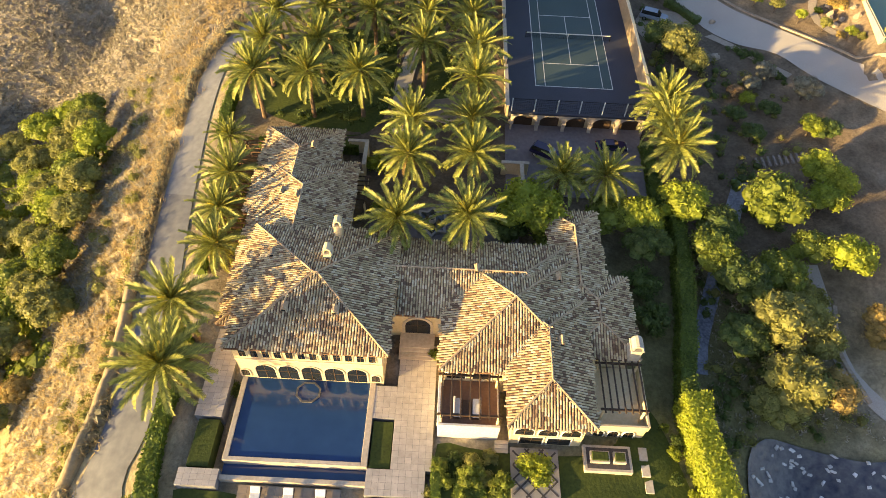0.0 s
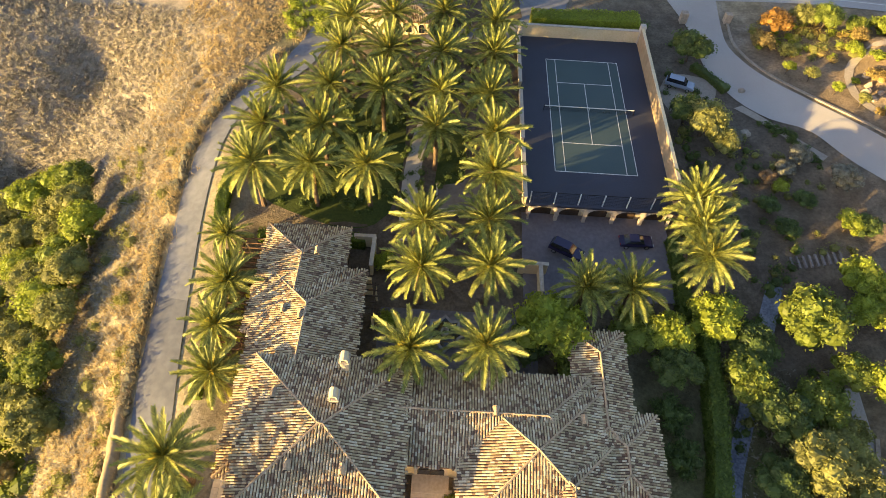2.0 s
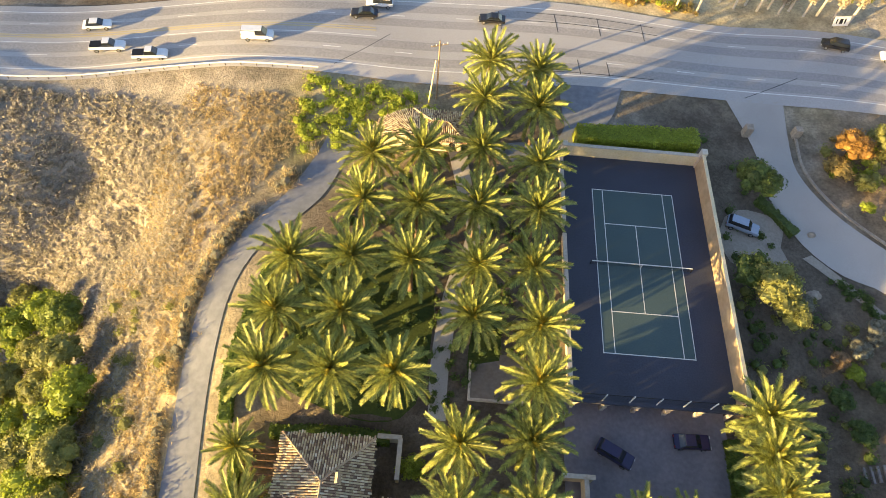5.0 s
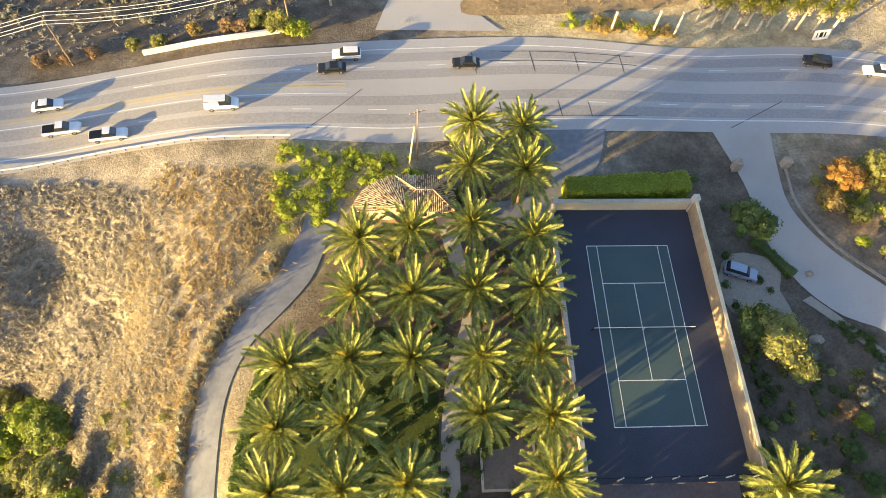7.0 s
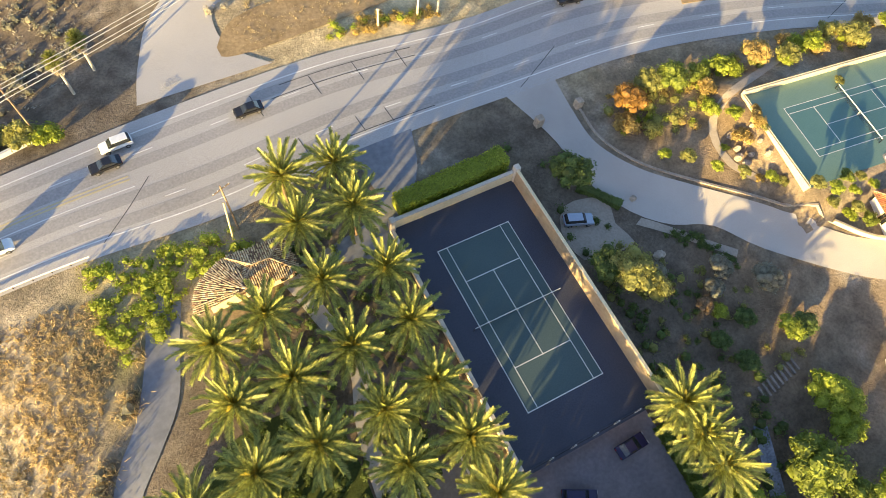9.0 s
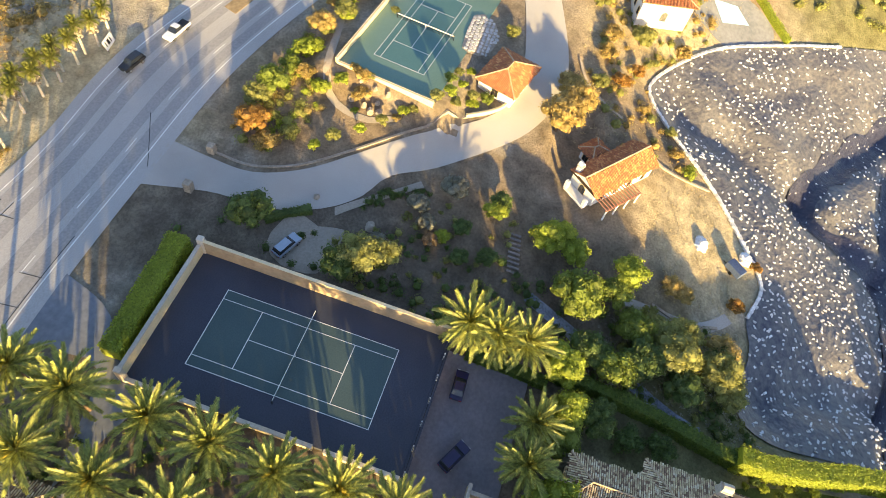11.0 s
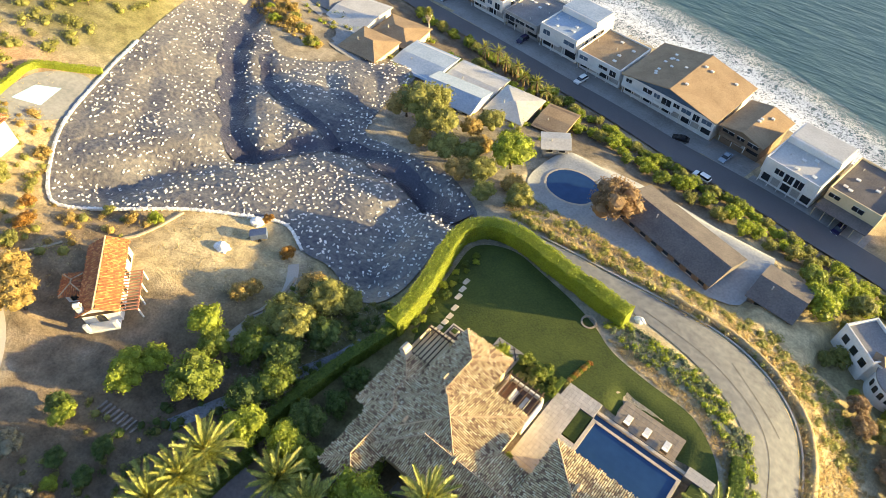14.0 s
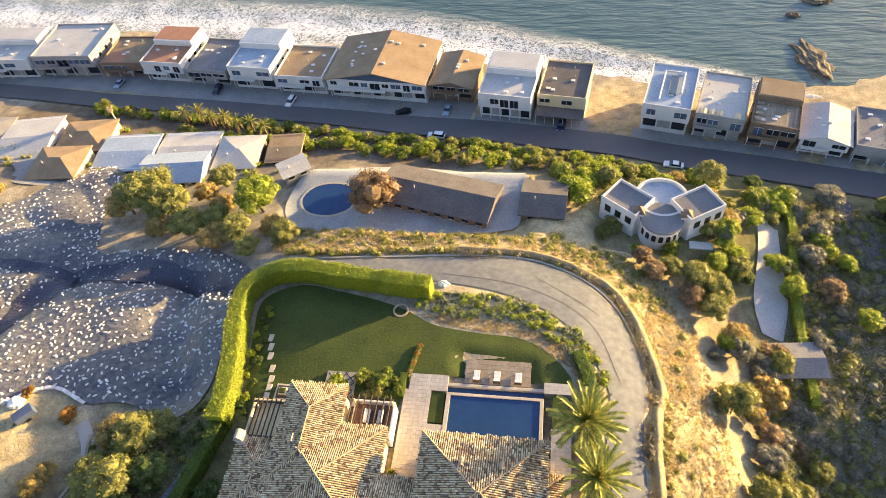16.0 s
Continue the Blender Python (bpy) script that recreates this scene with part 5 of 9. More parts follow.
def spread(poly, n, seed):
    gen = np.random.RandomState(seed)
    poly = np.asarray(poly, float)
    lo, hi = poly.min(0), poly.max(0)
    out = np.zeros((0, 2))
    while len(out) < n:
        p = lo + gen.rand(n * 3, 2) * (hi - lo)
        out = np.r_[out, p[inside(poly, p[:, 0], p[:, 1])]]
    return out[:n]


# lawn, hedges and garden of the villa
draped("lawn", smooth_line([(4.6, -58), (8.4, -66), (11.0, -76.5), (11.6, -84), (5.0, -87.2), (-2.0, -86.2), (-9.5, -84.6), (-15.6, -82.4), (-20.7, -79.6), (-28, -78.4), (-36.3, -77.6), (-42, -73.5), (-43.8, -69.8),
                            (-40, -69.8), (-26, -70), (-18, -69), (-17.5, -64), (-12, -64.5), (0, -64)], 1.5, True), LAWN, 0.07, 1.2, label="mown green lawn on the seaward side", category="lawn")
# One hedge in two tones: dark leaves for shade, bright ones for sun.
hedge("side_hedge", [(12.6, -30), (12.2, -39.5), (11.2, -48.5), (9.9, -55.0), (9.6, -58.4)], 1.9, 3.0, "clipped hedge beside the villa, dark green for its shade", HEDGE_LEAF, 40, leaf=0.15)
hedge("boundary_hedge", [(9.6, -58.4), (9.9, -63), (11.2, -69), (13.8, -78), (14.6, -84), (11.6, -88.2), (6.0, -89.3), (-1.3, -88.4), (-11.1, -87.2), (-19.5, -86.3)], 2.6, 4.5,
      "tall clipped boundary hedge, bright green for sunlight", BRIGHT_LEAF, 40, leaf=0.16)
# Bright leaves stand in for the sun on top of the court hedge.
hedge("court_hedge", [(-7.4, 26.2), (2, 26.6), (11.4, 27.0)], 3.0, 3.2, "dense clipped hedge behind the tennis court", BRIGHT_LEAF, 40)
hedge("drive_hedge", [(-49, 1.5), (-50.6, -6), (-51.5, -14), (-51, -20)], 1.6, 1.6, "clipped hedge along the driveway")
hedge("drive_hedge", [(-48.6, -24), (-48.2, -34), (-47.8, -44)], 1.3, 1.3, "clipped hedge along the driveway")
hedge("drive_hedge", [(-47.2, -52), (-46.8, -60), (-46.5, -69), (-44.5, -76)], 1.9, 1.6, "clipped hedge between driveway and pool terrace")
hedge("garden_hedge", [(-45.5, -20.6), (-38, -20.2), (-31, -20.4)], 1.5, 1.8, "clipped hedge at the end of the north wing")
hedge("drive_hedge", [(20.0, 18.4), (22.4, 15.8), (24.6, 12.6)], 1.5, 1.0, "low dark clipped hedge beside the gravel drive", DEEP_LEAF)
hedge("patio_hedge", [(108.9, -40.2), (113.4, -47), (116.9, -54.4), (113, -60.5), (109.5, -65.5)], 1.3, 1.5, "clipped green hedge round a hillside patio", BRIGHT_LEAF)
hedge("parking_hedge", [(11.2, -17.5), (11.2, -24), (10.8, -30)], 1.8, 1.6, "low green hedge beside the parking court")
draped("grove_lawn", smooth_line([(-27.5, -13), (-27, -2), (-29, 5), (-41, 5), (-47, -3), (-47.5, -13), (-38, -18), (-30, -18)], 2, True), LAWN, 0.06, 1.5, label="shaded lawn beneath the palm grove", category="lawn")
draped("grove_lawn", smooth_line([(-22, -12.5), (-18.5, -12.5), (-18, -2), (-20.5, 4), (-21.5, -3)], 2, True), LAWN, 0.06, 1.5, label="narrow lawn among the palms", category="lawn")
ribbon("garden_path", [(-26.6, -19.5), (-26.8, -10), (-25.6, 0), (-23.2, 8), (-25, 16), (-27, 24)], [(-24.4, -19.5), (-24.4, -10), (-23.2, 0), (-20.6, 8), (-22.6, 16), (-24, 24)], GRAVEL, 0.1, 3, label="pale gravel path through the palm grove", category="path")

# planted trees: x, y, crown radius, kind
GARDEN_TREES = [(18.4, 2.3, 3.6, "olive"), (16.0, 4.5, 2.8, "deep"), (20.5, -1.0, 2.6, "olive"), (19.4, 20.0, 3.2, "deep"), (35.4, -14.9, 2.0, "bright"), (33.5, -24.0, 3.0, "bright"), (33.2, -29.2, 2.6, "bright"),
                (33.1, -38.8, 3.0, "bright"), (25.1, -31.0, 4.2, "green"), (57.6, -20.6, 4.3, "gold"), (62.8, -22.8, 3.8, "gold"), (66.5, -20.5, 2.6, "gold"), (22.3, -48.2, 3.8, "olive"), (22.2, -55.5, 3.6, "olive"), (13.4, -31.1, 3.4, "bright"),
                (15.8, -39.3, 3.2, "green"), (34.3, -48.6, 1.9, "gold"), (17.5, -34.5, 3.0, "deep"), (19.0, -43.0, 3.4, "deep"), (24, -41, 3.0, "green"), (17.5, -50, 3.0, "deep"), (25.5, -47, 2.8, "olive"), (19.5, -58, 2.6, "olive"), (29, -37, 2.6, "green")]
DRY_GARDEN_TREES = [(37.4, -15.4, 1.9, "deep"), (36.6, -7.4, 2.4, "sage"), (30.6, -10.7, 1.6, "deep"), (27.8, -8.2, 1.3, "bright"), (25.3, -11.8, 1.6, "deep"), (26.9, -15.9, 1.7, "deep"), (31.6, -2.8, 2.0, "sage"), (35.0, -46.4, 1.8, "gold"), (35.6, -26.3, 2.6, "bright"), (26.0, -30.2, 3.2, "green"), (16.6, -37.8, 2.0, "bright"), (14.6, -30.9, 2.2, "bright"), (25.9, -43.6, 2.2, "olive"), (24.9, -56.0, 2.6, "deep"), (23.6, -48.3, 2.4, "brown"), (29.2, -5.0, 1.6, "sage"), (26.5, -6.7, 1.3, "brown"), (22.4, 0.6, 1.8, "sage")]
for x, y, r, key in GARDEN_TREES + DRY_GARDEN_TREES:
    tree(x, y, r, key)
VERGE_TREES = [(35.2, 27.5, 2.8, "rust"), (33.0, 24.5, 2.2, "gold"), (43.5, 27.8, 2.8, "green"), (40.0, 29.0, 2.4, "olive"), (48.5, 27.0, 2.0, "green"), (53, 26.5, 2.2, "bright"), (58.8, 25.4, 2.4, "gold"), (64, 23, 2.2, "olive"), (36.0, 21.5, 1.7, "olive"),
               (70, 23.5, 2.2, "bright"), (77, 21, 2.4, "olive"), (46.5, 20.4, 1.7, "bright"), (88, 2, 2.6, "olive"), (91, 10, 3, "gold"), (47.5, 13.5, 1.8, "gold")]
for x, y, r, key in VERGE_TREES:
    tree(x, y, r, key, low=r < 2.3)
for x, y in ((34.9, 16.6), (37.8, 14.5), (40.7, 11.0), (43.8, 8.2), (47.0, 5.5), (52.0, -1.1), (55.5, -4.6), (50, 0.8)):
    tree(x, y, rng.uniform(1.0, 1.35), rng.choice(["bright", "olive"]), height=1.6)

# ---- the slope under plastic sheeting ----
SHEET = material("black_sheeting", (0.029, 0.030, 0.053), (0.188, 0.177, 0.166), 1.1, 0.07, 0.40, 0.6, spec=0.5, spread=0.6)
SHADED_SHEET = material("shaded_sheeting", (0.016, 0.016, 0.036), (0.065, 0.063, 0.090), 1.6, 0.2, 0.33, 0.6, spec=0.5, spread=0.7)
SLIDE = [(127.7, -99.1), (116.3, -78.5), (109.2, -65.7), (97.2, -48.3), (81.3, -36.8), (72.3, -40.1), (59.8, -53.2), (50.1, -60.5), (44.1, -63.9), (36.5, -61.5), (30.1, -62.4), (19, -60.5), (15.8, -66), (16.8, -77), (18.2, -86), (17.5, -92),
         (24, -97), (34.0, -101.7), (44, -101.5), (50.2, -100.8), (58.8, -100.1), (64.1, -113.0), (69.9, -132), (80.7, -130.0), (87.6, -115.7), (98.3, -107.2), (111.9, -114.1), (125.5, -117.1), (134, -110)]
for m in (SHEET, SHADED_SHEET):
    m.node_tree.nodes["Bump"].inputs["Distance"].default_value = 0.5
sheet = draped("plastic_sheeting", smooth_line(SLIDE, 1.6, True), SHEET, 0.22, 1.1, label="black plastic sheeting pinned over a landslide slope", category="sheeting")


SLIDE_EDGE = smooth_line(SLIDE, 1.6, True)


def folds(x, y):
    """How far the sheet billows over the soil: swells, long wrinkles down the slope, small puckers; none at its edge."""
    swell = np.array([noise.noise((a / 15, b / 15, 4.0)) for a, b in zip(x, y)])
    wrinkle = np.array([noise.noise(((a * 0.8 + b * 0.6) / 9, (b * 0.8 - a * 0.6) / 2.6, 9.0)) for a, b in zip(x, y)])
    pucker = np.array([noise.noise((a / 1.7, b / 1.7, 2.0)) for a, b in zip(x, y)])
    edge = np.clip(np.hypot(x[:, None] - SLIDE_EDGE[None, :, 0], y[:, None] - SLIDE_EDGE[None, :, 1]).min(1) / 6, 0, 1)
    return (2.3 * np.abs(swell) + 0.5 * np.abs(wrinkle) + 0.16 * np.abs(pucker)) * edge


def crumple():
    me = sheet.data
    n = len(me.vertices)
    co = np.empty(n * 3)
    me.vertices.foreach_get("co", co)
    co = co.reshape(-1, 3)
    co[:, 2] += folds(co[:, 0], co[:, 1])
    me.vertices.foreach_set("co", co.ravel())
    me.update()


crumple()
# darker sheets laid down the gullies; their navy tone stands in for shade
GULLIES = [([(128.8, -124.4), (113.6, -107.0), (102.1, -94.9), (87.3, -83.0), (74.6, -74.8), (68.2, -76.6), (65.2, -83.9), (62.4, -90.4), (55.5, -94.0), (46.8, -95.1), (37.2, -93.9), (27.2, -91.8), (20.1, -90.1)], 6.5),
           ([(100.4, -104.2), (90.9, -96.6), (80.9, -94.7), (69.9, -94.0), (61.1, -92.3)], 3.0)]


def shade_strip(outline, label):
    ob = draped("bare_sheeting", outline, SHADED_SHEET, 0.36, 1.0, label=label, category="sheeting")
    co = np.array([tuple(v.co) for v in ob.data.vertices])
    co[:, 2] += folds(co[:, 0], co[:, 1])
    ob.data.vertices.foreach_set("co", co.ravel())
    ob.data.update()


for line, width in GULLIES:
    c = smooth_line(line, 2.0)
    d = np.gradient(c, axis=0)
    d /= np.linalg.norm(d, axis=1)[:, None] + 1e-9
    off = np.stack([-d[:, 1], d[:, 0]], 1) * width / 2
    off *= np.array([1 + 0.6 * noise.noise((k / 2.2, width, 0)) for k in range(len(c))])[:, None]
    shade_strip(np.r_[c + off, (c - off)[::-1]], "plastic sheet down a gully, coloured navy for its shade")
BAG = material("white_sandbag", (0.55, 0.53, 0.5), (0.82, 0.8, 0.78), 4, 1, 0.8, 0.15, island=0.2)


def sandbags():
    """Rows of white bags, laid along lines down the slope."""
    gen = np.random.RandomState(5)
    lo, hi = np.min(SLIDE, 0), np.max(SLIDE, 0)
    gx, gy = np.meshgrid(np.arange(lo[0], hi[0], 1.24), np.arange(lo[1], hi[1], 1.24))
    pts = np.stack([gx.ravel(), gy.ravel()], 1) + gen.normal(size=(gx.size, 2)) * 0.5
    # bags lie in rough rows 2.4 m apart
    rowed = pts.copy()
    a = radians(35)
    u, v = pts @ np.array([math.cos(a), math.sin(a)]), pts @ np.array([-math.sin(a), math.cos(a)])
    v = np.round(v / 2.2) * 2.2 + gen.normal(size=len(v)) * 0.4
    north = pts[:, 0] > 62
    rowed[:, 0], rowed[:, 1] = u * math.cos(a) - v * math.sin(a), u * math.sin(a) + v * math.cos(a)
    pts = np.where(north[:, None], rowed, pts)
    thin = np.array([noise.noise((p[0] / 11, p[1] / 11, 7.0)) for p in pts])
    keep = (gen.rand(len(pts)) < np.clip(np.where(north, 0.62, 0.85) + 0.9 * thin, 0.2, 0.97)) & inside(np.array(SLIDE), pts[:, 0], pts[:, 1])
    for line, width in GULLIES:
        c = smooth_line(line, 2.0)
        keep &= (np.hypot(pts[:, :1] - c[None, :, 0], pts[:, 1:] - c[None, :, 1]).min(1) > width * 0.46) | (gen.rand(len(pts)) < 0.45)
    pts = pts[keep]
    n = len(pts)
    z = heights(pts[:, 0], pts[:, 1]) + 0.24 + folds(pts[:, 0], pts[:, 1])
    ang = gen.rand(n) * math.pi
    sx, sy, sz = gen.uniform(0.2, 0.5, n), gen.uniform(0.15, 0.3, n), gen.uniform(0.1, 0.2, n)
    ring = [(-1, -0.5, 0), (0.6, -0.9, 0), (1.1, 0.6, 0), (-0.5, 0.9, 0), (-0.6, -0.45, 1), (0.6, -0.45, 1), (0.6, 0.45, 1), (-0.6, 0.45, 1)]
    v8 = []
    for x, y, h in ring:
        v8.append(np.stack([pts[:, 0] + (x * sx) * np.cos(ang) - (y * sy) * np.sin(ang), pts[:, 1] + (x * sx) * np.sin(ang) + (y * sy) * np.cos(ang), z + h * sz], 1))
    verts = np.stack(v8, 1).reshape(-1, 3)
    base = np.arange(n)[:, None] * 8
    quads = np.concatenate([base + np.array(q) for q in ((4, 5, 6, 7), (0, 1, 5, 4), (1, 2, 6, 5), (2, 3, 7, 6), (3, 0, 4, 7))], 0)
    tagged(piece("sandbags", mesh_of("sandbags", verts, quads, BAG)), "white sandbags weighing down black plastic sheeting", "sandbags", "", "stuff")


sandbags()


def bag_line(name, line, label):
    """An edge of bags laid end to end."""
    c = smooth_line(line, 0.7)
    gen = random.Random(len(c))
    bm = bmesh.new()
    for i in range(len(c) - 1):
        p, q = c[i], c[i + 1]
        a = math.atan2(q[1] - p[1], q[0] - p[0]) + gen.uniform(-0.3, 0.3)
        m = Matrix.Translation((p[0], p[1], ground(p[0], p[1]) + 0.4)) @ Matrix.Rotation(a, 4, "Z")
        box_into(bm, -0.45, 0.45, -0.28, 0.28, -0.25, gen.uniform(0.08, 0.25), 0, m)
    me = bpy.data.meshes.new(name)
    bm.to_mesh(me)
    bm.free()
    me.materials.append(BAG)
    return tagged(piece(name, me), label, "sandbags", "", "stuff")


bag_line("bag_edge", [(116.3, -78.5), (109.2, -65.7), (97.2, -48.3), (81.3, -36.8), (72.3, -40.1), (59.8, -53.2), (50.1, -60.5), (44.1, -63.9), (36.5, -61.5)], "line of white bags along the sheeting's upper edge")

# ---- houses by the beach ----
ROOF_PALE = material("pale_roofing", (0.40, 0.38, 0.36), (0.55, 0.53, 0.5), 2, 0.2, 0.85, 0.08)
ROOF_TAN = material("tan_shingle", (0.22, 0.15, 0.09), (0.36, 0.26, 0.16), 3, 0.25, 0.9, 0.2)
ROOF_GREY = material("grey_shingle", (0.15, 0.145, 0.15), (0.26, 0.25, 0.25), 3, 0.25, 0.9, 0.2)
ROOF_BLUE = material("blue_grey_membrane", (0.26, 0.32, 0.40), (0.40, 0.46, 0.54), 2, 0.2, 0.6, 0.05)
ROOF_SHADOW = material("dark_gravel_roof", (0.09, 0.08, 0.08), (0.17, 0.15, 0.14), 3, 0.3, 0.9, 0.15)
ROOF_RUST = material("rust_roofing", (0.32, 0.15, 0.09), (0.44, 0.23, 0.14), 3, 0.3, 0.85, 0.1)
WALL_GREY = material("grey_siding", (0.26, 0.25, 0.24), (0.38, 0.36, 0.34), 3, 0.3, 0.85, 0.1)
WALL_BROWN = material("brown_siding", (0.15, 0.10, 0.07), (0.25, 0.18, 0.12), 3, 0.3, 0.85, 0.1)
GARAGE = material("garage_door_paint", (0.28, 0.27, 0.26), (0.42, 0.4, 0.38), 2, 0.3, 0.7, 0.05)
FORECOURT = material("forecourt_concrete", (0.20, 0.19, 0.185), (0.32, 0.31, 0.30), 2, 0.2, 0.9, 0.1)
DECKING = material("weathered_decking", (0.26, 0.20, 0.14), (0.40, 0.32, 0.23), 3, 0.3, 0.85, 0.2, each=0.2)
GLASS_BLUE = material("sky_glass", (0.06, 0.09, 0.13), (0.1, 0.14, 0.2), 1, 0.2, 0.08, 0.0, spec=0.8)


def beach_house(a, b, depth, tall, wall_mat, roof_mat, label, style="flat", bays=4, back=0.0, extra=""):
    """A house on the beach, its street front from a to b; +y of its frame is towards the sea."""
    a, b = Vector((*a, 0)), Vector((*b, 0))
    w = (b - a).length
    ang = math.atan2(b.y - a.y, b.x - a.x) + math.pi
    z = -28.4
    t = thing("beach_house", label, "house", Matrix.Translation((a.x, a.y, z)) @ Matrix.Rotation(ang - math.pi, 4, "Z"))
    # in its frame x runs along the street from a to b, y towards the sea
    first = tall * 0.46
    gen = random.Random(int(w * 100))
    block("ground_floor", 0.25, w - 0.25, 1.6, depth, -2.5, first, wall_mat, t, 0.04)
    up = block("upper_floor", 0, w, back, depth + 0.6, first, tall, wall_mat, t, 0.05)
    for i in range(bays):
        x0 = 0.5 + (w - 1.0) * i / bays
        x1 = 0.5 + (w - 1.0) * (i + 1) / bays
        block("garage_door", x0 + 0.2, x1 - 0.2, 1.5, 1.6, 0.02, first - 0.45, GARAGE if i % 2 else GLASS_DARK, t, 0.02)
        block("post", x0 - 0.1, x0 + 0.1, back + 0.1, back + 0.3, -0.2, first, PLASTER_WHITE, t, 0.02)
        wide = gen.choice((0.0, 0.42, 0.46, 0.3))
        if wide:
            c, low, high = (x0 + x1) / 2, first + (tall - first) * gen.choice((0.15, 0.35, 0.4)), first + (tall - first) * 0.76
            half = (x1 - x0) * wide
            win = block("window", c - half, c + half, back - 0.06, back - 0.01, low, high, gen.choice((GLASS_BLUE, GLASS_DARK)), t, 0.01)
            block("frame", c - half - 0.06, c + half + 0.06, back - 0.09, back - 0.02, high, high + 0.1, PLASTER_WHITE, win, 0.0)
            block("mullion", c - 0.04, c + 0.04, back - 0.09, back - 0.07, low, high, PLASTER_WHITE, win, 0.0)
    if gen.random() < 0.6:
        balcony = block("balcony", 0.4, w * 0.6, back - 1.0, back - 0.1, first + 0.02, first + 0.16, wall_mat, t, 0.02)
        block("railing", 0.4, w * 0.6, back - 1.0, back - 0.94, first + 0.16, first + 1.0, wall_mat, balcony, 0.01)
    for side in (-0.03, w - 0.02):
        for k in range(3):
            y = depth * (0.25 + 0.22 * k)
            block("window", side, side + 0.05, y, y + 1.3, first + 0.9, first + 2.1, GLASS_DARK, t, 0)
    block("sea_window", 0.8, w - 0.8, depth + 0.58, depth + 0.64, first + 0.4, tall - 0.5, GLASS_BLUE, t, 0)
    if style == "flat" or style == "step":
        roof = block("roof", 0.3, w - 0.3, back + 0.3, depth + 0.3, tall - 0.1, tall + 0.03, roof_mat, t, 0)
        for q in ((0, w, back, back + 0.28), (0, w, depth + 0.32, depth + 0.6), (0, 0.28, back + 0.28, depth + 0.32), (w - 0.28, w, back + 0.28, depth + 0.32)):
            block("parapet", *q, tall, tall + 0.5, wall_mat, t, 0.03)
        if style == "step":
            block("roof_storey", 0.3, w - 0.3, depth * 0.55, depth + 0.3, tall + 0.03, tall + 1.9, wall_mat, t, 0.05)
            block("upper_roof", 0.6, w - 0.6, depth * 0.58, depth, tall + 1.9, tall + 1.96, roof_mat, t, 0.02)
        if extra == "duct":
            for x, y0, y1 in ((w * 0.3, 2.5, depth * 0.85), (w * 0.72, depth * 0.35, depth * 0.85)):
                rod("duct", (x, y0, tall + 0.45), (x, y1, tall + 0.45), 0.22, PLASTER_WHITE, t, 8)
            rod("duct", (w * 0.3, depth * 0.85, tall + 0.45), (w * 0.72, depth * 0.85, tall + 0.45), 0.22, PLASTER_WHITE, t, 8)
            block("roof_light", w * 0.45, w * 0.62, depth * 0.3, depth * 0.75, tall + 0.03, tall + 0.6, GLASS_BLUE, t, 0.1)
        if extra == "barrel":
            for k in range(4):
                x = w * (0.1 + 0.16 * k + (0.2 if k == 3 else 0))
                rod("barrel_vault", (x + 0.7, 0.2, tall), (x + 0.7, 2.2, tall), 0.75, PLASTER, t, 12)
        if extra == "deck":
            for k in range(int((w - 1) / 0.45)):
                block("decking_board", 0.5 + k * 0.45, 0.9 + k * 0.45, 0.4, depth * 0.56, tall + 0.03, tall + 0.09, DECKING, t, 0)
            for k in range(4):
                block("bench", 0.6, 2.2, 1.5 + k * 2.0, 2.3 + k * 2.0, tall + 0.09, tall + 0.6, DECKING, t, 0.03)
        if extra == "canopy":
            canopy = block("canopy", 0.0, w, back - 4.2, back - 0.1, first - 0.1, first + 0.12, roof_mat, t, 0.03)
            for k in range(6):
                rod("post", (0.3 + k * (w - 0.6) / 5, back - 4.0, -0.3), (0.3 + k * (w - 0.6) / 5, back - 4.0, first - 0.1), 0.09, PLASTER, canopy, 6)
        if extra == "tile":
            block("tile_panel", w * 0.1, w * 0.55, 1.0, depth * 0.5, tall + 0.03, tall + 0.1, ROOF_RUST, t, 0.02)
        for k in range(7):
            x, y = gen.uniform(1.2, w - 2), gen.uniform(back + 1.5, depth * (0.5 if style == "step" else 0.9))
            if k % 2:
                rod("vent_pipe", (x, y, tall), (x, y, tall + 0.7), 0.12, ROOF_PALE, t, 6)
            else:
                block("skylight", x, x + 1.1, y, y + 0.8, tall + 0.03, tall + 0.3, PLASTER_WHITE, t, 0.05)
    else:
        over, peak = 0.6, tall + w * 0.085 + 0.5
        m = (w / 2, peak)
        verts = [(-over, back - over, tall - 0.1), (w / 2, back - over, peak), (w + over, back - over, tall - 0.1), (-over, depth + 1, tall - 0.1), (w / 2, depth + 1, peak), (w + over, depth + 1, tall - 0.1)]
        verts += [(x, y, q - 0.22) for x, y, q in verts]
        faces = [(0, 1, 4, 3), (1, 2, 5, 4), (6, 9, 10, 7), (7, 10, 11, 8), (0, 6, 7, 1), (1, 7, 8, 2), (3, 4, 10, 9), (4, 5, 11, 10), (0, 3, 9, 6), (2, 8, 11, 5)]
        piece("roof", mesh_of("roof", verts, faces, roof_mat), t)
        piece("gable", mesh_of("gable", [(0, back + 0.01, tall), (w, back + 0.01, tall), (w / 2, back + 0.01, peak - 0.25)], [(0, 1, 2)], GLASS_BLUE if w > 20 else wall_mat), t)
        for k in range(14 if w > 20 else 3):
            x, y = gen.uniform(w * 0.15, w * 0.85), gen.uniform(depth * 0.2, depth * 0.85)
            zz = tall + (peak - tall) * (1 - abs(x - w / 2) / (w / 2))
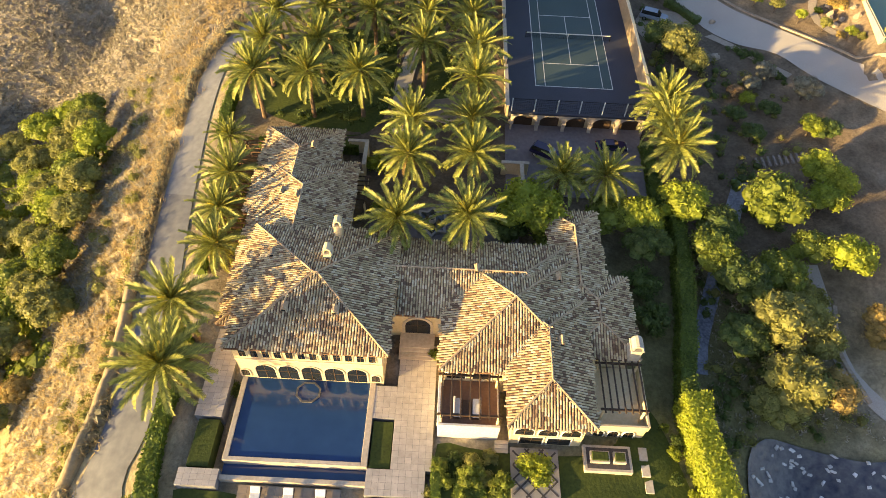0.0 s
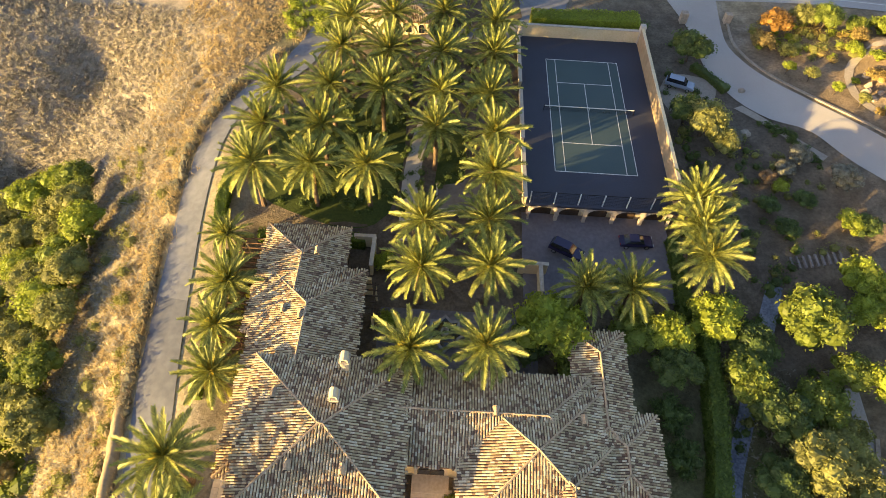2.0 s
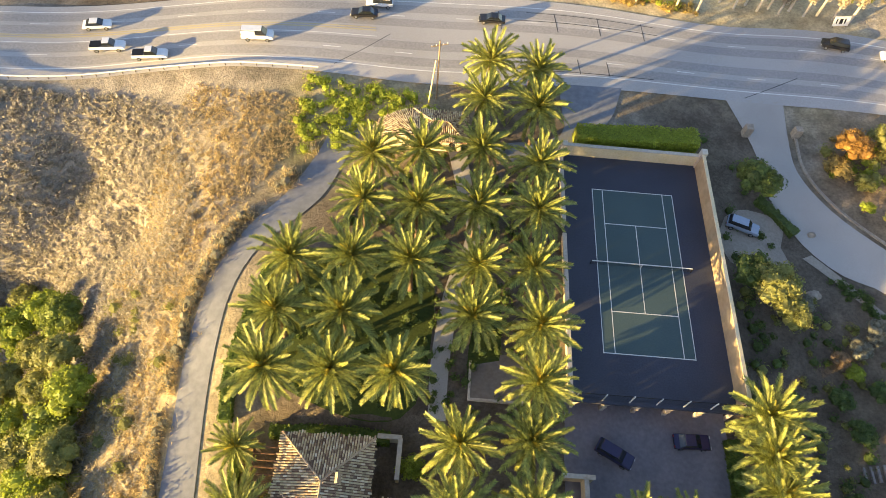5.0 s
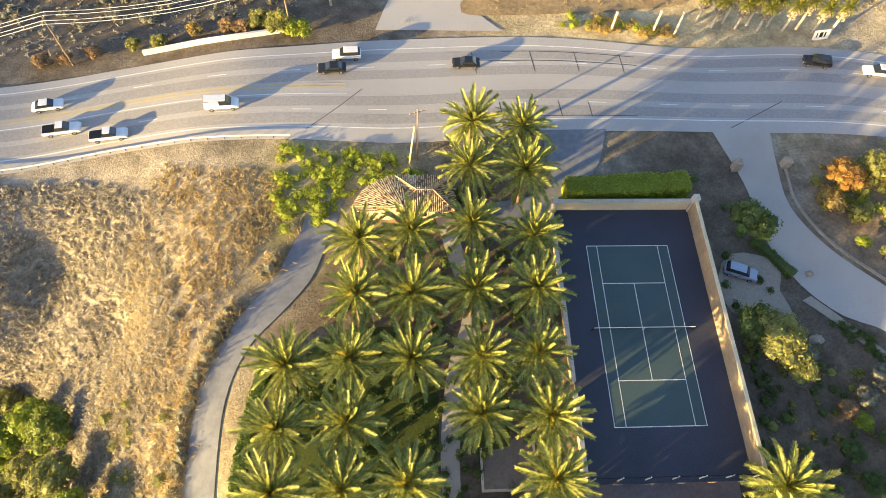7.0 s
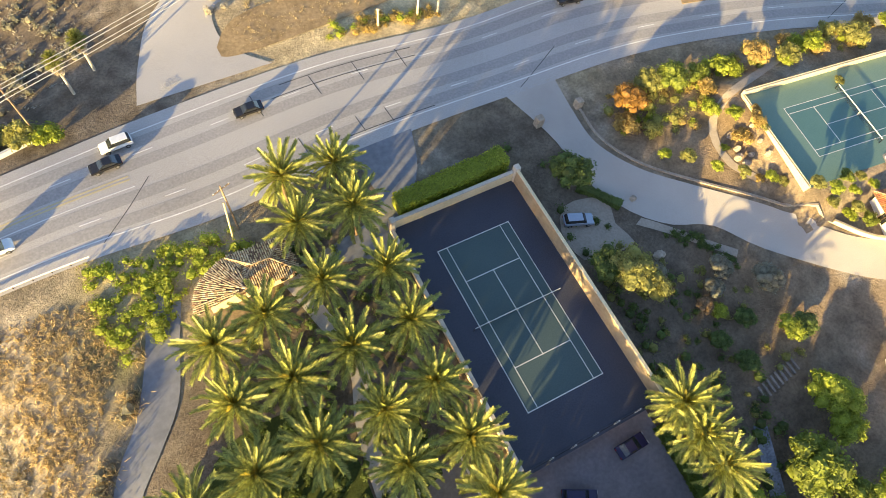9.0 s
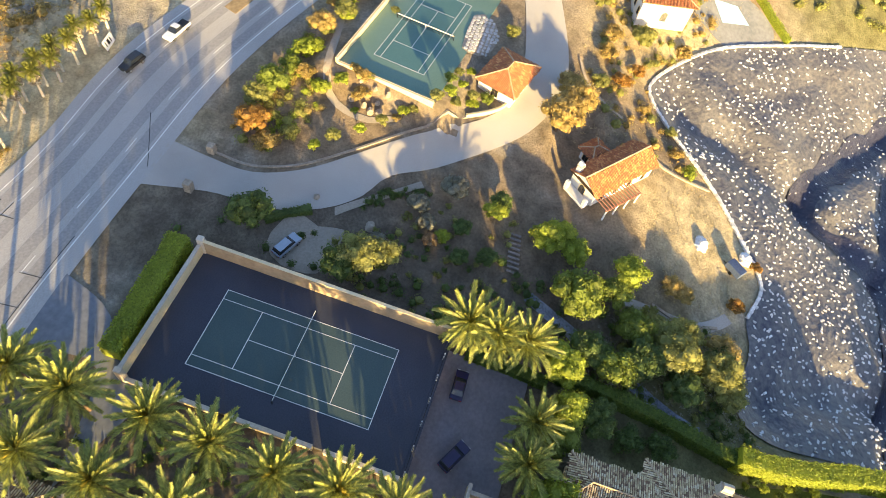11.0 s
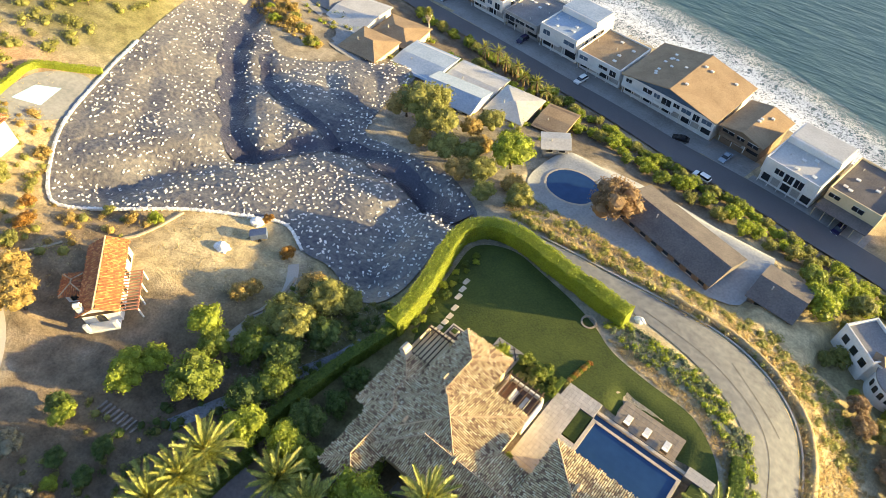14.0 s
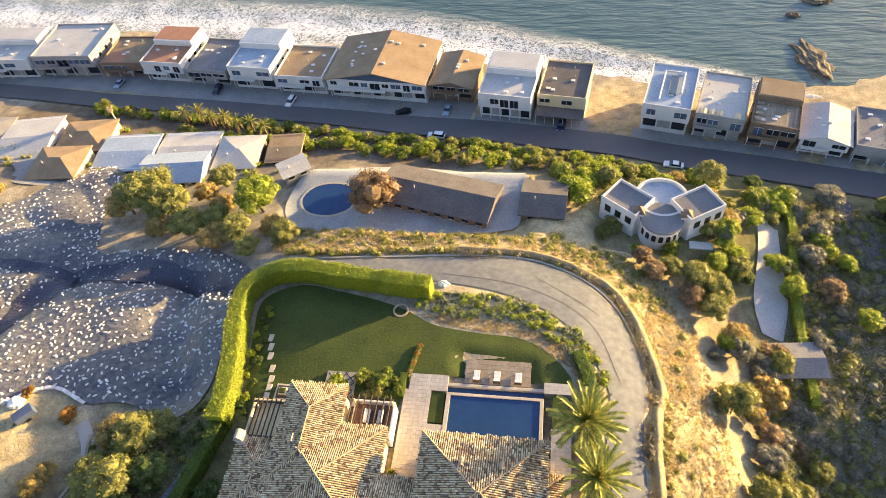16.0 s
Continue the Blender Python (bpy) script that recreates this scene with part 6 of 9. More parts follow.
            block("skylight", x, x + 0.9, y, y + 0.7, zz - 0.1, zz + 0.3, PLASTER_WHITE, t, 0.05)
    tagged(draped("forecourt", [tuple((t.matrix_basis @ Vector(p))[:2]) for p in ((-1.2, -7.6, 0), (-1.2, 1.6, 0), (w + 1.2, 1.6, 0), (w + 1.2, -7.6, 0))], FORECOURT, 0.06, 2, label="concrete forecourt of a beach house", category="forecourt"))
    return t


beach_house((151.1, -179.6), (128.6, -179.4), 16, 6.5, PLASTER_WHITE, ROOF_PALE, "pale modern beach house with flat roof and balconies", "step", 5)
beach_house((127.2, -180.4), (105.9, -180.3), 18, 7.0, WALL_GREY, ROOF_PALE, "long pale grey flat-roofed beach house", "flat", 5)
beach_house((103.4, -180.0), (89.0, -179.7), 14, 4.6, WALL_BROWN, ROOF_TAN, "low brown beach house with flat roof", "flat", 3, extra="tile")
beach_house((87.6, -178.1), (73.5, -176.7), 17, 6.4, PLASTER_WHITE, ROOF_RUST, "white beach house with rust red roof terraces", "step", 4)
beach_house((72.3, -176.2), (58.6, -174.6), 16, 4.8, WALL_GREY, ROOF_GREY, "low grey beach house with a wide flat roof", "flat", 3)
beach_house((57.0, -174.0), (43.0, -172.5), 18, 7.2, PLASTER_WHITE, ROOF_BLUE, "white modern beach house with pale blue roof", "step", 3)
beach_house((41.6, -171.6), (26.6, -170.2), 15, 5.6, PLASTER_WHITE, ROOF_TAN, "beach house with flat tan gravel roof", "flat", 4)
beach_house((25.2, -169.8), (-3.9, -166.7), 20, 6.2, PLASTER_WHITE, ROOF_TAN, "broad beach apartment house with low brown gable roof", "gable", 9)
beach_house((-5.4, -168.8), (-17.2, -167.0), 14, 4.8, WALL_BROWN, ROOF_TAN, "small brown shingle beach house", "gable", 3)
beach_house((-19.7, -160.7), (-33.8, -158.5), 17, 7.4, PLASTER_WHITE, ROOF_PALE, "boxy white modern beach house with roof deck", "step", 5)
beach_house((-35.4, -162.0), (-48.0, -160.0), 15, 6.0, PLASTER, ROOF_SHADOW, "cream beach house with dark grey roof", "flat", 4, extra="canopy")
beach_house((-61.8, -156.3), (-73.2, -153.6), 17, 7.6, PLASTER_WHITE, ROOF_BLUE, "tall white beach house with blue roof and pipework", "flat", 3, extra="duct")
beach_house((-74.4, -154.0), (-85.6, -151.0), 17, 6.4, WALL_GREY, ROOF_PALE, "grey beach house with curved roof lights", "flat", 4, extra="barrel")
beach_house((-86.6, -150.3), (-97.0, -147.4), 16, 6.8, WALL_BROWN, ROOF_TAN, "weathered timber beach house with roof deck", "step", 3, extra="deck")
beach_house((-98.0, -147.5), (-108.1, -144.9), 12, 5.0, PLASTER_WHITE, ROOF_PALE, "low white beach house with shallow roof", "gable", 3)
beach_house((-109.2, -144.7), (-120.0, -142.0), 14, 4.8, WALL_GREY, ROOF_GREY, "grey beach house with plain flat roof", "flat", 3)
beach_house((-122.0, -142.0), (-134.0, -139.0), 14, 5.5, PLASTER, ROOF_PALE, "cream beach house with pale roof", "flat", 3)
beach_house((178, -186), (154, -181.5), 16, 6.5, PLASTER_WHITE, ROOF_PALE, "white beach house with flat roof", "flat", 5)


def terrace_house(x, y, w, d, turn, wall_mat, roof_mat, label, eave=3.0, pitch=0.3, z=None, gable=True):
    """A low house with a ridge along its local x."""
    z = min(ground(x + a, y + b) for a in (-w / 3, w / 3) for b in (-d / 3, d / 3)) if z is None else z
    t = thing("terrace_house", label, "house", Matrix.Translation((x, y, z)) @ Matrix.Rotation(radians(turn), 4, "Z"))
    block("wall", -w / 2, w / 2, -d / 2, d / 2, -2, eave, wall_mat, t, 0.03)
    o, top = 0.6, eave + d / 2 * pitch
    r = w / 2 + o if gable else w / 2 - d / 2 + o
    verts = [(-w / 2 - o, -d / 2 - o, eave - 0.1), (w / 2 + o, -d / 2 - o, eave - 0.1), (w / 2 + o, d / 2 + o, eave - 0.1), (-w / 2 - o, d / 2 + o, eave - 0.1), (-r, 0, top), (r, 0, top)]
    low = [(p, q, s - 0.2) for p, q, s in verts[:4]]
    piece("roof", mesh_of("roof", verts + low, [(0, 1, 5, 4), (2, 3, 4, 5), (1, 2, 5), (3, 0, 4), (0, 6, 7, 1), (1, 7, 8, 2), (2, 8, 9, 3), (3, 9, 6, 0), (9, 8, 7, 6)], roof_mat), t)
    n = max(2, int(w / 3))
    for i in range(n):
        px = -w / 2 + w * (i + 0.5) / n
        for side in (-1, 1):
            win = block("window", px - 0.7, px + 0.7, side * d / 2 - 0.04, side * d / 2 + 0.04, 0.9, 2.2, GLASS_DARK, t, 0)
            block("sill", px - 0.8, px + 0.8, side * d / 2 - 0.12, side * d / 2 + 0.12, 0.8, 0.9, PLASTER_WHITE, win, 0)
    rod("vent_pipe", (w * 0.2, d * 0.15, top - 0.6), (w * 0.2, d * 0.15, top + 0.5), 0.12, ROOF_PALE, t, 6)
    return t


for x, y, w, d, a, wm, rm, lb, pitch, hip in (
        (118, -142.4, 13, 12, 4, WALL_GREY, ROOF_GREY, "grey shingle-roofed house on the terrace", 0.3, True), (103, -140.5, 14, 17, 8, PLASTER_WHITE, ROOF_PALE, "white house with broad pale low roof", 0.1, False),
        (87.4, -143.2, 14, 12, 6, PLASTER, ROOF_TAN, "house with tan shingle hip roof", 0.28, True), (86.8, -129.8, 13, 11, 4, PLASTER, ROOF_TAN, "cream house with brown hip roof", 0.3, True),
        (71.2, -136.0, 14.5, 13, 4, PLASTER_WHITE, ROOF_BLUE, "white house with pale blue-grey roof", 0.08, False), (54.4, -129.4, 16, 10, 6, PLASTER_WHITE, ROOF_BLUE, "low white house with blue-grey gable roof", 0.3, False),
        (55.2, -139.2, 15, 11, 4, PLASTER_WHITE, ROOF_PALE, "white house with pale flat-pitched roof", 0.08, False), (40.2, -137.4, 11, 11.5, 4, WALL_BROWN, ROOF_PALE, "brown house with weathered grey roof", 0.2, True),
        (28.2, -139.4, 8, 9.5, 6, WALL_BROWN, ROOF_TAN, "small brown house wing with tan roof", 0.06, False)):
    terrace_house(x, y, w, d, a, wm, rm, lb, 3.0, pitch, gable=not hip)
draped("terrace_lane", smooth_line([(128, -132), (118, -133), (100, -129), (95, -122), (77, -123), (72, -128), (80, -131), (96, -137), (112, -136), (128, -137)], 2, True), FORECOURT, 0.1, 1.5, label="grey concrete lane between terrace houses", category="lane")
terrace_house(-15.5, -118.6, 25, 10.5, -14, WALL_BROWN, ROOF_SHADOW, "long low ranch house with grey shingle roof", 2.8, 0.33, -17)
terrace_house(-38.2, -118.0, 8.6, 9.5, -5, WALL_BROWN, ROOF_SHADOW, "grey-roofed garage beside the ranch house", 2.6, 0.3, -17.5)
terrace_house(20.5, -126.5, 6, 5, 35, WALL_GREY, ROOF_PALE, "small pool house with pale roof", 2.4, 0.3, -17.2)
terrace_house(-84.5, -86.5, 8, 6, 5, WALL_BROWN, ROOF_GREY, "small shed with grey roof in the canyon", 2.4, 0.25)
PATIO = material("blue_grey_patio", (0.26, 0.27, 0.28), (0.38, 0.39, 0.40), 2, 0.3, 0.8, 0.05)
draped("patio", smooth_line([(17.9, -111), (19.5, -118), (17.5, -126), (8, -131), (-5, -132.5), (-20, -131.5), (-33.1, -129), (-33.8, -114), (-28, -109.5), (-2, -108.2), (10, -108)], 2, True), PATIO, 0.42, 1.5,
       label="pale concrete patio round the ranch house pool", category="patio")
oval = smooth_line([(16.4, -117.5), (14.2, -121.5), (9.0, -122.8), (4.2, -120.8), (4.2, -115.2), (8.8, -112.6), (14.2, -113.6)], 0.8, True)
pond = thing("oval_pool", "oval blue swimming pool in a concrete patio", "swimming pool", kind="structure")
draped("water", oval, WATER_POOL, 0.47, 1.5, parent=pond)
stripe("coping", np.r_[oval, oval[:1]], 0.5, STONE, 0.52, pond)
# white villa with a round terrace
rv = thing("round_villa", "white villa with a circular roof terrace and two wings", "house", Matrix.Translation((-62.0, -115.5, -19.2)) @ Matrix.Rotation(radians(-4), 4, "Z"))
for x0, x1, y0, y1, zz, ang in ((-4.2, 4.2, -3.6, 3.0, 6.2, 35), (-4.2, 4.2, -3.6, 3.0, 6.2, -35)):
    s = 1 if ang > 0 else -1
    m = Matrix.Translation((s * 7.0, -0.5, 0)) @ Matrix.Rotation(radians(-ang), 4, "Z")
    wing = block("wing", x0, x1, y0, y1, -2, zz, PLASTER_WHITE, rv, 0.05, "", m)
    block("roof", x0 + 0.4, x1 - 0.4, y0 + 0.4, y1 - 0.4, zz - 0.02, zz + 0.03, ROOF_GREY, wing, 0, "", m)
    for q in ((x0, x1, y0, y0 + 0.3), (x0, x1, y1 - 0.3, y1), (x0, x0 + 0.3, y0 + 0.3, y1 - 0.3), (x1 - 0.3, x1, y0 + 0.3, y1 - 0.3)):
        block("parapet", *q, zz, zz + 0.6, PLASTER_WHITE, wing, 0.03, "", m)
    for k in range(3):
        block("window", x0 + 0.8 + k * 2.5, x0 + 2.2 + k * 2.5, y1 - 0.02, y1 + 0.05, 3.4, 5.2, GLASS_DARK, wing, 0, "", m)


def drum(name, r, z0, z1, mat, parent, cx=0.0, cy=0.0, inner=None, n=32):
    prof = [(r, z0), (r, z1)] + ([(inner, z1), (inner, z1 - 0.8)] if inner else [])
    verts = [(cx + q * math.cos(2 * math.pi * k / n), cy + q * math.sin(2 * math.pi * k / n), h) for q, h in prof for k in range(n)]
    faces = [(i * n + k, i * n + (k + 1) % n, (i + 1) * n + (k + 1) % n, (i + 1) * n + k) for i in range(len(prof) - 1) for k in range(n)]
    faces.append(tuple(range((len(prof) - 1) * n, len(prof) * n)))
    return piece(name, mesh_of(name, verts, faces, mat), parent)


drum("rotunda", 5.4, -2, 5.6, PLASTER_WHITE, rv, 0, -2.6, 4.9)
drum("terrace_floor", 4.85, 4.6, 4.9, ROOF_BLUE, rv, 0, -2.6)
drum("bow_front", 4.0, -2, 5.2, PLASTER_WHITE, rv, 0, 3.4)
drum("bow_roof", 4.2, 5.2, 5.5, ROOF_GREY, rv, 0, 3.4)
for k in range(7):
    a = radians(30 + 20 * k)
    window(rv, Matrix.Translation((4.02 * math.cos(a), 3.4 + 4.02 * math.sin(a), 2.6)) @ Matrix.Rotation(a + math.pi / 2, 4, "Z"), 0.9, 1.9, True, PLASTER_WHITE)
for s in (-1, 1):
    tower = block("tower", s * 4.6 - 1.0, s * 4.6 + 1.0, 1.4, 3.4, -2, 6.3, PLASTER_WHITE, rv, 0.04)
    piece("tower_roof", mesh_of("tower_roof", [(s * 4.6 - 1.2, 1.2, 6.3), (s * 4.6 + 1.2, 1.2, 6.3), (s * 4.6 + 1.2, 3.6, 6.3), (s * 4.6 - 1.2, 3.6, 6.3), (s * 4.6, 2.4, 7.6)], [(0, 1, 4), (1, 2, 4), (2, 3, 4), (3, 0, 4)], WALL_BROWN), tower)
for k in range(3):
    block("garden_terrace", -10.5 - k * 0.3, -6.0, 4.5 + k * 2.2, 6.4 + k * 2.2, -3.5, 0.6 - k * 1.1, PLASTER_WHITE, rv, 0.05)

# ---- surf and rocks ----
FOAM = bpy.data.materials.new("surf_foam")
FOAM.use_nodes = True


def foam_material():
    n, l = FOAM.node_tree.nodes, FOAM.node_tree.links
    b = n["Principled BSDF"]
    b.inputs["Base Color"].default_value, b.inputs["Roughness"].default_value = (0.82, 0.82, 0.8, 1), 0.8
    geo = n.new("ShaderNodeNewGeometry")
    warp = n.new("ShaderNodeTexNoise")
    warp.inputs["Scale"].default_value, warp.inputs["Detail"].default_value = 0.8, 6
    l.new(geo.outputs["Position"], warp.inputs["Vector"])
    mix = n.new("ShaderNodeVectorMath")
    mix.operation = "MULTIPLY_ADD"
    mix.inputs[1].default_value = (4.5, 4.5, 0)
    l.new(warp.outputs["Color"], mix.inputs[0])
    l.new(geo.outputs["Position"], mix.inputs[2])
    cells = n.new("ShaderNodeTexVoronoi")
    cells.feature = "DISTANCE_TO_EDGE"
    cells.inputs["Scale"].default_value = 0.9
    l.new(mix.outputs[0], cells.inputs["Vector"])
    froth = n.new("ShaderNodeVertexColor")
    froth.layer_name = "froth"
    cut = n.new("ShaderNodeMath")
    cut.operation = "MULTIPLY"
    cut.inputs[1].default_value = 0.42
    l.new(froth.outputs["Color"], cut.inputs[0])
    less = n.new("ShaderNodeMapRange")
    less.inputs["To Min"].default_value, less.inputs["To Max"].default_value = 1.0, 0.0
    sub = n.new("ShaderNodeMath")
    sub.operation = "SUBTRACT"
    l.new(cells.outputs["Distance"], sub.inputs[0])
    l.new(cut.outputs[0], sub.inputs[1])
    less.inputs["From Min"].default_value, less.inputs["From Max"].default_value = -0.22, 0.10
    l.new(sub.outputs[0], less.inputs["Value"])
    l.new(less.outputs["Result"], b.inputs["Alpha"])


foam_material()


def surf():
    shore = smooth_line([(280, -240), (169, -213), (96, -206), (40, -199.5), (-4, -188), (-43, -180), (-67, -176), (-90, -171), (-110, -167), (-144, -169)], 2)
    out = smooth_line([(300, -284), (176, -244), (100, -236), (43, -229), (-2, -220), (-43, -205), (-75, -193), (-95, -185), (-112, -176), (-144, -177)], 2)
    n, m = 260, 10
    pick = lambda c: np.stack([np.interp(np.linspace(0, 1, n), np.linspace(0, 1, len(c)), c[:, k]) for k in range(2)], 1)  # noqa: E731
    a, b = pick(shore), pick(out)
    verts, faces, col = [], [], []
    for i in range(n):
        wob = noise.noise((i / 9, 3.0, 0)) * 0.13
        for j in range(m):
            t = j / (m - 1)
            p = a[i] * (1 - t) + b[i] * t
            crest = 0.5 * math.exp(-(((t - 0.72 - wob) / 0.1) ** 2))
            verts.append((p[0], p[1], -32.62 + crest))
            f = max(0.0, 1 - abs(t - 0.36) / (0.62 + wob)) ** 0.75 * (0.75 + 0.5 * noise.noise((i / 6, t * 3, 8)))
            col.append(min(1.0, f))
        if i:
            faces += [((i - 1) * m + j, (i - 1) * m + j + 1, i * m + j + 1, i * m + j) for j in range(m - 1)]
    me = mesh_of("surf", verts, faces, FOAM, True)
    c = np.array(col)
    me.color_attributes.new("froth", "FLOAT_COLOR", "POINT").data.foreach_set("color", np.c_[c, c, c, np.ones(len(c))].ravel())
    ob = tagged(piece("surf", me), "white broken surf running onto the beach", "surf", "", "structure")


surf()
ROCK = material("wet_rock", (0.085, 0.066, 0.042), (0.19, 0.145, 0.092), 1.2, 0.3, 0.7, 0.6)


def rock(x, y, z, sx, sy, sz, turn, label):
    bm = bmesh.new()
    bmesh.ops.create_icosphere(bm, subdivisions=4, radius=1)
    for v in bm.verts:
        k = 1 + 0.4 * noise.noise(v.co * 2.2 + Vector((x, y, 0))) + 0.28 * noise.noise(v.co * 6) + 0.12 * noise.noise(v.co * 13)
        v.co = Vector((v.co.x * sx, v.co.y * sy, v.co.z * sz)) * k
    bm.transform(Matrix.Translation((x, y, z)) @ Matrix.Rotation(radians(turn), 4, "Z"))
    return tagged(part("rock", bm, ROCK, None), label, "rock")


rock(-112.6, -190.5, -33.2, 4.0, 10.5, 1.1, 12, "long brown rock reef awash in the surf")
rock(-121, -222, -33.0, 4.2, 2.8, 1.2, 10, "brown rock standing in the sea")
rock(-112, -214, -32.9, 2.0, 1.5, 0.8, 0, "small dark rock in the sea")

# ---- the neighbouring property ----
GC = (66.9, 8.4, 5.06)
gturn = radians(-96.3)
gm = Matrix.Translation(GC) @ Matrix.Rotation(gturn, 4, "Z")
gc = tagged(block("green_court", -9.2, 9.2, -16.4, 16.4, -0.9, 0.0, COURT_TEAL, None, 0.02, "", gm), "teal green tennis court", "tennis court", "", "structure")
court_lines(gc, GC[0], GC[1], 11.2, 4.9, GC[2], gturn)
block("playing_surface", -4.9, 4.9, -11.2, 11.2, 0.0, 0.004, material("blue_green_court_paint", (0.07, 0.155, 0.15), (0.09, 0.19, 0.18), 5, 0.12, 0.75, 0.05), gc, 0, "darker green playing surface", gm)
net(GC[0], GC[1], 5.8, GC[2] + 0.01, gturn)
w2 = thing("wall_court", "low cream wall round the green tennis court", "wall", kind="structure")
block("wall_body", -9.6, -9.2, -16.6, 16.6, -1.2, 1.1, PLASTER, w2, 0.04, "", gm)
block("wall_body", -9.2, 9.2, 16.4, 16.8, -1.2, 0.5, PLASTER, w2, 0.04, "", gm)
block("wall_body", -9.2, 9.2, -16.8, -16.4, -1.2, 0.5, PLASTER, w2, 0.04, "", gm)


def cottage(name, x, y, z, w, d, turn, eave, pitch, label, mat=None):
    t = thing(name, label, "house", Matrix.Translation((x, y, z)) @ Matrix.Rotation(radians(turn), 4, "Z"))
    block("wall", -w / 2 + 0.6, w / 2 - 0.6, -d / 2 + 0.6, d / 2 - 0.6, -1.5, eave + 0.02, PLASTER_WHITE, t, 0.03)
    hip_roof(t, -w / 2, w / 2, -d / 2, d / 2, eave, pitch, TILE_RED)
    for side, face in ((-d / 2 + 0.58, "S"), (d / 2 - 0.58, "N")):
        for k in range(max(2, int(w / 3.2))):
            window(t, at(-w / 2 + 1.6 + k * 3.0, side, 0.6, face), 1.1, 1.8, True, PLASTER)
    for side, face in ((-w / 2 + 0.58, "W"), (w / 2 - 0.58, "E")):
        window(t, at(side, 0, 0.3, face), 1.3, 2.1, True, PLASTER)
    return t


cottage("cabana", 62.9, -9.1, 2.2, 10.6, 8.2, -15, 2.7, 0.42, "small cream cabana with red tile hip roof")
home = thing("cottage", "white cottage with orange-red tile gable roof", "house", Matrix.Translation((52.2, -32.4, -1.9)) @ Matrix.Rotation(radians(-39), 4, "Z"))
block("wall", -7.2, 7.2, -2.9, 2.9, -1.5, 3.35, PLASTER_WHITE, home, 0.03)
roof = part("roof", bmesh.new(), WOOD_DARK, home)
deck = [(-7.8, -3.4, 3.2), (7.8, -3.4, 3.2), (7.8, 3.4, 3.2), (-7.8, 3.4, 3.2), (-7.8, 0, 5.0), (7.8, 0, 5.0)]
roof.data = mesh_of("roof", deck, [(0, 1, 5, 4), (2, 3, 4, 5), (3, 2, 1, 0)], WOOD_DARK)
tiled(roof, [deck[0], deck[1], deck[5], deck[4]], TILE_RED)
tiled(roof, [deck[2], deck[3], deck[4], deck[5]], TILE_RED)
rod("ridge_cap", (-7.8, 0, 5.12), (7.8, 0, 5.12), 0.15, RIDGE, roof, 6)
for x in (-7.21, 7.21):
    piece("gable", mesh_of("gable", [(x, -2.9, 3.3), (x, 2.9, 3.3), (x, 0, 4.85)], [(0, 1, 2)], PLASTER_WHITE), home)
for k in range(4):
    window(home, at(-5.2 + k * 3.4, -2.91, 0.4), 1.1, 1.9, True, PLASTER)
    window(home, at(-5.2 + k * 3.4, 2.91, 0.6, "N"), 1.0, 1.6, True, PLASTER)
window(home, at(-7.22, 0, 0.3, "W"), 1.4, 2.2, True, PLASTER)
porch = block("porch", -9.0, -7.2, -2.6, 2.4, -1.5, 0.5, PLASTER_WHITE, home, 0.05)
for y in (-2.5, 2.2):
    block("pier", -9.1, -8.5, y - 0.35, y + 0.35, 0.5, 2.3, PLASTER_WHITE, porch, 0.05)
chimney(home, -7.0, 2.3, 3.0, 5.2, 0.8, PLASTER_WHITE)
RAFTER = material("terracotta_timber", (0.30, 0.13, 0.08), (0.42, 0.2, 0.13), 4, 0.5, 0.75, 0.1)
for k in range(13):
    block("rafter", -7.4 + k * 0.66, -7.25 + k * 0.66, -6.4, -3.0, 2.75, 2.92, RAFTER, home, 0.01)
for k in range(4):
    rod("pergola_post", (-7.2 + k * 2.6, -6.1, -1.0), (-7.2 + k * 2.6, -6.1, 2.7), 0.16, PLASTER_WHITE, home, 8)
block("pergola_beam", -7.6, 0.8, -6.25, -5.95, 2.58, 2.75, RAFTER, home, 0.02)
cottage("cottage_annex", 55.6, -28.3, -1.9, 4.8, 4.0, -39, 2.5, 0.42, "small cottage annex with red tile roof")
big = cottage("hill_villa", 101.5, -32.0, 4.0, 19.5, 11.8, 17, 4.6, 0.34, "large cream hillside villa with red tile hip roof")
chimney(big, -2.5, 1.5, 5.6, 7.2, 0.9, PLASTER_WHITE)
chimney(big, 3.4, -1.2, 5.6, 7.3, 0.9, PLASTER_WHITE)
cottage("hill_villa_wing", 111.5, -19.0, 4.5, 10, 8.5, 17, 3.0, 0.4, "cream villa wing with red tile roof")
draped("villa_patio", smooth_line([(109.8, -42.7), (115.0, -53.7), (109.2, -62), (99.9, -53.1), (104.8, -40.8)], 2, True), CONCRETE, 0.1, 1.5, label="pale patio round a small pool", category="patio")
draped("villa_pool", [(109.6, -45.7), (111.5, -51.6), (108.5, -55.4), (105.3, -49.0)], material("pale_pool_water", (0.30, 0.52, 0.62), (0.38, 0.60, 0.70), 1, 0.3, 0.1, 0.02), 0.2, 1.5, label="small pale blue pool on the hillside", category="swimming pool")
# low walls along the gravel drive
STONE_WALL = material("rubble_stone", (0.25, 0.20, 0.15), (0.42, 0.35, 0.27), 3, 0.5, 0.9, 0.5)


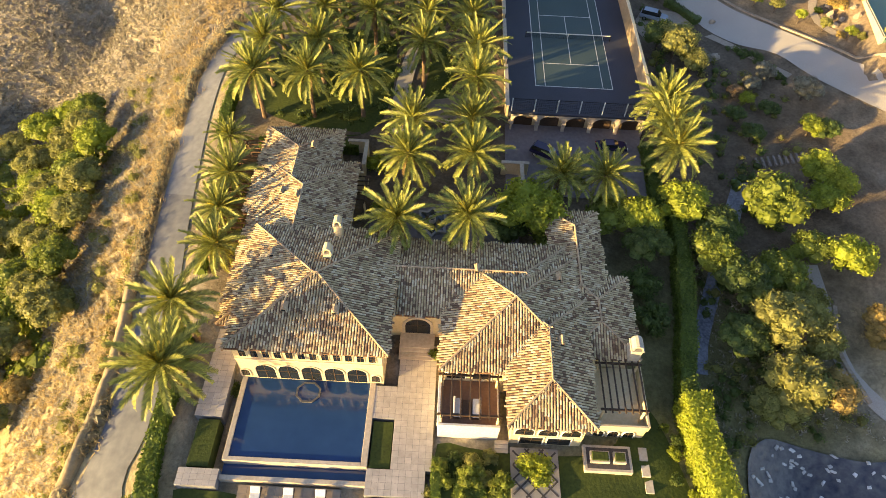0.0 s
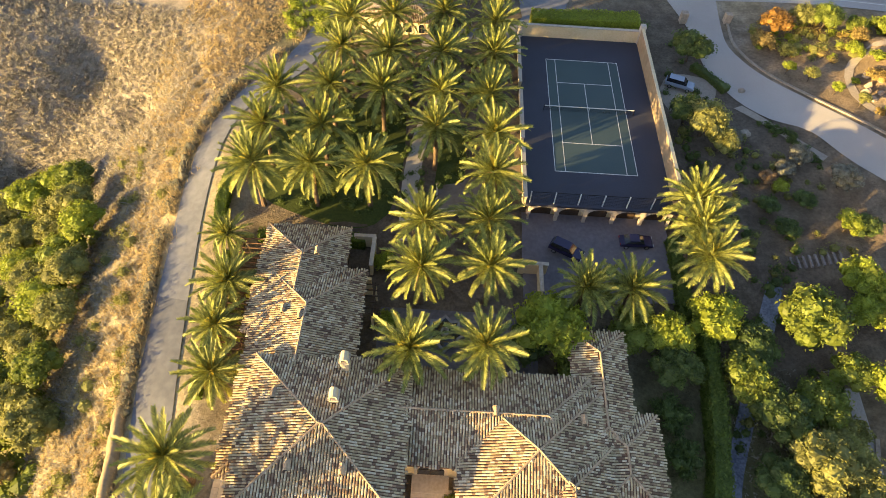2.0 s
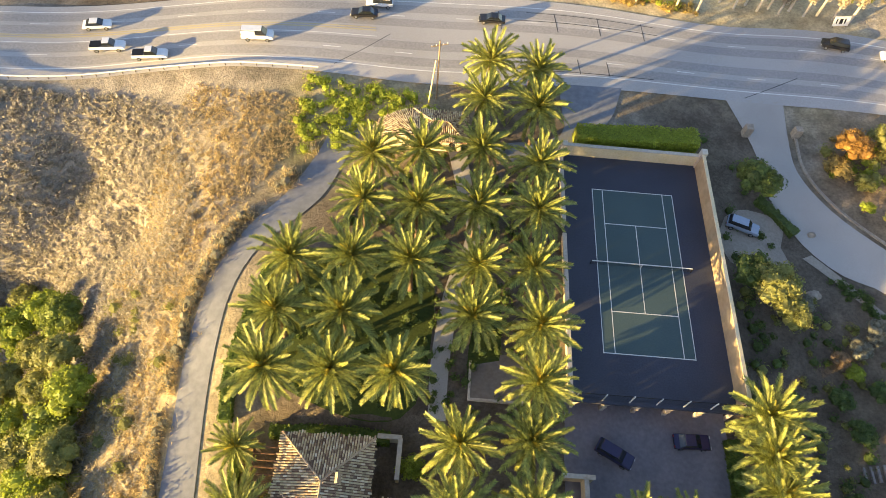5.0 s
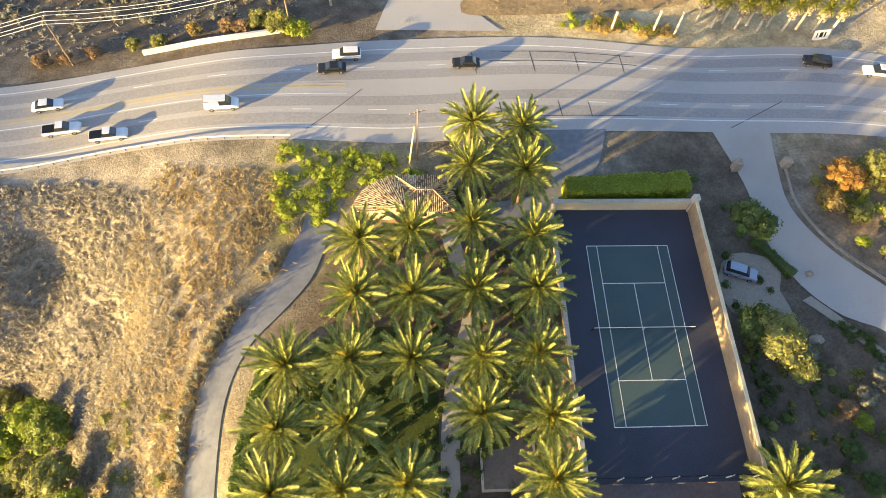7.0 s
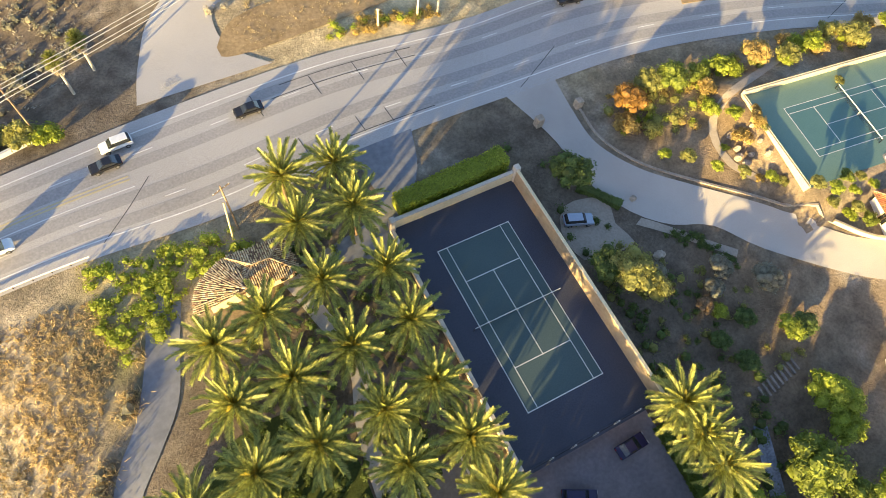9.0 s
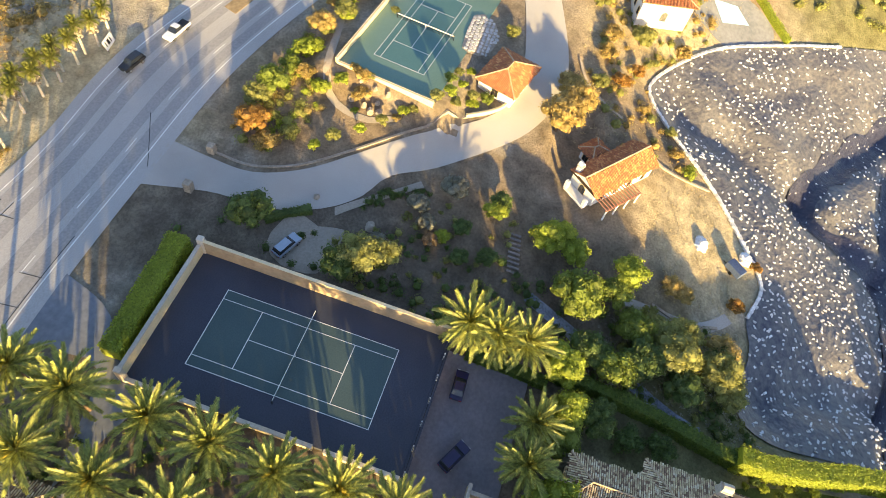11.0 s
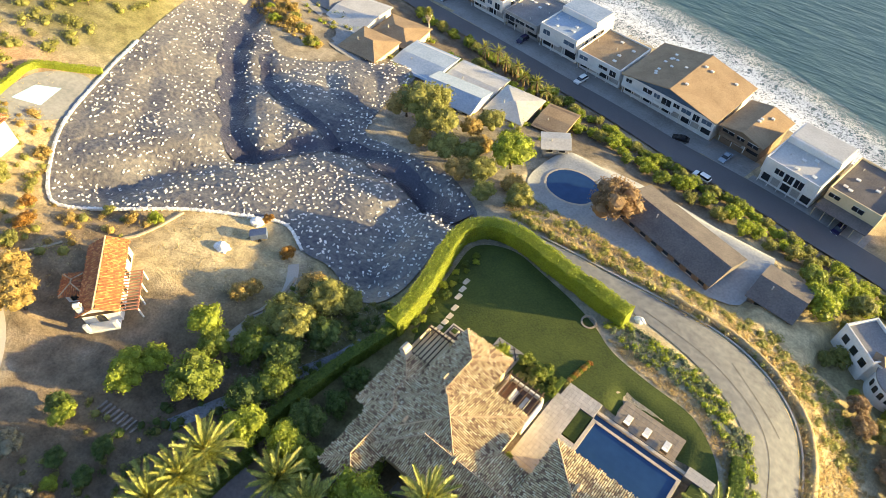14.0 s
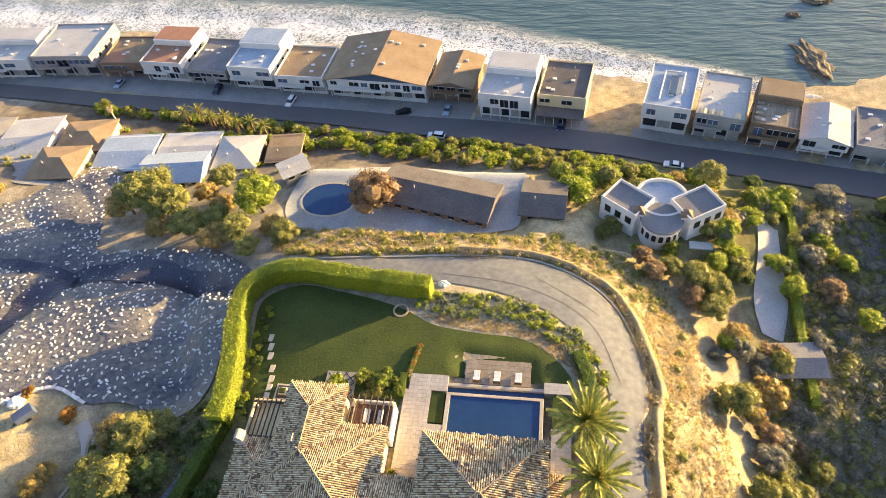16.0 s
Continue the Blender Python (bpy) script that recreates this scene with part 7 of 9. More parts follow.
def low_wall(name, line, width, height, mat, label):
    c = smooth_line(line, 1.2)
    d = np.gradient(c, axis=0)
    d /= np.linalg.norm(d, axis=1)[:, None] + 1e-9
    off = np.stack([-d[:, 1], d[:, 0]], 1) * width / 2
    z = heights(c[:, 0], c[:, 1])
    verts = []
    for p, o, h in zip(c, off, z):
        verts += [(*(p + o), h - 0.4), (*(p + o), h + height), (*(p - o), h + height), (*(p - o), h - 0.4)]
    faces = [(4 * i + k, 4 * i + k + 1, 4 * i + k + 5, 4 * i + k + 4) for i in range(len(c) - 1) for k in range(3)]
    faces += [(0, 1, 2, 3), tuple(range(len(verts) - 4, len(verts)))[::-1]]
    return tagged(piece(name, mesh_of(name, verts, faces, mat)), label, "wall", "", "structure")


low_wall("wall_drive", [(28.6, 31), (28.6, 24.5), (31.6, 17.8), (37.5, 11.0), (45.2, 3.2), (52, -4.6)], 0.4, 0.22, STONE_WALL, "low rubble wall along the gravel drive")
low_wall("wall_cabana", [(52, -4.6), (55.0, -8.5), (57.5, -10.5), (61, -11.4)], 0.4, 0.8, PLASTER, "curved cream wall by the cabana")
low_wall("wall_garden", [(75.8, -21), (71.5, -23.3), (68.5, -27.2), (66.6, -32.1)], 0.5, 0.4, STONE_WALL, "winding rubble retaining wall")
low_wall("wall_yard", [(58.6, -36.8), (61.0, -37.8), (59.9, -41.7), (59.5, -46.3), (60.0, -51.9)], 0.45, 0.35, STONE_WALL, "low rubble wall at the edge of a bare yard")
low_wall("wall_lower", [(32, -56), (30, -50), (31, -44)], 0.5, 0.4, STONE_WALL, "short curved rubble wall")
low_wall("wall_highway", [(-74.8, 55.4), (-66.5, 56.8), (-59.1, 57.6), (-51.5, 59.4)], 0.45, 0.9, PLASTER_WHITE, "low white wall beyond the highway")
for x, y in ((28.6, 31.6), (20.6, 31.2)):
    tagged(block("gate_pier", x - 0.6, x + 0.6, y - 0.6, y + 0.6, -1, 1.7, STONE_WALL, None, 0.06), "square stone gate pier at the gravel drive", "gate pier")
# cobbled patch, dirt yard, stacked sheets
draped("cobbles", smooth_line([(75.2, 1.0), (75.7, -2.7), (72.1, -4.8), (66.8, -4.1), (64.3, -0.9), (65.0, 0.6)], 1.5, True), STONE_WALL, 0.12, 1.0, label="pale cobbled patch beside the court", category="paving")
PALE_DIRT = material("pale_trodden_dirt", (0.27, 0.225, 0.175), (0.38, 0.325, 0.26), 3, 0.2, 0.95, 0.3)
draped("dirt_pad", smooth_line([(22.4, 10.6), (23.4, 6.6), (19, 6.4), (14.4, 7.4), (13.8, 12.8), (16.4, 16.4), (20.5, 16.2), (23.6, 14.6)], 1.5, True), PALE_DIRT, 0.05, 1.2, label="pale trodden dirt where a car is parked", category="dirt pad")
ribbon("trail", [(25.2, 9.0), (28.2, 6.1), (32.0, 1.8), (35.9, -2.4)], [(26.6, 9.6), (29.2, 6.9), (32.9, 2.6), (36.8, -1.6)], PALE_DIRT, 0.06, 3, label="narrow pale dirt trail beside the drive", category="path")
ribbon("garden_path", [(80, 23.2), (77.2, 22.5), (66.7, 23.0), (56.9, 21.4), (48.7, 19.6), (45.2, 16.2), (44.6, 10.9), (46.6, 7.2)], [(80, 24.4), (77.2, 23.7), (66.6, 24.2), (56.5, 22.7), (47.9, 20.7), (44.0, 16.6), (43.4, 10.5), (45.8, 6.2)], PALE_DIRT, 0.08, 3, label="winding pale path round the green court", category="path")
draped("sand_yard", smooth_line([(101, 16.5), (96, 8.2), (88, 8.8), (86.5, 17.4), (93, 19)], 2, True), PALE_DIRT, 0.08, 1.6, label="bare sandy yard beyond the green court", category="yard")
STEP_TIMBER = material("weathered_sleeper", (0.20, 0.17, 0.15), (0.32, 0.28, 0.25), 4, 0.6, 0.9, 0.2)
steps = thing("garden_steps", "flight of weathered timber garden steps in bare soil", "steps")
for k in range(9):
    x, y = 34.8 - k * 0.85, -18.8 - k * 0.16
    block("tread", x - 1.0 - 0.16, x - 1.0 + 0.16, y - 1.5, y + 0.5, ground(x, y) - 0.2, ground(x, y) + 0.18, STEP_TIMBER, steps, 0.03)


def heap(name, x, y, r, h, mat, label, category):
    bm = bmesh.new()
    bmesh.ops.create_icosphere(bm, subdivisions=3, radius=1)
    for v in bm.verts:
        k = 1 + 0.35 * noise.noise(v.co * 2.2 + Vector((x, y, 1)))
        v.co = Vector((v.co.x * r * k, v.co.y * r * k * 0.8, max(-0.2, v.co.z) * h * k))
    bm.transform(Matrix.Translation((x, y, ground(x, y))))
    return tagged(part(name, bm, mat, None), label, category)


heap("rubble_mound", 47.2, -51.3, 1.6, 0.9, BAG, "heap of white sheeting on bare soil", "heap")
heap("rubble_mound", 48.4, -60.2, 1.5, 1.1, BAG, "pile of white bags beside the sheeting", "heap")
trailer = thing("trailer", "small dark blue work trailer by the slope", "trailer", Matrix.Translation((44.6, -58.0, ground(44.6, -58.0))) @ Matrix.Rotation(radians(50), 4, "Z"))
block("body", -1.6, 1.6, -0.9, 0.9, 0.5, 1.9, material("blue_paint", (0.05, 0.07, 0.14), (0.09, 0.12, 0.2), 3, 0.4, 0.5, 0.0), trailer, 0.06)
for s in (-0.95, 0.95):
    rod("wheel", (0, s - 0.1, 0.35), (0, s + 0.1, 0.35), 0.35, IRON, trailer, 12)
rod("drawbar", (1.6, 0, 0.5), (2.8, 0, 0.4), 0.06, IRON, trailer, 6)

gen = random.Random(31)
for x, y in ((49.4, 14.2), (48.2, 12.6), (47.6, 10.4), (46.4, 12.4), (48.8, 9.0), (46.2, 9.6), (47.0, 14.8), (45.6, 11.0), (49.0, 11.4), (25.5, 3.1), (27.2, 12.9), (20.6, 5.2)):
    heap("boulder", x, y, gen.uniform(0.5, 1.0), gen.uniform(0.5, 0.9), STONE_WALL, "pale weathered boulder in a garden bed", "boulder")
for x, y, r, key in ((63.4, 22.4, 1.6, "bright"), (78.8, 21.6, 1.8, "olive"), (71.0, 22.0, 1.6, "gold"), (48.5, 17.4, 1.5, "bright"), (48.1, 23.6, 1.8, "gold"), (94.1, 0.9, 2.2, "gold"), (56.6, -2.2, 1.0, "bright"), (52.0, -2.2, 1.1, "olive"), (54.7, -4.9, 1.2, "bright"), (56.8, -7.0, 1.4, "green"), (48.2, 4.0, 1.0, "olive"), (46.2, 6.4, 0.9, "gold"), (54.2, 25.1, 1.9, "bright"), (59.0, 24.6, 1.6, "olive"),
                     (67.5, 24.9, 1.7, "bright"), (74.5, 24.6, 1.8, "olive"), (82, 23.0, 1.9, "gold"), (87, 21.5, 1.9, "bright"), (51.4, 16.2, 0.9, "gold"), (50.6, 12.8, 0.8, "olive"), (44.6, 13.4, 0.8, "bright"), (58.4, -1.0, 0.9, "olive"), (60.6, -2.6, 0.9, "bright")):
    tree(x, y, r, key, low=True)

# cobbles: single flat stones set in the patch beside the green court
bed = bpy.data.objects["cobbles"]
COBBLE = material("pale_cobble", (0.38, 0.36, 0.34), (0.55, 0.52, 0.48), 3, 0.5, 0.85, 0.1, each=0.2)
bm = bmesh.new()
bmesh.ops.create_circle(bm, cap_ends=True, segments=7, radius=0.42)
top = bmesh.ops.extrude_face_region(bm, geom=list(bm.faces))["geom"]
for v in [g for g in top if isinstance(g, bmesh.types.BMVert)]:
    v.co = Vector((v.co.x * 0.86, v.co.y * 0.86, 0.14))
cob = bpy.data.meshes.new("cobble")
bm.to_mesh(cob)
bm.free()
cob.materials.append(COBBLE)
shape = np.array([(75.2, 1.0), (75.7, -2.7), (72.1, -4.8), (66.8, -4.1), (64.3, -0.9), (65.0, 0.6)])
for i in range(14):
    for j in range(8):
        x, y = 64.6 + i * 0.86 + (j % 2) * 0.42 + rng.uniform(-0.08, 0.08), -4.6 + j * 0.76 + rng.uniform(-0.08, 0.08)
        if inside(shape, np.array([x]), np.array([y]))[0]:
            piece("cobble", cob, bed, Matrix.Translation((x, y, ground(x, y) + 0.1)) @ Matrix.Rotation(rng.uniform(0, 6), 4, "Z") @ Matrix.Diagonal((rng.uniform(0.85, 1.1), rng.uniform(0.8, 1.05), 1, 1)))
ribbon("garden_path", [(29.0, -38), (29.0, -46.8), (29.3, -52.2), (31.9, -56.4), (34.4, -58.8)], [(30.6, -38), (30.8, -46.8), (31.1, -51.6), (33.4, -55.1), (35.6, -57.2)], GRAVEL, 0.12, 3, label="narrow pale curved path in the dry garden", category="path")

# ---- vehicles ----
TYRE = material("tyre_rubber", (0.015, 0.015, 0.015), (0.03, 0.03, 0.03), 8, 1, 0.9, 0.0)
RIM = material("wheel_rim", (0.35, 0.35, 0.36), (0.5, 0.5, 0.5), 5, 1, 0.35, 0.0, metal=0.9)
LAMP_GLASS = material("lamp_glass", (0.6, 0.6, 0.58), (0.75, 0.75, 0.72), 5, 1, 0.15, 0.0)
TAIL_RED = material("tail_lamp", (0.3, 0.02, 0.02), (0.4, 0.03, 0.03), 5, 1, 0.2, 0.0)


def paint(name, c):
    return material(name, tuple(v * 0.9 for v in c), c, 2, 0.5, 0.25, 0.0, spec=0.6)


PAINTS = {"white": paint("white_car_paint", (0.75, 0.75, 0.74)), "black": paint("black_car_paint", (0.015, 0.015, 0.018)), "silver": paint("blue_silver_paint", (0.30, 0.36, 0.44)), "navy": paint("dark_car_paint", (0.024, 0.018, 0.06))}
BODY = {  # side outline of the body and of the glasshouse: x, z
    "sedan": ([(-2.3, 0.45), (-2.3, 0.85), (-1.7, 0.95), (1.0, 0.95), (2.1, 0.8), (2.3, 0.6), (2.3, 0.4)], [(-1.75, 0.95), (-1.1, 1.42), (0.3, 1.42), (1.05, 0.95)]),
    "suv": ([(-2.35, 0.5), (-2.35, 1.05), (-2.2, 1.1), (1.1, 1.08), (2.2, 0.95), (2.35, 0.7), (2.35, 0.45)], [(-2.25, 1.1), (-1.95, 1.72), (0.5, 1.72), (1.15, 1.08)]),
    "van": ([(-2.6, 0.5), (-2.6, 1.2), (1.4, 1.2), (2.3, 1.05), (2.6, 0.75), (2.6, 0.45)], [(-2.6, 1.2), (-2.5, 2.05), (0.9, 2.05), (1.6, 1.2)]),
    "pickup": ([(-2.8, 0.55), (-2.8, 1.1), (0.9, 1.1), (1.3, 1.08), (2.5, 0.98), (2.8, 0.75), (2.8, 0.5)], [(-0.75, 1.1), (-0.6, 1.78), (0.6, 1.78), (1.3, 1.1)])}


def hull(name, outline, half, mat, parent, tuck=0.0):
    """A body shell: an outline in x and z, given width and rounded along its edges."""
    bm = bmesh.new()
    zs = [p[1] for p in outline]
    rows = []
    for s in (-1, 1):
        rows.append([bm.verts.new((x, s * (half - tuck * (z - min(zs)) / (max(zs) - min(zs) + 1e-6)), z)) for x, z in outline])
    n = len(outline)
    for k in range(n):
        bm.faces.new([rows[0][k], rows[0][(k + 1) % n], rows[1][(k + 1) % n], rows[1][k]])
    bm.faces.new(rows[0][::-1])
    bm.faces.new(rows[1])
    bmesh.ops.recalc_face_normals(bm, faces=bm.faces)
    bmesh.ops.bevel(bm, geom=list(bm.edges), offset=0.06, segments=2, affect="EDGES")
    return part(name, bm, mat, parent)


def vehicle(kind, colour, label):
    t = thing({"van": "van", "pickup": "pickup_truck", "suv": "suv", "sedan": "car"}[kind], label, {"pickup": "pickup truck", "van": "van"}.get(kind, "car"))
    body, glass = BODY[kind]
    p = PAINTS[colour]
    long = body[-1][0]
    hull("body", body, 0.92, p, t)
    hull("glasshouse", glass, 0.84, GLASS_DARK, t, 0.14)
    top = [q for q in glass if q[1] == max(z for _, z in glass)]
    block("roof", top[0][0] + 0.05, top[-1][0] - 0.05, -0.68, 0.68, top[0][1] - 0.03, top[0][1] + 0.04, p, t, 0.03)
    if kind == "pickup":
        block("cargo_bed", -2.7, -0.85, -0.78, 0.78, 1.08, 1.14, IRON, t, 0.0, "dark open cargo bed")
    if kind == "van":
        block("side_panel", -2.5, -0.2, -0.86, 0.86, 1.2, 1.98, p, t, 0.05)
    for x in (-long * 0.62, long * 0.62):
        for s in (-1, 1):
            wheel = rod("wheel", (x, s * 0.72, 0.34), (x, s * 0.94, 0.34), 0.34, TYRE, t, 16)
            rod("rim", (x, s * 0.93, 0.34), (x, s * 0.955, 0.34), 0.21, RIM, wheel, 12)
    for s in (-0.65, 0.65):
        block("headlight", long - 0.04, long + 0.02, s - 0.2, s + 0.2, 0.62, 0.76, LAMP_GLASS, t, 0.01)
        block("tail_light", -long - 0.02, -long + 0.04, s - 0.15, s + 0.15, 0.68, 0.84, TAIL_RED, t, 0.01)
    return t


def park(t, x, y, turn, z=None):
    z = ground(x, y) + 0.12 if z is None else z
    t.matrix_basis = Matrix.Translation((x, y, z)) @ Matrix.Rotation(radians(turn), 4, "Z")


park(vehicle("suv", "silver", "silver-blue parked SUV on bare soil"), 16.9, 13.2, -20)
park(vehicle("suv", "navy", "dark parked SUV on the parking court"), -3.6, -20.2, -28, -3.52)
park(vehicle("sedan", "navy", "dark parked car before the garage arches"), 6.2, -18.0, 2, -3.52)
ON_ROAD = [("sedan", "white", -87.4, 44.0, 12), ("pickup", "white", -84.2, 39.4, 10), ("pickup", "white", -76.8, 38.2, 9), ("van", "white", -59.7, 42.8, 5), ("sedan", "black", -42.9, 50.4, 183), ("suv", "white", -40.6, 53.4, 183),
           ("sedan", "black", -20.8, 51.8, 180), ("suv", "black", 39.0, 51.5, 170), ("pickup", "white", 48.6, 48.6, 172)]
for kind, colour, x, y, turn in ON_ROAD:
    park(vehicle(kind, colour, {"sedan": "%s saloon car on the highway", "pickup": "%s pickup truck on the highway", "van": "%s panel van on the highway", "suv": "%s SUV on the highway"}[kind] % colour), x, y, turn)
for kind, colour, x, y, turn, lb in (("suv", "white", -9.5, -149.5, -8, "white car at the kerb of the beach road"), ("sedan", "white", -68.5, -139.6, -10, "white car at the kerb of the beach road"), ("sedan", "silver", -10.5, -163.5, 82, "silver car on a beach house forecourt"),
                                     ("suv", "white", 36.5, -166.5, 80, "white car on a beach house forecourt"), ("sedan", "black", 2.0, -162.5, 15, "black car parked by the beach road"), ("sedan", "navy", -42, -157.2, 80, "dark car on a beach house forecourt"),
                                     ("sedan", "silver", 97, -176, 85, "silver car on a forecourt"), ("suv", "navy", 62, -172.5, 85, "dark car on a forecourt"), ("suv", "white", -128, -137, 75, "white car parked off the beach road")):
    park(vehicle(kind, colour, lb), x, y, turn)

# ---- road markings and roadside ----
road = bpy.data.objects["highway"]
near, far = smooth_line(HWY_NEAR, 2.0), smooth_line(HWY_FAR, 2.0)
pick = lambda c, n=160: np.stack([np.interp(np.linspace(0, 1, n), np.linspace(0, 1, len(c)), c[:, k]) for k in range(2)], 1)  # noqa: E731
na, fa = pick(near), pick(far)
for f, wide, mat, dash, gap in ((0.13, 0.2, PAINT_WHITE, 0, 0), (0.30, 0.16, PAINT_WHITE, 3, 9), (0.46, 0.16, PAINT_WHITE, 0, 0), (0.53, 0.3, PAINT_YELLOW, 0, 0), (0.56, 0.3, PAINT_YELLOW, 0, 0), (0.72, 0.16, PAINT_WHITE, 3, 9), (0.9, 0.2, PAINT_WHITE, 0, 0)):
    line = na * (1 - f) + fa * f
    stripe("lane_line", line[line[:, 0] < -40] if 0.4 < f < 0.6 else line, wide, mat, 0.125, road, "", dash, gap)
for i0, i1 in ((103, 135),):
    c = (na * 0.42 + fa * 0.58)[i0:i1]
    low_wall("median_kerb", c, 2.8, 0.16, DRY_VERGE, "raised gravel traffic island in the highway")
SAW = [(-16.5, 0.62), (-8.5, 0.62), (-0.5, 0.63), (8.0, 0.64)]
PATCH = material("tar_and_shadow", (0.05, 0.05, 0.05), (0.085, 0.082, 0.08), 5, 0.2, 0.8, 0.05)
# Dark slanting stripes painted across the lanes as the poles' cast shadows.
for k, (i, f0, f1) in enumerate(((60, 0.1, 0.5), (88, 0.05, 0.35), (112, 0.1, 0.45))):
    stripe("pole_shadow", [na[i] * (1 - f0) + fa[i] * f0, na[i + 2] * (1 - (f0 + f1) / 2) + fa[i + 2] * ((f0 + f1) / 2), na[i + 4] * (1 - f1) + fa[i + 4] * f1], 0.12, PATCH, 0.12, road)
WORN = material("worn_asphalt", (0.245, 0.232, 0.22), (0.36, 0.342, 0.322), 3, 0.05, 0.85, 0.1)
# sawn and sealed repair panels
for x, f in SAW + [(-14.0, 0.16), (-6.0, 0.15), (0.5, 0.15)]:
    i = int(np.argmin(abs(na[:, 0] - x)))
    g = f + (0.22 if f > 0.5 else 0.16)
    stripe("sealed_joint", [na[i] * (1 - f) + fa[i] * f, na[i] * (1 - (f + g) / 2) + fa[i] * (f + g) / 2, na[i] * (1 - g) + fa[i] * g], 0.14, PATCH, 0.123, road)
for f in (0.74, 0.16, 0.84):
    c = na * (1 - f) + fa * f
    stripe("sealed_joint", c[(c[:, 0] > -17) & (c[:, 0] < 9)], 0.14, PATCH, 0.123, road)
for f in (0.215, 0.385, 0.64, 0.81):
    stripe("wheel_track", na * (1 - f) + fa * f, 1.9, WORN, 0.114, road)
rail = thing("guard_rail", "white-capped steel guard rail along the highway shoulder", "guard rail")
gl = na[(na[:, 0] > -140) & (na[:, 0] < -47)] + np.array([0, 0.3])
for p, q in zip(gl[:-1], gl[1:]):
    z0, z1 = ground(*p), ground(*q)
    rod("beam", (*p, z0 + 0.7), (*q, z1 + 0.7), 0.13, PAINT_WHITE, rail, 6)
    rod("post", (*p, z0 - 0.3), (*p, z0 + 0.75), 0.07, WOOD_DARK, rail, 6)
ribbon("side_road", [(-36, 59.8), (-33.5, 68), (-28, 78), (-14, 86.5), (2.6, 83.6), (18.2, 76), (30, 73)], [(-14, 59.6), (-18.5, 64.5), (-20, 70), (-17, 75.5), (-0.9, 75.3), (17.4, 71.6), (30, 70.4)], ASPHALT, 0.13, 5,
       label="asphalt side road joining the highway", category="road")
WORN_PAINT = material("worn_road_paint", (0.40, 0.39, 0.36), (0.56, 0.54, 0.50), 5, 0.6, 0.8, 0.0)
word = bpy.data.curves.new("stop_word", "FONT")
word.body, word.size, word.align_x, word.extrude = "STOP", 1.25, "CENTER", 0.004
word.materials.append(WORN_PAINT)
ob = piece("stop_word", word, bpy.data.objects["side_road"], Matrix.Translation((-30.5, 62.6, ground(-30.5, 62.6) + 0.26)) @ Matrix.Rotation(radians(195), 4, "Z") @ Matrix.Diagonal((1, 1.5, 1, 1)), "white painted word STOP")
draped("island", smooth_line([(-21.0, 64), (-13, 63.2), (8, 64.6), (20, 66.5), (16, 69.5), (0, 72), (-14, 71.6), (-19.5, 68.5)], 2, True), DRY_VERGE, 0.18, 1.6, label="dry planted island between highway and side road", category="verge")
ribbon("entry_drive", [(-9.5, 38.4), (-8.9, 32), (-10, 27), (-24, 24)], [(1.2, 38.8), (-1.0, 32), (-4.5, 27.6), (-12, 20)], CONCRETE, 0.12, 4, label="concrete entry from the highway", category="driveway")


def pole(x, y, h, turn, label, arm=2.6):
    z = ground(x, y)
    t = thing("utility_pole", label, "utility pole", Matrix.Translation((x, y, z)) @ Matrix.Rotation(radians(turn), 4, "Z"), "utility poles")
    rod("shaft", (0, 0, -0.5), (0, 0, h), 0.17, BARK_POLE, t, 8, 0.11)
    block("crossarm", -arm / 2, arm / 2, -0.07, 0.07, h - 0.9, h - 0.75, BARK_POLE, t, 0.01)
    for s in (-0.46, -0.2, 0.2, 0.46):
        rod("insulator", (s * arm, 0, h - 0.75), (s * arm, 0, h - 0.55), 0.06, PLASTER_WHITE, t, 6)
    return [Vector((x, y, z)) + Matrix.Rotation(radians(turn), 3, "Z") @ Vector((s * arm, 0, h - 0.55)) for s in (-0.46, -0.2, 0.2, 0.46)]


BARK_POLE = material("pole_timber", (0.22, 0.15, 0.09), (0.34, 0.25, 0.16), 5, 0.6, 0.9, 0.3)
pole(-29.2, 33.0, 11.8, 20, "tall timber utility pole with crossarm")
rod_t = thing("pole_brace", "slanted pale timber pole braced by the roadside", "utility pole")
rod("shaft", (-30.4, 32.2, -0.5), (-29.6, 32.8, 8.0), 0.13, PLASTER, rod_t, 8)
ends = [pole(x, y, 10.5, 100, "timber utility pole beyond the highway", 3.0) for x, y in ((-170, 36), (-86.2, 53.6), (-50.5, 60.3), (14, 84))]
wire = thing("power_lines", "thin power lines strung between timber poles", "power lines")
for p, q in zip(ends[:-1], ends[1:]):
    for a, b in zip(p, q):
        last = a
        for k in range(1, 7):
            f = k / 6
            c = a.lerp(b, f) - Vector((0, 0, 1.6 * 4 * f * (1 - f)))
            rod("wire", last, c, 0.05, PLASTER_WHITE, wire, 4)
            last = c


# skirted fan palms across the highway
FAN = [frond_mesh("fan_leaf", 1.5, d, leafy("fan_leaf_green", (0.13, 0.15, 0.03), (0.3, 0.3, 0.06), 0.3), 10, 0.55) for d in (0.2, 0.7)]
SKIRT = material("pale_palm_skirt", (0.42, 0.36, 0.27), (0.6, 0.53, 0.42), 4, 1, 0.95, 0.5)
THATCH = leafy("palm_thatch", (0.38, 0.32, 0.23), (0.6, 0.53, 0.42), 0.3)
gen = np.random.RandomState(3)
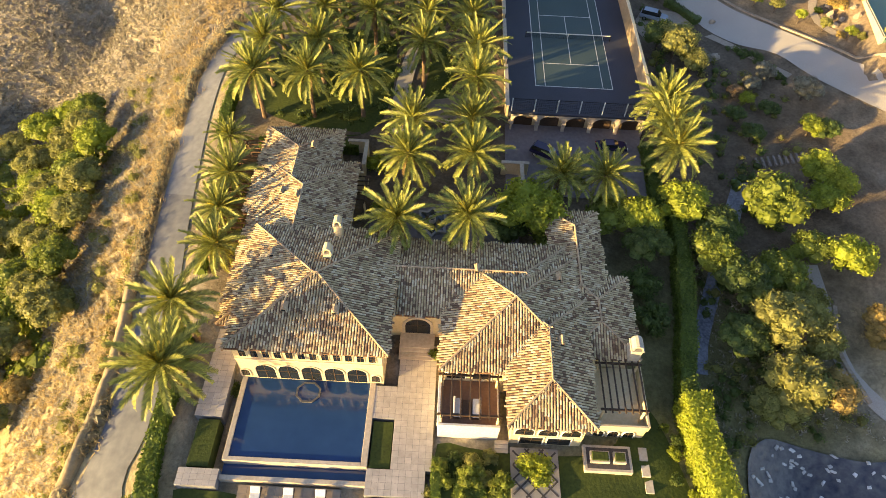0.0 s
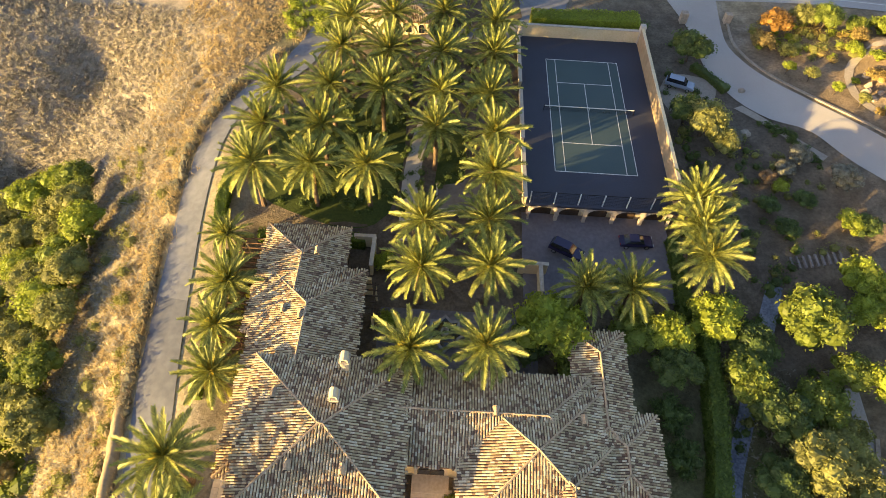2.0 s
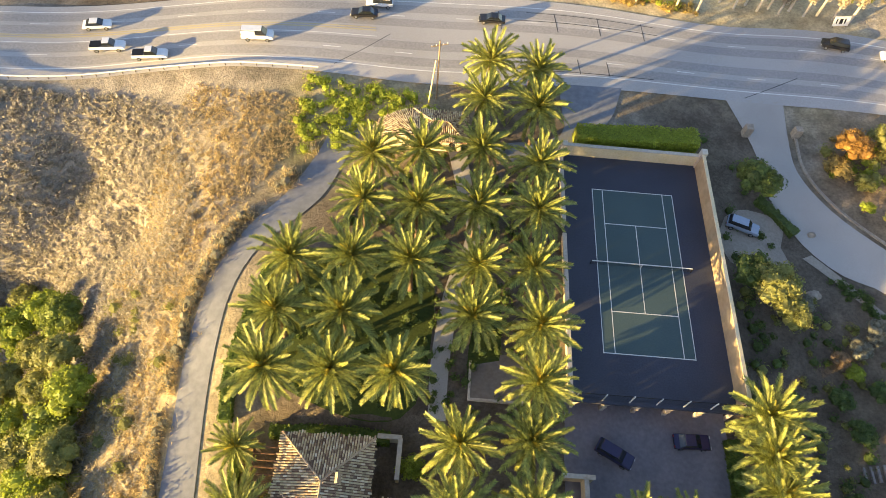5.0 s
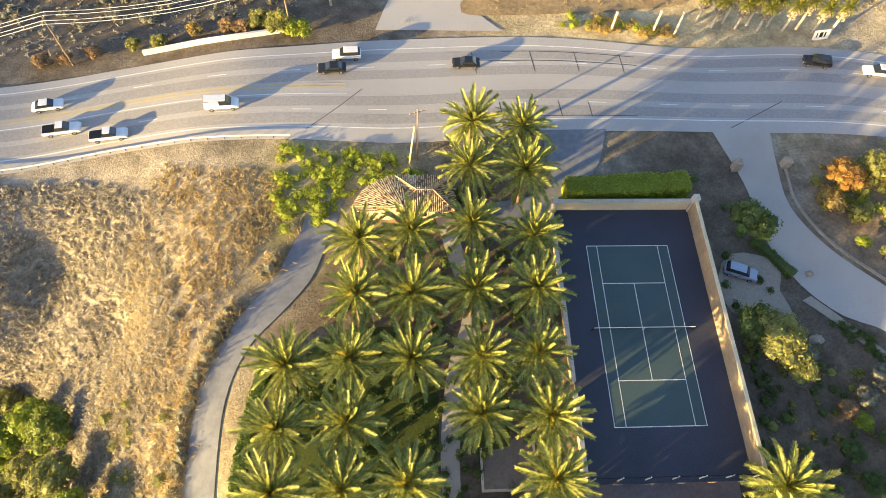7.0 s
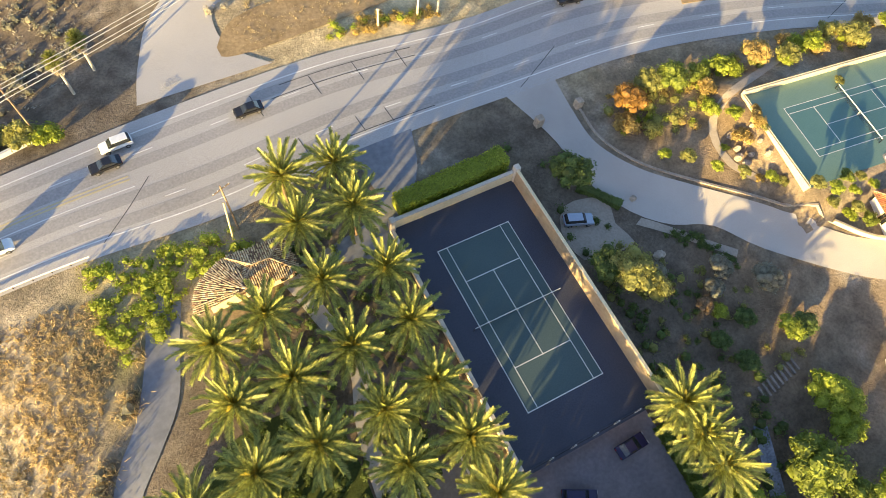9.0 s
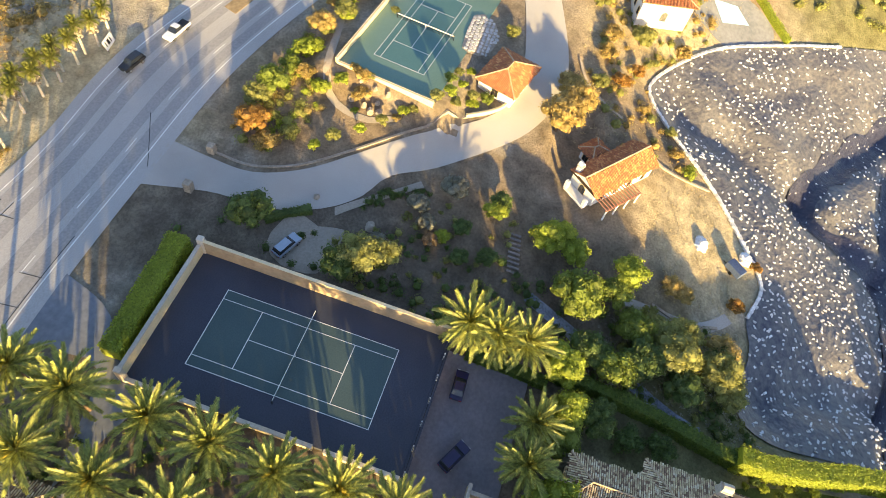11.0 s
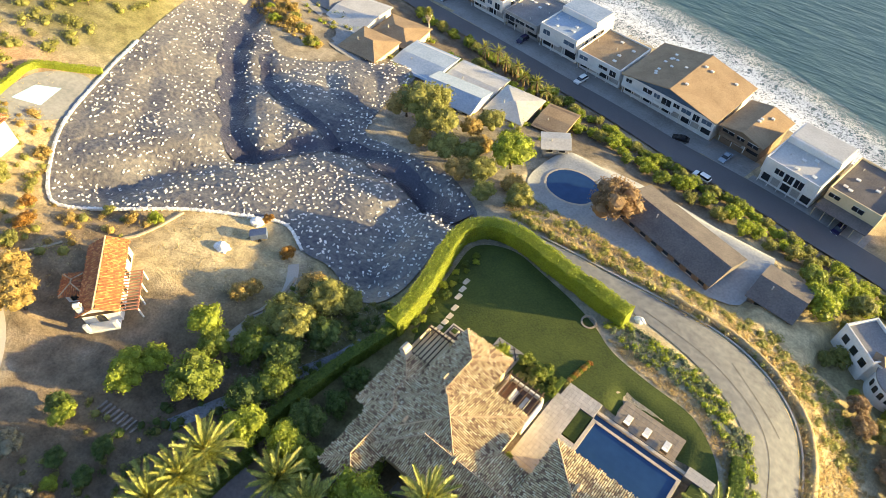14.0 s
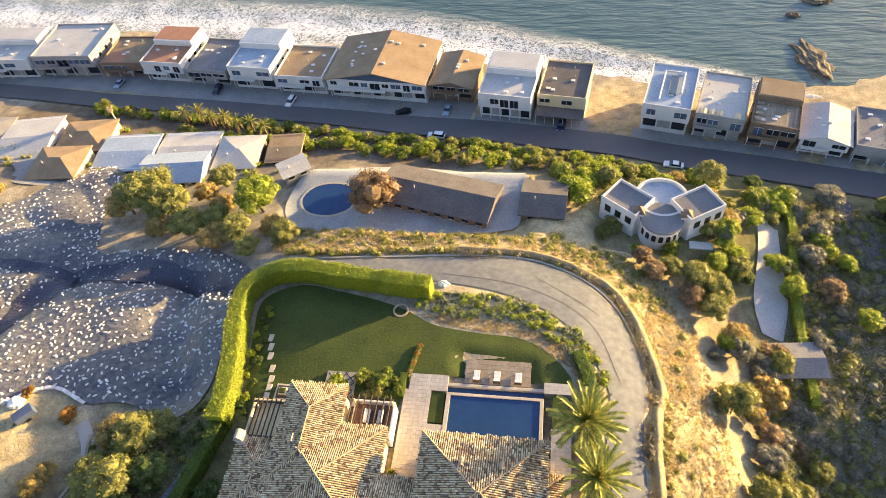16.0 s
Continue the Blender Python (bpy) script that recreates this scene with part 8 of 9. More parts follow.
sv, sf = leaf_cloud(gen, np.array([[0, 0, k * 0.4] for k in range(5)], float), np.array([0.55, 0.7, 0.85, 0.9, 0.8]), 260, 0.3, 0.7, 0.2)
THATCH_MESH = mesh_of("thatch", sv, sf, THATCH)


def fan_palm(x, y, h, label="tall fan palm with a pale thatched skirt"):
    z = ground(x, y)
    t = thing("fan_palm", label, "palm tree", Matrix.Translation((x, y, z)), "fan palms")
    rod("trunk", (0, 0, -0.3), (0, 0, h), 0.26, SKIRT, t, 8, 0.18)
    piece("skirt", THATCH_MESH, t, Matrix.Translation((0, 0, h - 2.3)), "pale dead-leaf skirt")
    for i in range(26):
        f = i / 25
        m = Matrix.Translation((0, 0, h)) @ Matrix.Rotation(i * 2.4, 4, "Z") @ Matrix.Rotation(-radians(75 - 95 * f), 4, "Y")
        piece("fan_leaf", FAN[1 if f > 0.5 else 0], t, m)


for x, y, h in ((21.0, 62.2, 5.2), (23.4, 60.9, 5.6), (25.6, 61.8, 6.0), (27.5, 60.4, 5.2), (29.6, 61.0, 5.8), (31.2, 59.7, 5.0), (33.2, 60.6, 5.6), (35.6, 59.4, 5.4), (38.0, 59.6, 6.0), (40.5, 58.6, 5.4), (43.4, 58.2, 5.8)):
    fan_palm(x, y, h)
for x, y, h in ((12.6, 59.6, 4.6), (16.4, 59.2, 4.8), (5.2, 59.9, 4.0)):
    t = thing("bare_trunk", "pale bare palm trunk that has no crown", "palm trunk", Matrix.Translation((x, y, ground(x, y))))
    rod("trunk", (0, 0, -0.3), (0, 0, h), 0.24, SKIRT, t, 8, 0.19)
    rod("cap", (0, 0, h), (0, 0, h + 0.25), 0.30, SKIRT, t, 8, 0.22)
sign = thing("verge_sign", "white roadside board with dark unreadable lettering", "sign", Matrix.Translation((41.2, 56.6, ground(41.2, 56.6))) @ Matrix.Rotation(radians(8), 4, "Z") @ Matrix.Rotation(radians(-18), 4, "X"))
block("board", -1.5, 1.5, -0.04, 0.04, 0.35, 2.1, PLASTER_WHITE, sign, 0.02)
for s in (-1.2, 1.2):
    rod("post", (s, 0.1, -0.6), (s, 0.1, 2.0), 0.07, WOOD_DARK, sign, 6)
for x0, x1 in ((-1.0, -0.8), (-0.4, 0.2), (0.5, 0.75)):
    block("lettering", x0, x1, -0.065, -0.04, 0.8, 1.7, IRON, sign, 0, "dark bar")
for x, y in ((60, 62), (66, 59), (73, 57), (-44, 66.5), (-40, 70)):
    fan_palm(x, y, rng.uniform(6.5, 9))
fan_palm(82, -150.5, 8.5, "tall fan palm beside the beach road")
for k in range(7):
    palm(37 + k * 4.2, -148.5 - k * 0.9 + rng.uniform(-1, 1), ground(37 + k * 4.2, -149) + 4.5, 0.55, 24, "small feathery palm by the beach road", group="roadside palms")

# driveway fence
fence = thing("wire_fence", "leaning wire fence on thin posts along the driveway", "fence")
fl = smooth_line([(-46.7, 22), (-50.3, 13.6), (-54.0, 8.8), (-57.2, 2.2), (-58.8, -2.5), (-59.4, -9.5), (-59.0, -18), (-57.8, -30), (-56.4, -43), (-54.9, -55), (-55.1, -66), (-56.2, -74), (-50.8, -90), (-38.6, -98), (-22, -98.2)], 3.0)
for p, q in zip(fl[:-1], fl[1:]):
    z0, z1 = ground(*p), ground(*q)
    rod("post", (*p, z0 - 0.2), (p[0] + rng.uniform(-0.1, 0.1), p[1], z0 + 1.5), 0.05, BARK_POLE, fence, 5)
    for h in (0.5, 1.0, 1.4):
        rod("wire", (*p, z0 + h), (*q, z1 + h), 0.008, BARK_POLE, fence, 3)
tagged(ribbon("parking_court", [(-9.5, -27.5), (11, -27.5)], [(-9.5, -13.5), (11, -13.5)], material("parking_paving", (0.165, 0.15, 0.162), (0.235, 0.213, 0.226), 2, 0.3, 0.85, 0.05), 0.16, 8, label="grey-brown paved parking court", category="parking court"))
tagged(ribbon("forecourt_paving", [(-28, -40.5), (-8, -40.5)], [(-28, -30), (-8, -30)], material("court_stone", (0.11, 0.10, 0.105), (0.19, 0.17, 0.17), 2, 0.4, 0.85, 0.08), 0.06, 8, label="dark stone paved entrance court", category="paving"))
f = thing("fountain", "eight-pointed star fountain with a dark basin in the entrance court", "fountain", Matrix.Translation((-19.6, -33.5, -4.44)))


def star(name, r0, r1, z0, z1, mat, parent, label=""):
    verts, n = [], 16
    for z in (z0, z1):
        verts += [((r0 if k % 2 else r1) * math.cos(math.pi * k / 8), (r0 if k % 2 else r1) * math.sin(math.pi * k / 8), z) for k in range(n)]
    verts.append((0, 0, z1))
    faces = [(k, (k + 1) % n, n + (k + 1) % n, n + k) for k in range(n)] + [(n + k, n + (k + 1) % n, 2 * n) for k in range(n)]
    return piece(name, mesh_of(name, verts, faces, mat), parent, None, label)


star("rim", 2.0, 2.7, -0.3, 0.42, FORECOURT, f)
star("water", 1.6, 2.2, 0.1, 0.43, GLASS_DARK, f, "black still water")
drum("bowl", 0.5, 0.43, 1.1, STONE, f, 0, 0, 0.38, 10)
COURT_WALL = [(-10.2, -6.4, -23.5, -23.1), (-7.6, -7.2, -27.6, -23.5), (-32.4, -29.6, -20.6, -20.2), (-29.9, -29.5, -25.2, -20.6)]
for x0, x1, y0, y1 in COURT_WALL:
    t = thing("wall_forecourt", "low cream wall with stone coping in the forecourt", "wall", kind="structure")
    block("wall_body", x0, x1, y0, y1, -5.0, -2.2, PLASTER, t, 0.03)
    block("coping", x0 - 0.08, x1 + 0.08, y0 - 0.08, y1 + 0.08, -2.2, -2.08, STONE, t, 0.02)
PAD = material("grove_paving", (0.15, 0.125, 0.105), (0.22, 0.185, 0.155), 2, 0.3, 0.85, 0.06)
pad = tagged(block("grove_terrace", -21.6, -15.2, -14.9, -6.9, -4.0, ground(-18.4, -11) + 0.16, PAD, None, 0.03), "brown paved terrace with a pale kerb among the palms", "terrace", "", "structure")
for q in ((-21.9, -21.6, -15.2, -6.6), (-15.2, -14.9, -15.2, -6.6), (-21.6, -15.2, -15.2, -14.9), (-21.6, -15.2, -6.9, -6.6)):
    block("kerb", *q, -4.0, ground(-18.4, -11) + 0.22, STONE, pad, 0.02)
CREEK = material("creek_gravel", (0.10, 0.11, 0.14), (0.30, 0.32, 0.37), 3.5, 0.4, 0.9, 0.5, spread=0.5)
ribbon("dry_creek", [(23.0, -23.5), (20.4, -29.5), (17.9, -35.7), (14.8, -43.1), (12.2, -49.8), (11.9, -54)], [(24.8, -24.5), (22.6, -30.0), (20.0, -36.3), (16.8, -43.6), (14.2, -50.0), (13.4, -54)], CREEK, 0.1, 4, label="dry creek bed of blue-grey pebbles", category="creek bed")

# tar-filled cracks and tyre marks on the lower driveway
low_drive = bpy.data.objects["lower_driveway"]
gen = random.Random(12)
for f in (0.3, 0.7):
    pts = [(-50.3 - 4.6 * f, -66.0 - f), (-49.8 - 5.2 * f, -71.5 - 2 * f), (-45.2 - 4.8 * f, -80 - 7 * f), (-34.6 - 3.2 * f, -87 - 8.5 * f), (-20 - 1.6 * f, -90.4 - 6 * f), (-8, -91.6 - 3.8 * f)]
    a, b = gen.randint(0, 2), gen.randint(4, 6)
    stripe("tar_crack", [(x + gen.uniform(-0.4, 0.4), y + gen.uniform(-0.4, 0.4)) for x, y in pts[a:b]], 0.1, PATCH, 0.16, low_drive)
kerb = [(-56.2, -58), (-56.2, -74), (-50.5, -89.6), (-38.5, -97.6), (-22.3, -97.7), (4, -95.7)]
low_wall("drive_kerb", kerb, 0.3, 0.3, GRAVEL, "low pale kerb along the driveway's outer edge")
heap("rubble_mound", -21.0, -89.2, 1.0, 0.6, BAG, "small heap of white bags at the driveway edge", "heap")

# ---- wild growth ----
STRAW_LEAF = leafy("straw_grass_leaf", (0.42, 0.33, 0.17), (0.60, 0.48, 0.27), 0.2)
tufts("hill_brush", "dry grey-beige brush covering the hillside", DRY_BRUSH, spread([(-128, 28), (-80, 31), (-66, 28), (-62, 8), (-66, -8), (-74, -14), (-128, -10)], 9000, 2), (0.45, 1.0), 14, 0.11)
scatter("hill_shrub", "low grey twiggy shrubs on the hillside", DRY_BRUSH, spread([(-128, 28), (-80, 31), (-67, 26), (-64, 8), (-66, -8), (-74, -14), (-128, -10)], 2000, 82), (0.3, 0.75), 12, 0.2, tall=0.75, sink=0.15)
tufts("straw_grass", "straw-gold dry grass on the slope", STRAW_LEAF, spread([(-68, 33), (-50, 31), (-48, 24), (-60, 5), (-60.5, -20), (-58.5, -42), (-57.5, -70), (-56, -88), (-66, -92), (-68, -75), (-72, -40), (-74, -5), (-72, 20)], 7000, 3), (0.35, 0.75), 13, 0.08, 1.0)
SLOPE = [(-76, -5), (-61, 2), (-61, -20), (-59.5, -42), (-58, -70), (-58, -86), (-64, -92), (-66, -70), (-70, -50), (-73, -25)]
tufts("slope_brush", "grey-beige brush on the slope below the driveway", DRY_BRUSH, spread(SLOPE, 1500, 51), (0.5, 1.1), 16, 0.1)
scatter("slope_shrub", "olive shrubs on the slope below the driveway", OLIVE_LEAF, spread(SLOPE, 45, 52), (0.7, 1.5), 110, 0.14, tall=0.8)
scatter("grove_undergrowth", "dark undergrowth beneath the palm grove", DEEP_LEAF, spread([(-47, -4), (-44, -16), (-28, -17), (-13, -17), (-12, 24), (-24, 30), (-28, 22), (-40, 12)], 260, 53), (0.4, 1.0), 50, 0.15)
scatter("canyon_brush", "dense green canyon shrubs", TREE_LEAF, spread([(-128, -8), (-84, -5), (-74, -30), (-68, -50), (-70, -60), (-128, -70)], 700, 4), (0.9, 2.2), 60, 0.2, tall=0.6)
scatter("bluff_brush", "olive brush along the bluff below the driveway", OLIVE_LEAF, spread([(16, -99), (-20, -101.5), (-40, -102), (-55, -92), (-62, -88), (-60, -101), (-40, -108), (0, -107), (17, -109)], 260, 5), (0.5, 1.3), 50, 0.15, tall=0.55, sink=0.1)
tufts("bluff_grass", "straw-gold grass along the bluff edge", STRAW_LEAF, spread([(16, -98), (-20, -100), (-40, -101), (-54, -90), (-60, -72), (-66, -74), (-62, -100), (-40, -107), (0, -106), (17, -108)], 2000, 25), (0.35, 0.8), 14, 0.08, 1.0)
scatter("canyon_scrub", "grey-green scrub in the shaded canyon", OLIVE_LEAF, spread([(-74, -64), (-90, -60), (-128, -70), (-128, -128), (-93, -128), (-88, -105)], 700, 6), (0.6, 1.6), 50, 0.17, tall=0.7, sink=0.2)
CANYON_SIDE = [(-74, -64), (-90, -60), (-128, -70), (-128, -128), (-93, -128), (-88, -105)]
tufts("canyon_dry", "dry grey scrub in the shaded canyon", DRY_BRUSH, spread(CANYON_SIDE, 2600, 71), (0.6, 1.3), 14, 0.12)
scatter("canyon_green", "grey-olive scrub in the shaded canyon", SAGE_LEAF, spread(CANYON_SIDE, 330, 72), (0.8, 2.0), 110, 0.16, tall=0.8)
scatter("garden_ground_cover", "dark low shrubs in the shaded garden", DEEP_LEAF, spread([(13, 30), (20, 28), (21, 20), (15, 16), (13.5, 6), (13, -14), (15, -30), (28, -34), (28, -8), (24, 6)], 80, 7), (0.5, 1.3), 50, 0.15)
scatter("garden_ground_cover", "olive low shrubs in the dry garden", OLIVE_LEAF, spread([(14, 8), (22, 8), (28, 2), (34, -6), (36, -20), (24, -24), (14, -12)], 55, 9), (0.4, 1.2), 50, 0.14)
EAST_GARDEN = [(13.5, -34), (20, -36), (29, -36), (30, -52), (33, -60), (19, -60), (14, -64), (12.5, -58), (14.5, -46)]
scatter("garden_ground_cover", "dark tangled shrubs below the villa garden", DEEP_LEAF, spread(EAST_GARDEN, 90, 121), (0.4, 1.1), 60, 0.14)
scatter("garden_ground_cover", "olive and grey shrubs below the villa garden", OLIVE_LEAF, spread(EAST_GARDEN, 60, 122), (0.4, 1.1), 60, 0.13)
tufts("garden_dry_grass", "dry grass tufts in the villa's lower garden", DRY_BRUSH, spread(EAST_GARDEN, 500, 123), (0.25, 0.55), 12, 0.08)
AGAVE_BANK = [(-16, -84), (-24, -81.2), (-36, -81), (-44, -75), (-48, -70), (-50, -73), (-45, -80.5), (-34, -87), (-20, -87)]
scatter("succulent_bed", "grey-green agaves and succulents on the bank", leafy("agave_leaf", (0.13, 0.17, 0.10), (0.25, 0.285, 0.175), 0.3), spread(AGAVE_BANK, 330, 10), (0.25, 0.65), 22, 0.17)
scatter("bank_shrubs", "green shrubs and flowers on the bank", BRIGHT_LEAF, spread(AGAVE_BANK, 110, 30), (0.4, 0.9), 50, 0.13)
tufts("bank_grass", "straw-gold grass strip beside the lawn", STRAW_LEAF, spread([(-18, -81.5), (-24, -79.4), (-36, -78.2), (-43, -73.5), (-46, -69), (-48, -71), (-44, -77), (-36, -80.5), (-24, -82)], 900, 31), (0.25, 0.5), 12, 0.06, 1.0)
scatter("roadside_verge", "bright green verge plants beside the highway", BRIGHT_LEAF, spread([(-50, 35.5), (-30, 33.5), (-28, 29), (-38, 27.5), (-46, 20), (-51, 22)], 130, 11), (0.6, 1.4), 60, 0.15)
scatter("far_verge", "dry golden brush across the highway", DRY_BRUSH, spread([(-20, 73.5), (20, 75), (60, 66), (110, 50), (115, 66), (60, 90), (-10, 96)], 380, 12), (0.5, 1.6), 30, 0.2)
scatter("far_canyon", "grey-olive scrub beyond the highway", SAGE_LEAF, spread([(-128, 62), (-60, 64), (-42, 72), (-36, 96), (-128, 98)], 260, 13), (0.5, 1.3), 40, 0.2)
tufts("far_dry", "dry grey scrub on the slope beyond the highway", DRY_BRUSH, spread([(-128, 56), (-92, 56), (-60, 61), (-42, 70), (-36, 96), (-128, 98)], 1300, 113), (0.35, 0.8), 13, 0.11)
for x, y, r, key in ((-83.1, 55.9, 1.5, "brown"), (-76.9, 57.6, 1.4, "olive"), (-66.7, 60.0, 1.5, "gold"), (-52.2, 60.0, 2.6, "olive"), (-49.0, 58.6, 2.2, "bright"), (-61, 60.2, 1.6, "brown"), (-58.5, 59.6, 1.5, "brown"), (-72.4, 57.5, 1.6, "olive"), (-90.7, 53.6, 1.7, "brown"), (-87.5, 54.4, 1.5, "brown"), (-55.4, 61, 2.2, "olive")):
    tree(x, y, r, key, low=True)
scatter("verge_yellow", "yellow flowering shrubs on the highway verge", GOLD_LEAF, spread([(-4, 60.5), (12, 58.6), (17, 58), (16, 61), (2, 63.5)], 40, 114), (0.5, 1.2), 80, 0.13)
scatter("verge_yellow", "yellow-green shrubs on the highway verge", BRIGHT_LEAF, spread([(-6, 61), (14, 59), (17, 60), (-2, 64)], 16, 115), (0.5, 1.1), 80, 0.13)
scatter("slide_edge", "golden scrub on the ridge beside the sheeting", GOLD_LEAF, spread([(112, -116), (125, -119), (140, -112), (146, -128), (118, -130), (92, -118)], 160, 14), (0.6, 1.6), 60, 0.18)
scatter("east_slope", "yellow-green scrub on the far slope", OLIVE_LEAF, spread([(118, -60), (128, -95), (155, -95), (160, -20), (130, 0), (118, -20)], 260, 15), (0.7, 2.0), 70, 0.22)
edge = smooth_line([(-58.8, -38), (-57.9, -50), (-57.6, -64), (-57.2, -75), (-51.8, -91), (-39.4, -98.8), (-22, -99.2), (4, -97.4), (12, -98)], 0.45)
edge = edge + np.random.RandomState(8).normal(size=edge.shape) * 0.45
scatter("edge_brush", "straw and olive brush along the driveway's outer edge", OLIVE_LEAF, edge[::2], (0.5, 1.15), 60, 0.14, tall=1.0, sink=0.5)
tufts("edge_straw", "tall straw grass along the driveway's outer edge", STRAW_LEAF, np.repeat(edge, 2, 0) + np.random.RandomState(4).normal(size=(len(edge) * 2, 2)) * 0.5, (0.6, 1.2), 14, 0.07, 1.4)
scatter("edge_grass", "straw-gold growth along the driveway's outer edge", STRAW_LEAF, edge[1::2], (0.4, 0.95), 50, 0.13, tall=1.0, sink=0.5)
BANK = material("straw_bank_soil", (0.24, 0.185, 0.11), (0.38, 0.30, 0.18), 2.2, 0.3, 0.95, 0.8)


def shade_bank(line):
    """A low rounded soil ridge, added at the driveway's outer edge to shade it; dips let light through."""
    c = smooth_line(line, 0.8)
    d = np.gradient(c, axis=0)
    d /= np.linalg.norm(d, axis=1)[:, None] + 1e-9
    out = np.stack([-d[:, 1], d[:, 0]], 1)
    level = heights(c[:, 0] - 1.4 * out[:, 0], c[:, 1] - 1.4 * out[:, 1])
    tall = np.array([0.85 + 0.55 * noise.noise((p[0] / 4.5, p[1] / 4.5, 3.0)) + 0.25 * noise.noise((p[0] / 1.2, p[1] / 1.2, 6.0)) for p in c]).clip(0.15, 1.3)
    tall *= 0.9 * np.clip((-38 - c[:, 1]) / 14, 0, 1)
    prof = [(-0.75, -0.5, 0.0), (-0.5, 0.0, 0.45), (-0.1, 0.0, 0.95), (0.35, 0.0, 0.9), (0.9, -0.3, 0.3), (1.5, -1.6, 0.0)]
    rows = [np.c_[c + out * o + np.array([[0.12 * noise.noise((p[0], p[1], o)), 0.12 * noise.noise((p[1], p[0], o))] for p in c]), level + low + tall * f] for o, low, f in prof]
    n, m = len(c), len(prof)
    verts = np.stack(rows, 1).reshape(-1, 3)
    faces = [(k * m + q, k * m + q + 1, (k + 1) * m + q + 1, (k + 1) * m + q) for k in range(n - 1) for q in range(m - 1)]
    tagged(piece("shade_bank", mesh_of("shade_bank", verts, faces, BANK, True)), "low straw-coloured earth bank added to shade the driveway", "bank", "", "structure")


shade_bank([(-57.6, -38), (-57.1, -43), (-55.8, -55), (-56.2, -66), (-57.4, -74), (-52, -90.9), (-39.0, -99.0), (-22, -99.2)][::-1])
brink = smooth_line([(-47.4, 22), (-51.0, 13.6), (-54.7, 8.8), (-57.9, 2.2), (-59.5, -2.5), (-60.1, -9.5), (-59.7, -18), (-58.5, -30), (-57.1, -43), (-55.6, -55), (-55.8, -66), (-56.9, -74), (-51.5, -90.6), (-39.0, -98.7), (-22, -98.9)], 0.5)
gen = np.random.RandomState(17)
gaps = np.array([noise.noise((p[0] / 5, p[1] / 5, 1.0)) for p in brink]) < 0.22
brink = brink[gaps] + gen.normal(size=(int(gaps.sum()), 2)) * 0.3
tufts("brink_straw", "tall straw grass at the driveway's brink", STRAW_LEAF, np.repeat(brink, 3, 0) + gen.normal(size=(len(brink) * 3, 2)) * 0.5, (1.1, 1.8), 16, 0.08, 1.6)
scatter("brink_brush", "grey-olive brush at the driveway's brink", SAGE_LEAF, brink[::2], (0.8, 1.5), 90, 0.13, tall=1.2, sink=0.1)
scatter("far_gold", "yellow-green sunlit brush beyond the highway", GOLD_LEAF, spread([(20, 74), (60, 67), (100, 52), (112, 60), (60, 84), (20, 84)], 260, 33), (0.6, 1.6), 50, 0.2)
VERGE = [(84, 22), (77, 25.5), (65, 26.5), (55, 29.6), (46, 31), (40, 32.4), (33, 31), (31, 24), (36, 20), (46, 18), (48, 24), (60, 24), (80, 19)]
scatter("verge_olive", "olive shrubs on the highway bank", OLIVE_LEAF, spread(VERGE, 60, 61), (0.5, 1.5), 90, 0.13)
scatter("verge_gold", "golden shrubs on the highway bank", GOLD_LEAF, spread(VERGE, 34, 62), (0.4, 1.3), 90, 0.13)
scatter("verge_green", "bright green shrubs on the highway bank", BRIGHT_LEAF, spread(VERGE, 40, 63), (0.5, 1.3), 90, 0.13)
YARD = [(64, -22), (100, -20), (114, -45), (100, -50), (88, -40), (80, -35), (70, -39), (62, -47), (58, -36)]
scatter("drive_bed", "dark low planting beside the gravel drive", DEEP_LEAF, spread([(29.7, 7.4), (32.7, 3.0), (35.7, -2.1), (35.0, -4.0), (31.5, 0.6), (27.6, 5.6)], 36, 80), (0.4, 0.8), 60, 0.13)
scatter("yard_olive", "olive shrubs on the dry garden slope", OLIVE_LEAF, spread(YARD, 55, 64), (0.6, 1.7), 90, 0.14)
scatter("yard_gold", "golden dry shrubs on the garden slope", GOLD_LEAF, spread(YARD, 60, 65), (0.4, 1.5), 90, 0.14)
tufts("yard_grass", "dry straw grass on the garden slope", STRAW_LEAF, spread([(58, -20), (120, -20), (118, -60), (88, -40), (72, -39), (60, -50), (46, -58), (34, -58), (32, -44), (58, -40)], 1400, 66), (0.2, 0.5), 10, 0.06, 1.0)
for k, (x, y) in enumerate(spread([(-69, -62), (-80, -58), (-84, -80), (-78, -100), (-70, -98), (-69, -80)], 18, 67)):
    tree(x, y, rng.uniform(1.6, 3.0), ("olive", "sage", "gold", "olive", "brown")[k % 5], low=k % 2 == 0)
tufts("far_straw", "golden dry grass beyond the highway", STRAW_LEAF, spread([(-20, 64), (20, 66.5), (60, 62), (100, 50), (112, 58), (60, 80), (-10, 80)], 2200, 73), (0.35, 0.8), 12, 0.09, 1.0)
HOUSE_YARDS = [(125, -151), (60, -150), (20, -148), (20, -131), (60, -121), (75, -125), (125, -132)]
scatter("yard_shrubs", "green garden shrubs between the terrace houses", BRIGHT_LEAF, spread(HOUSE_YARDS, 110, 74), (0.6, 1.5), 60, 0.14)
scatter("yard_hedges", "olive garden shrubs between the terrace houses", OLIVE_LEAF, spread(HOUSE_YARDS, 90, 75), (0.6, 1.5), 60, 0.14)
for k, (x, y) in enumerate(spread([(120, -62), (130, -92), (152, -90), (156, -20), (124, -14)], 18, 76)):
    tree(x, y, rng.uniform(1.8, 3.2), ("olive", "bright", "gold")[k % 3])
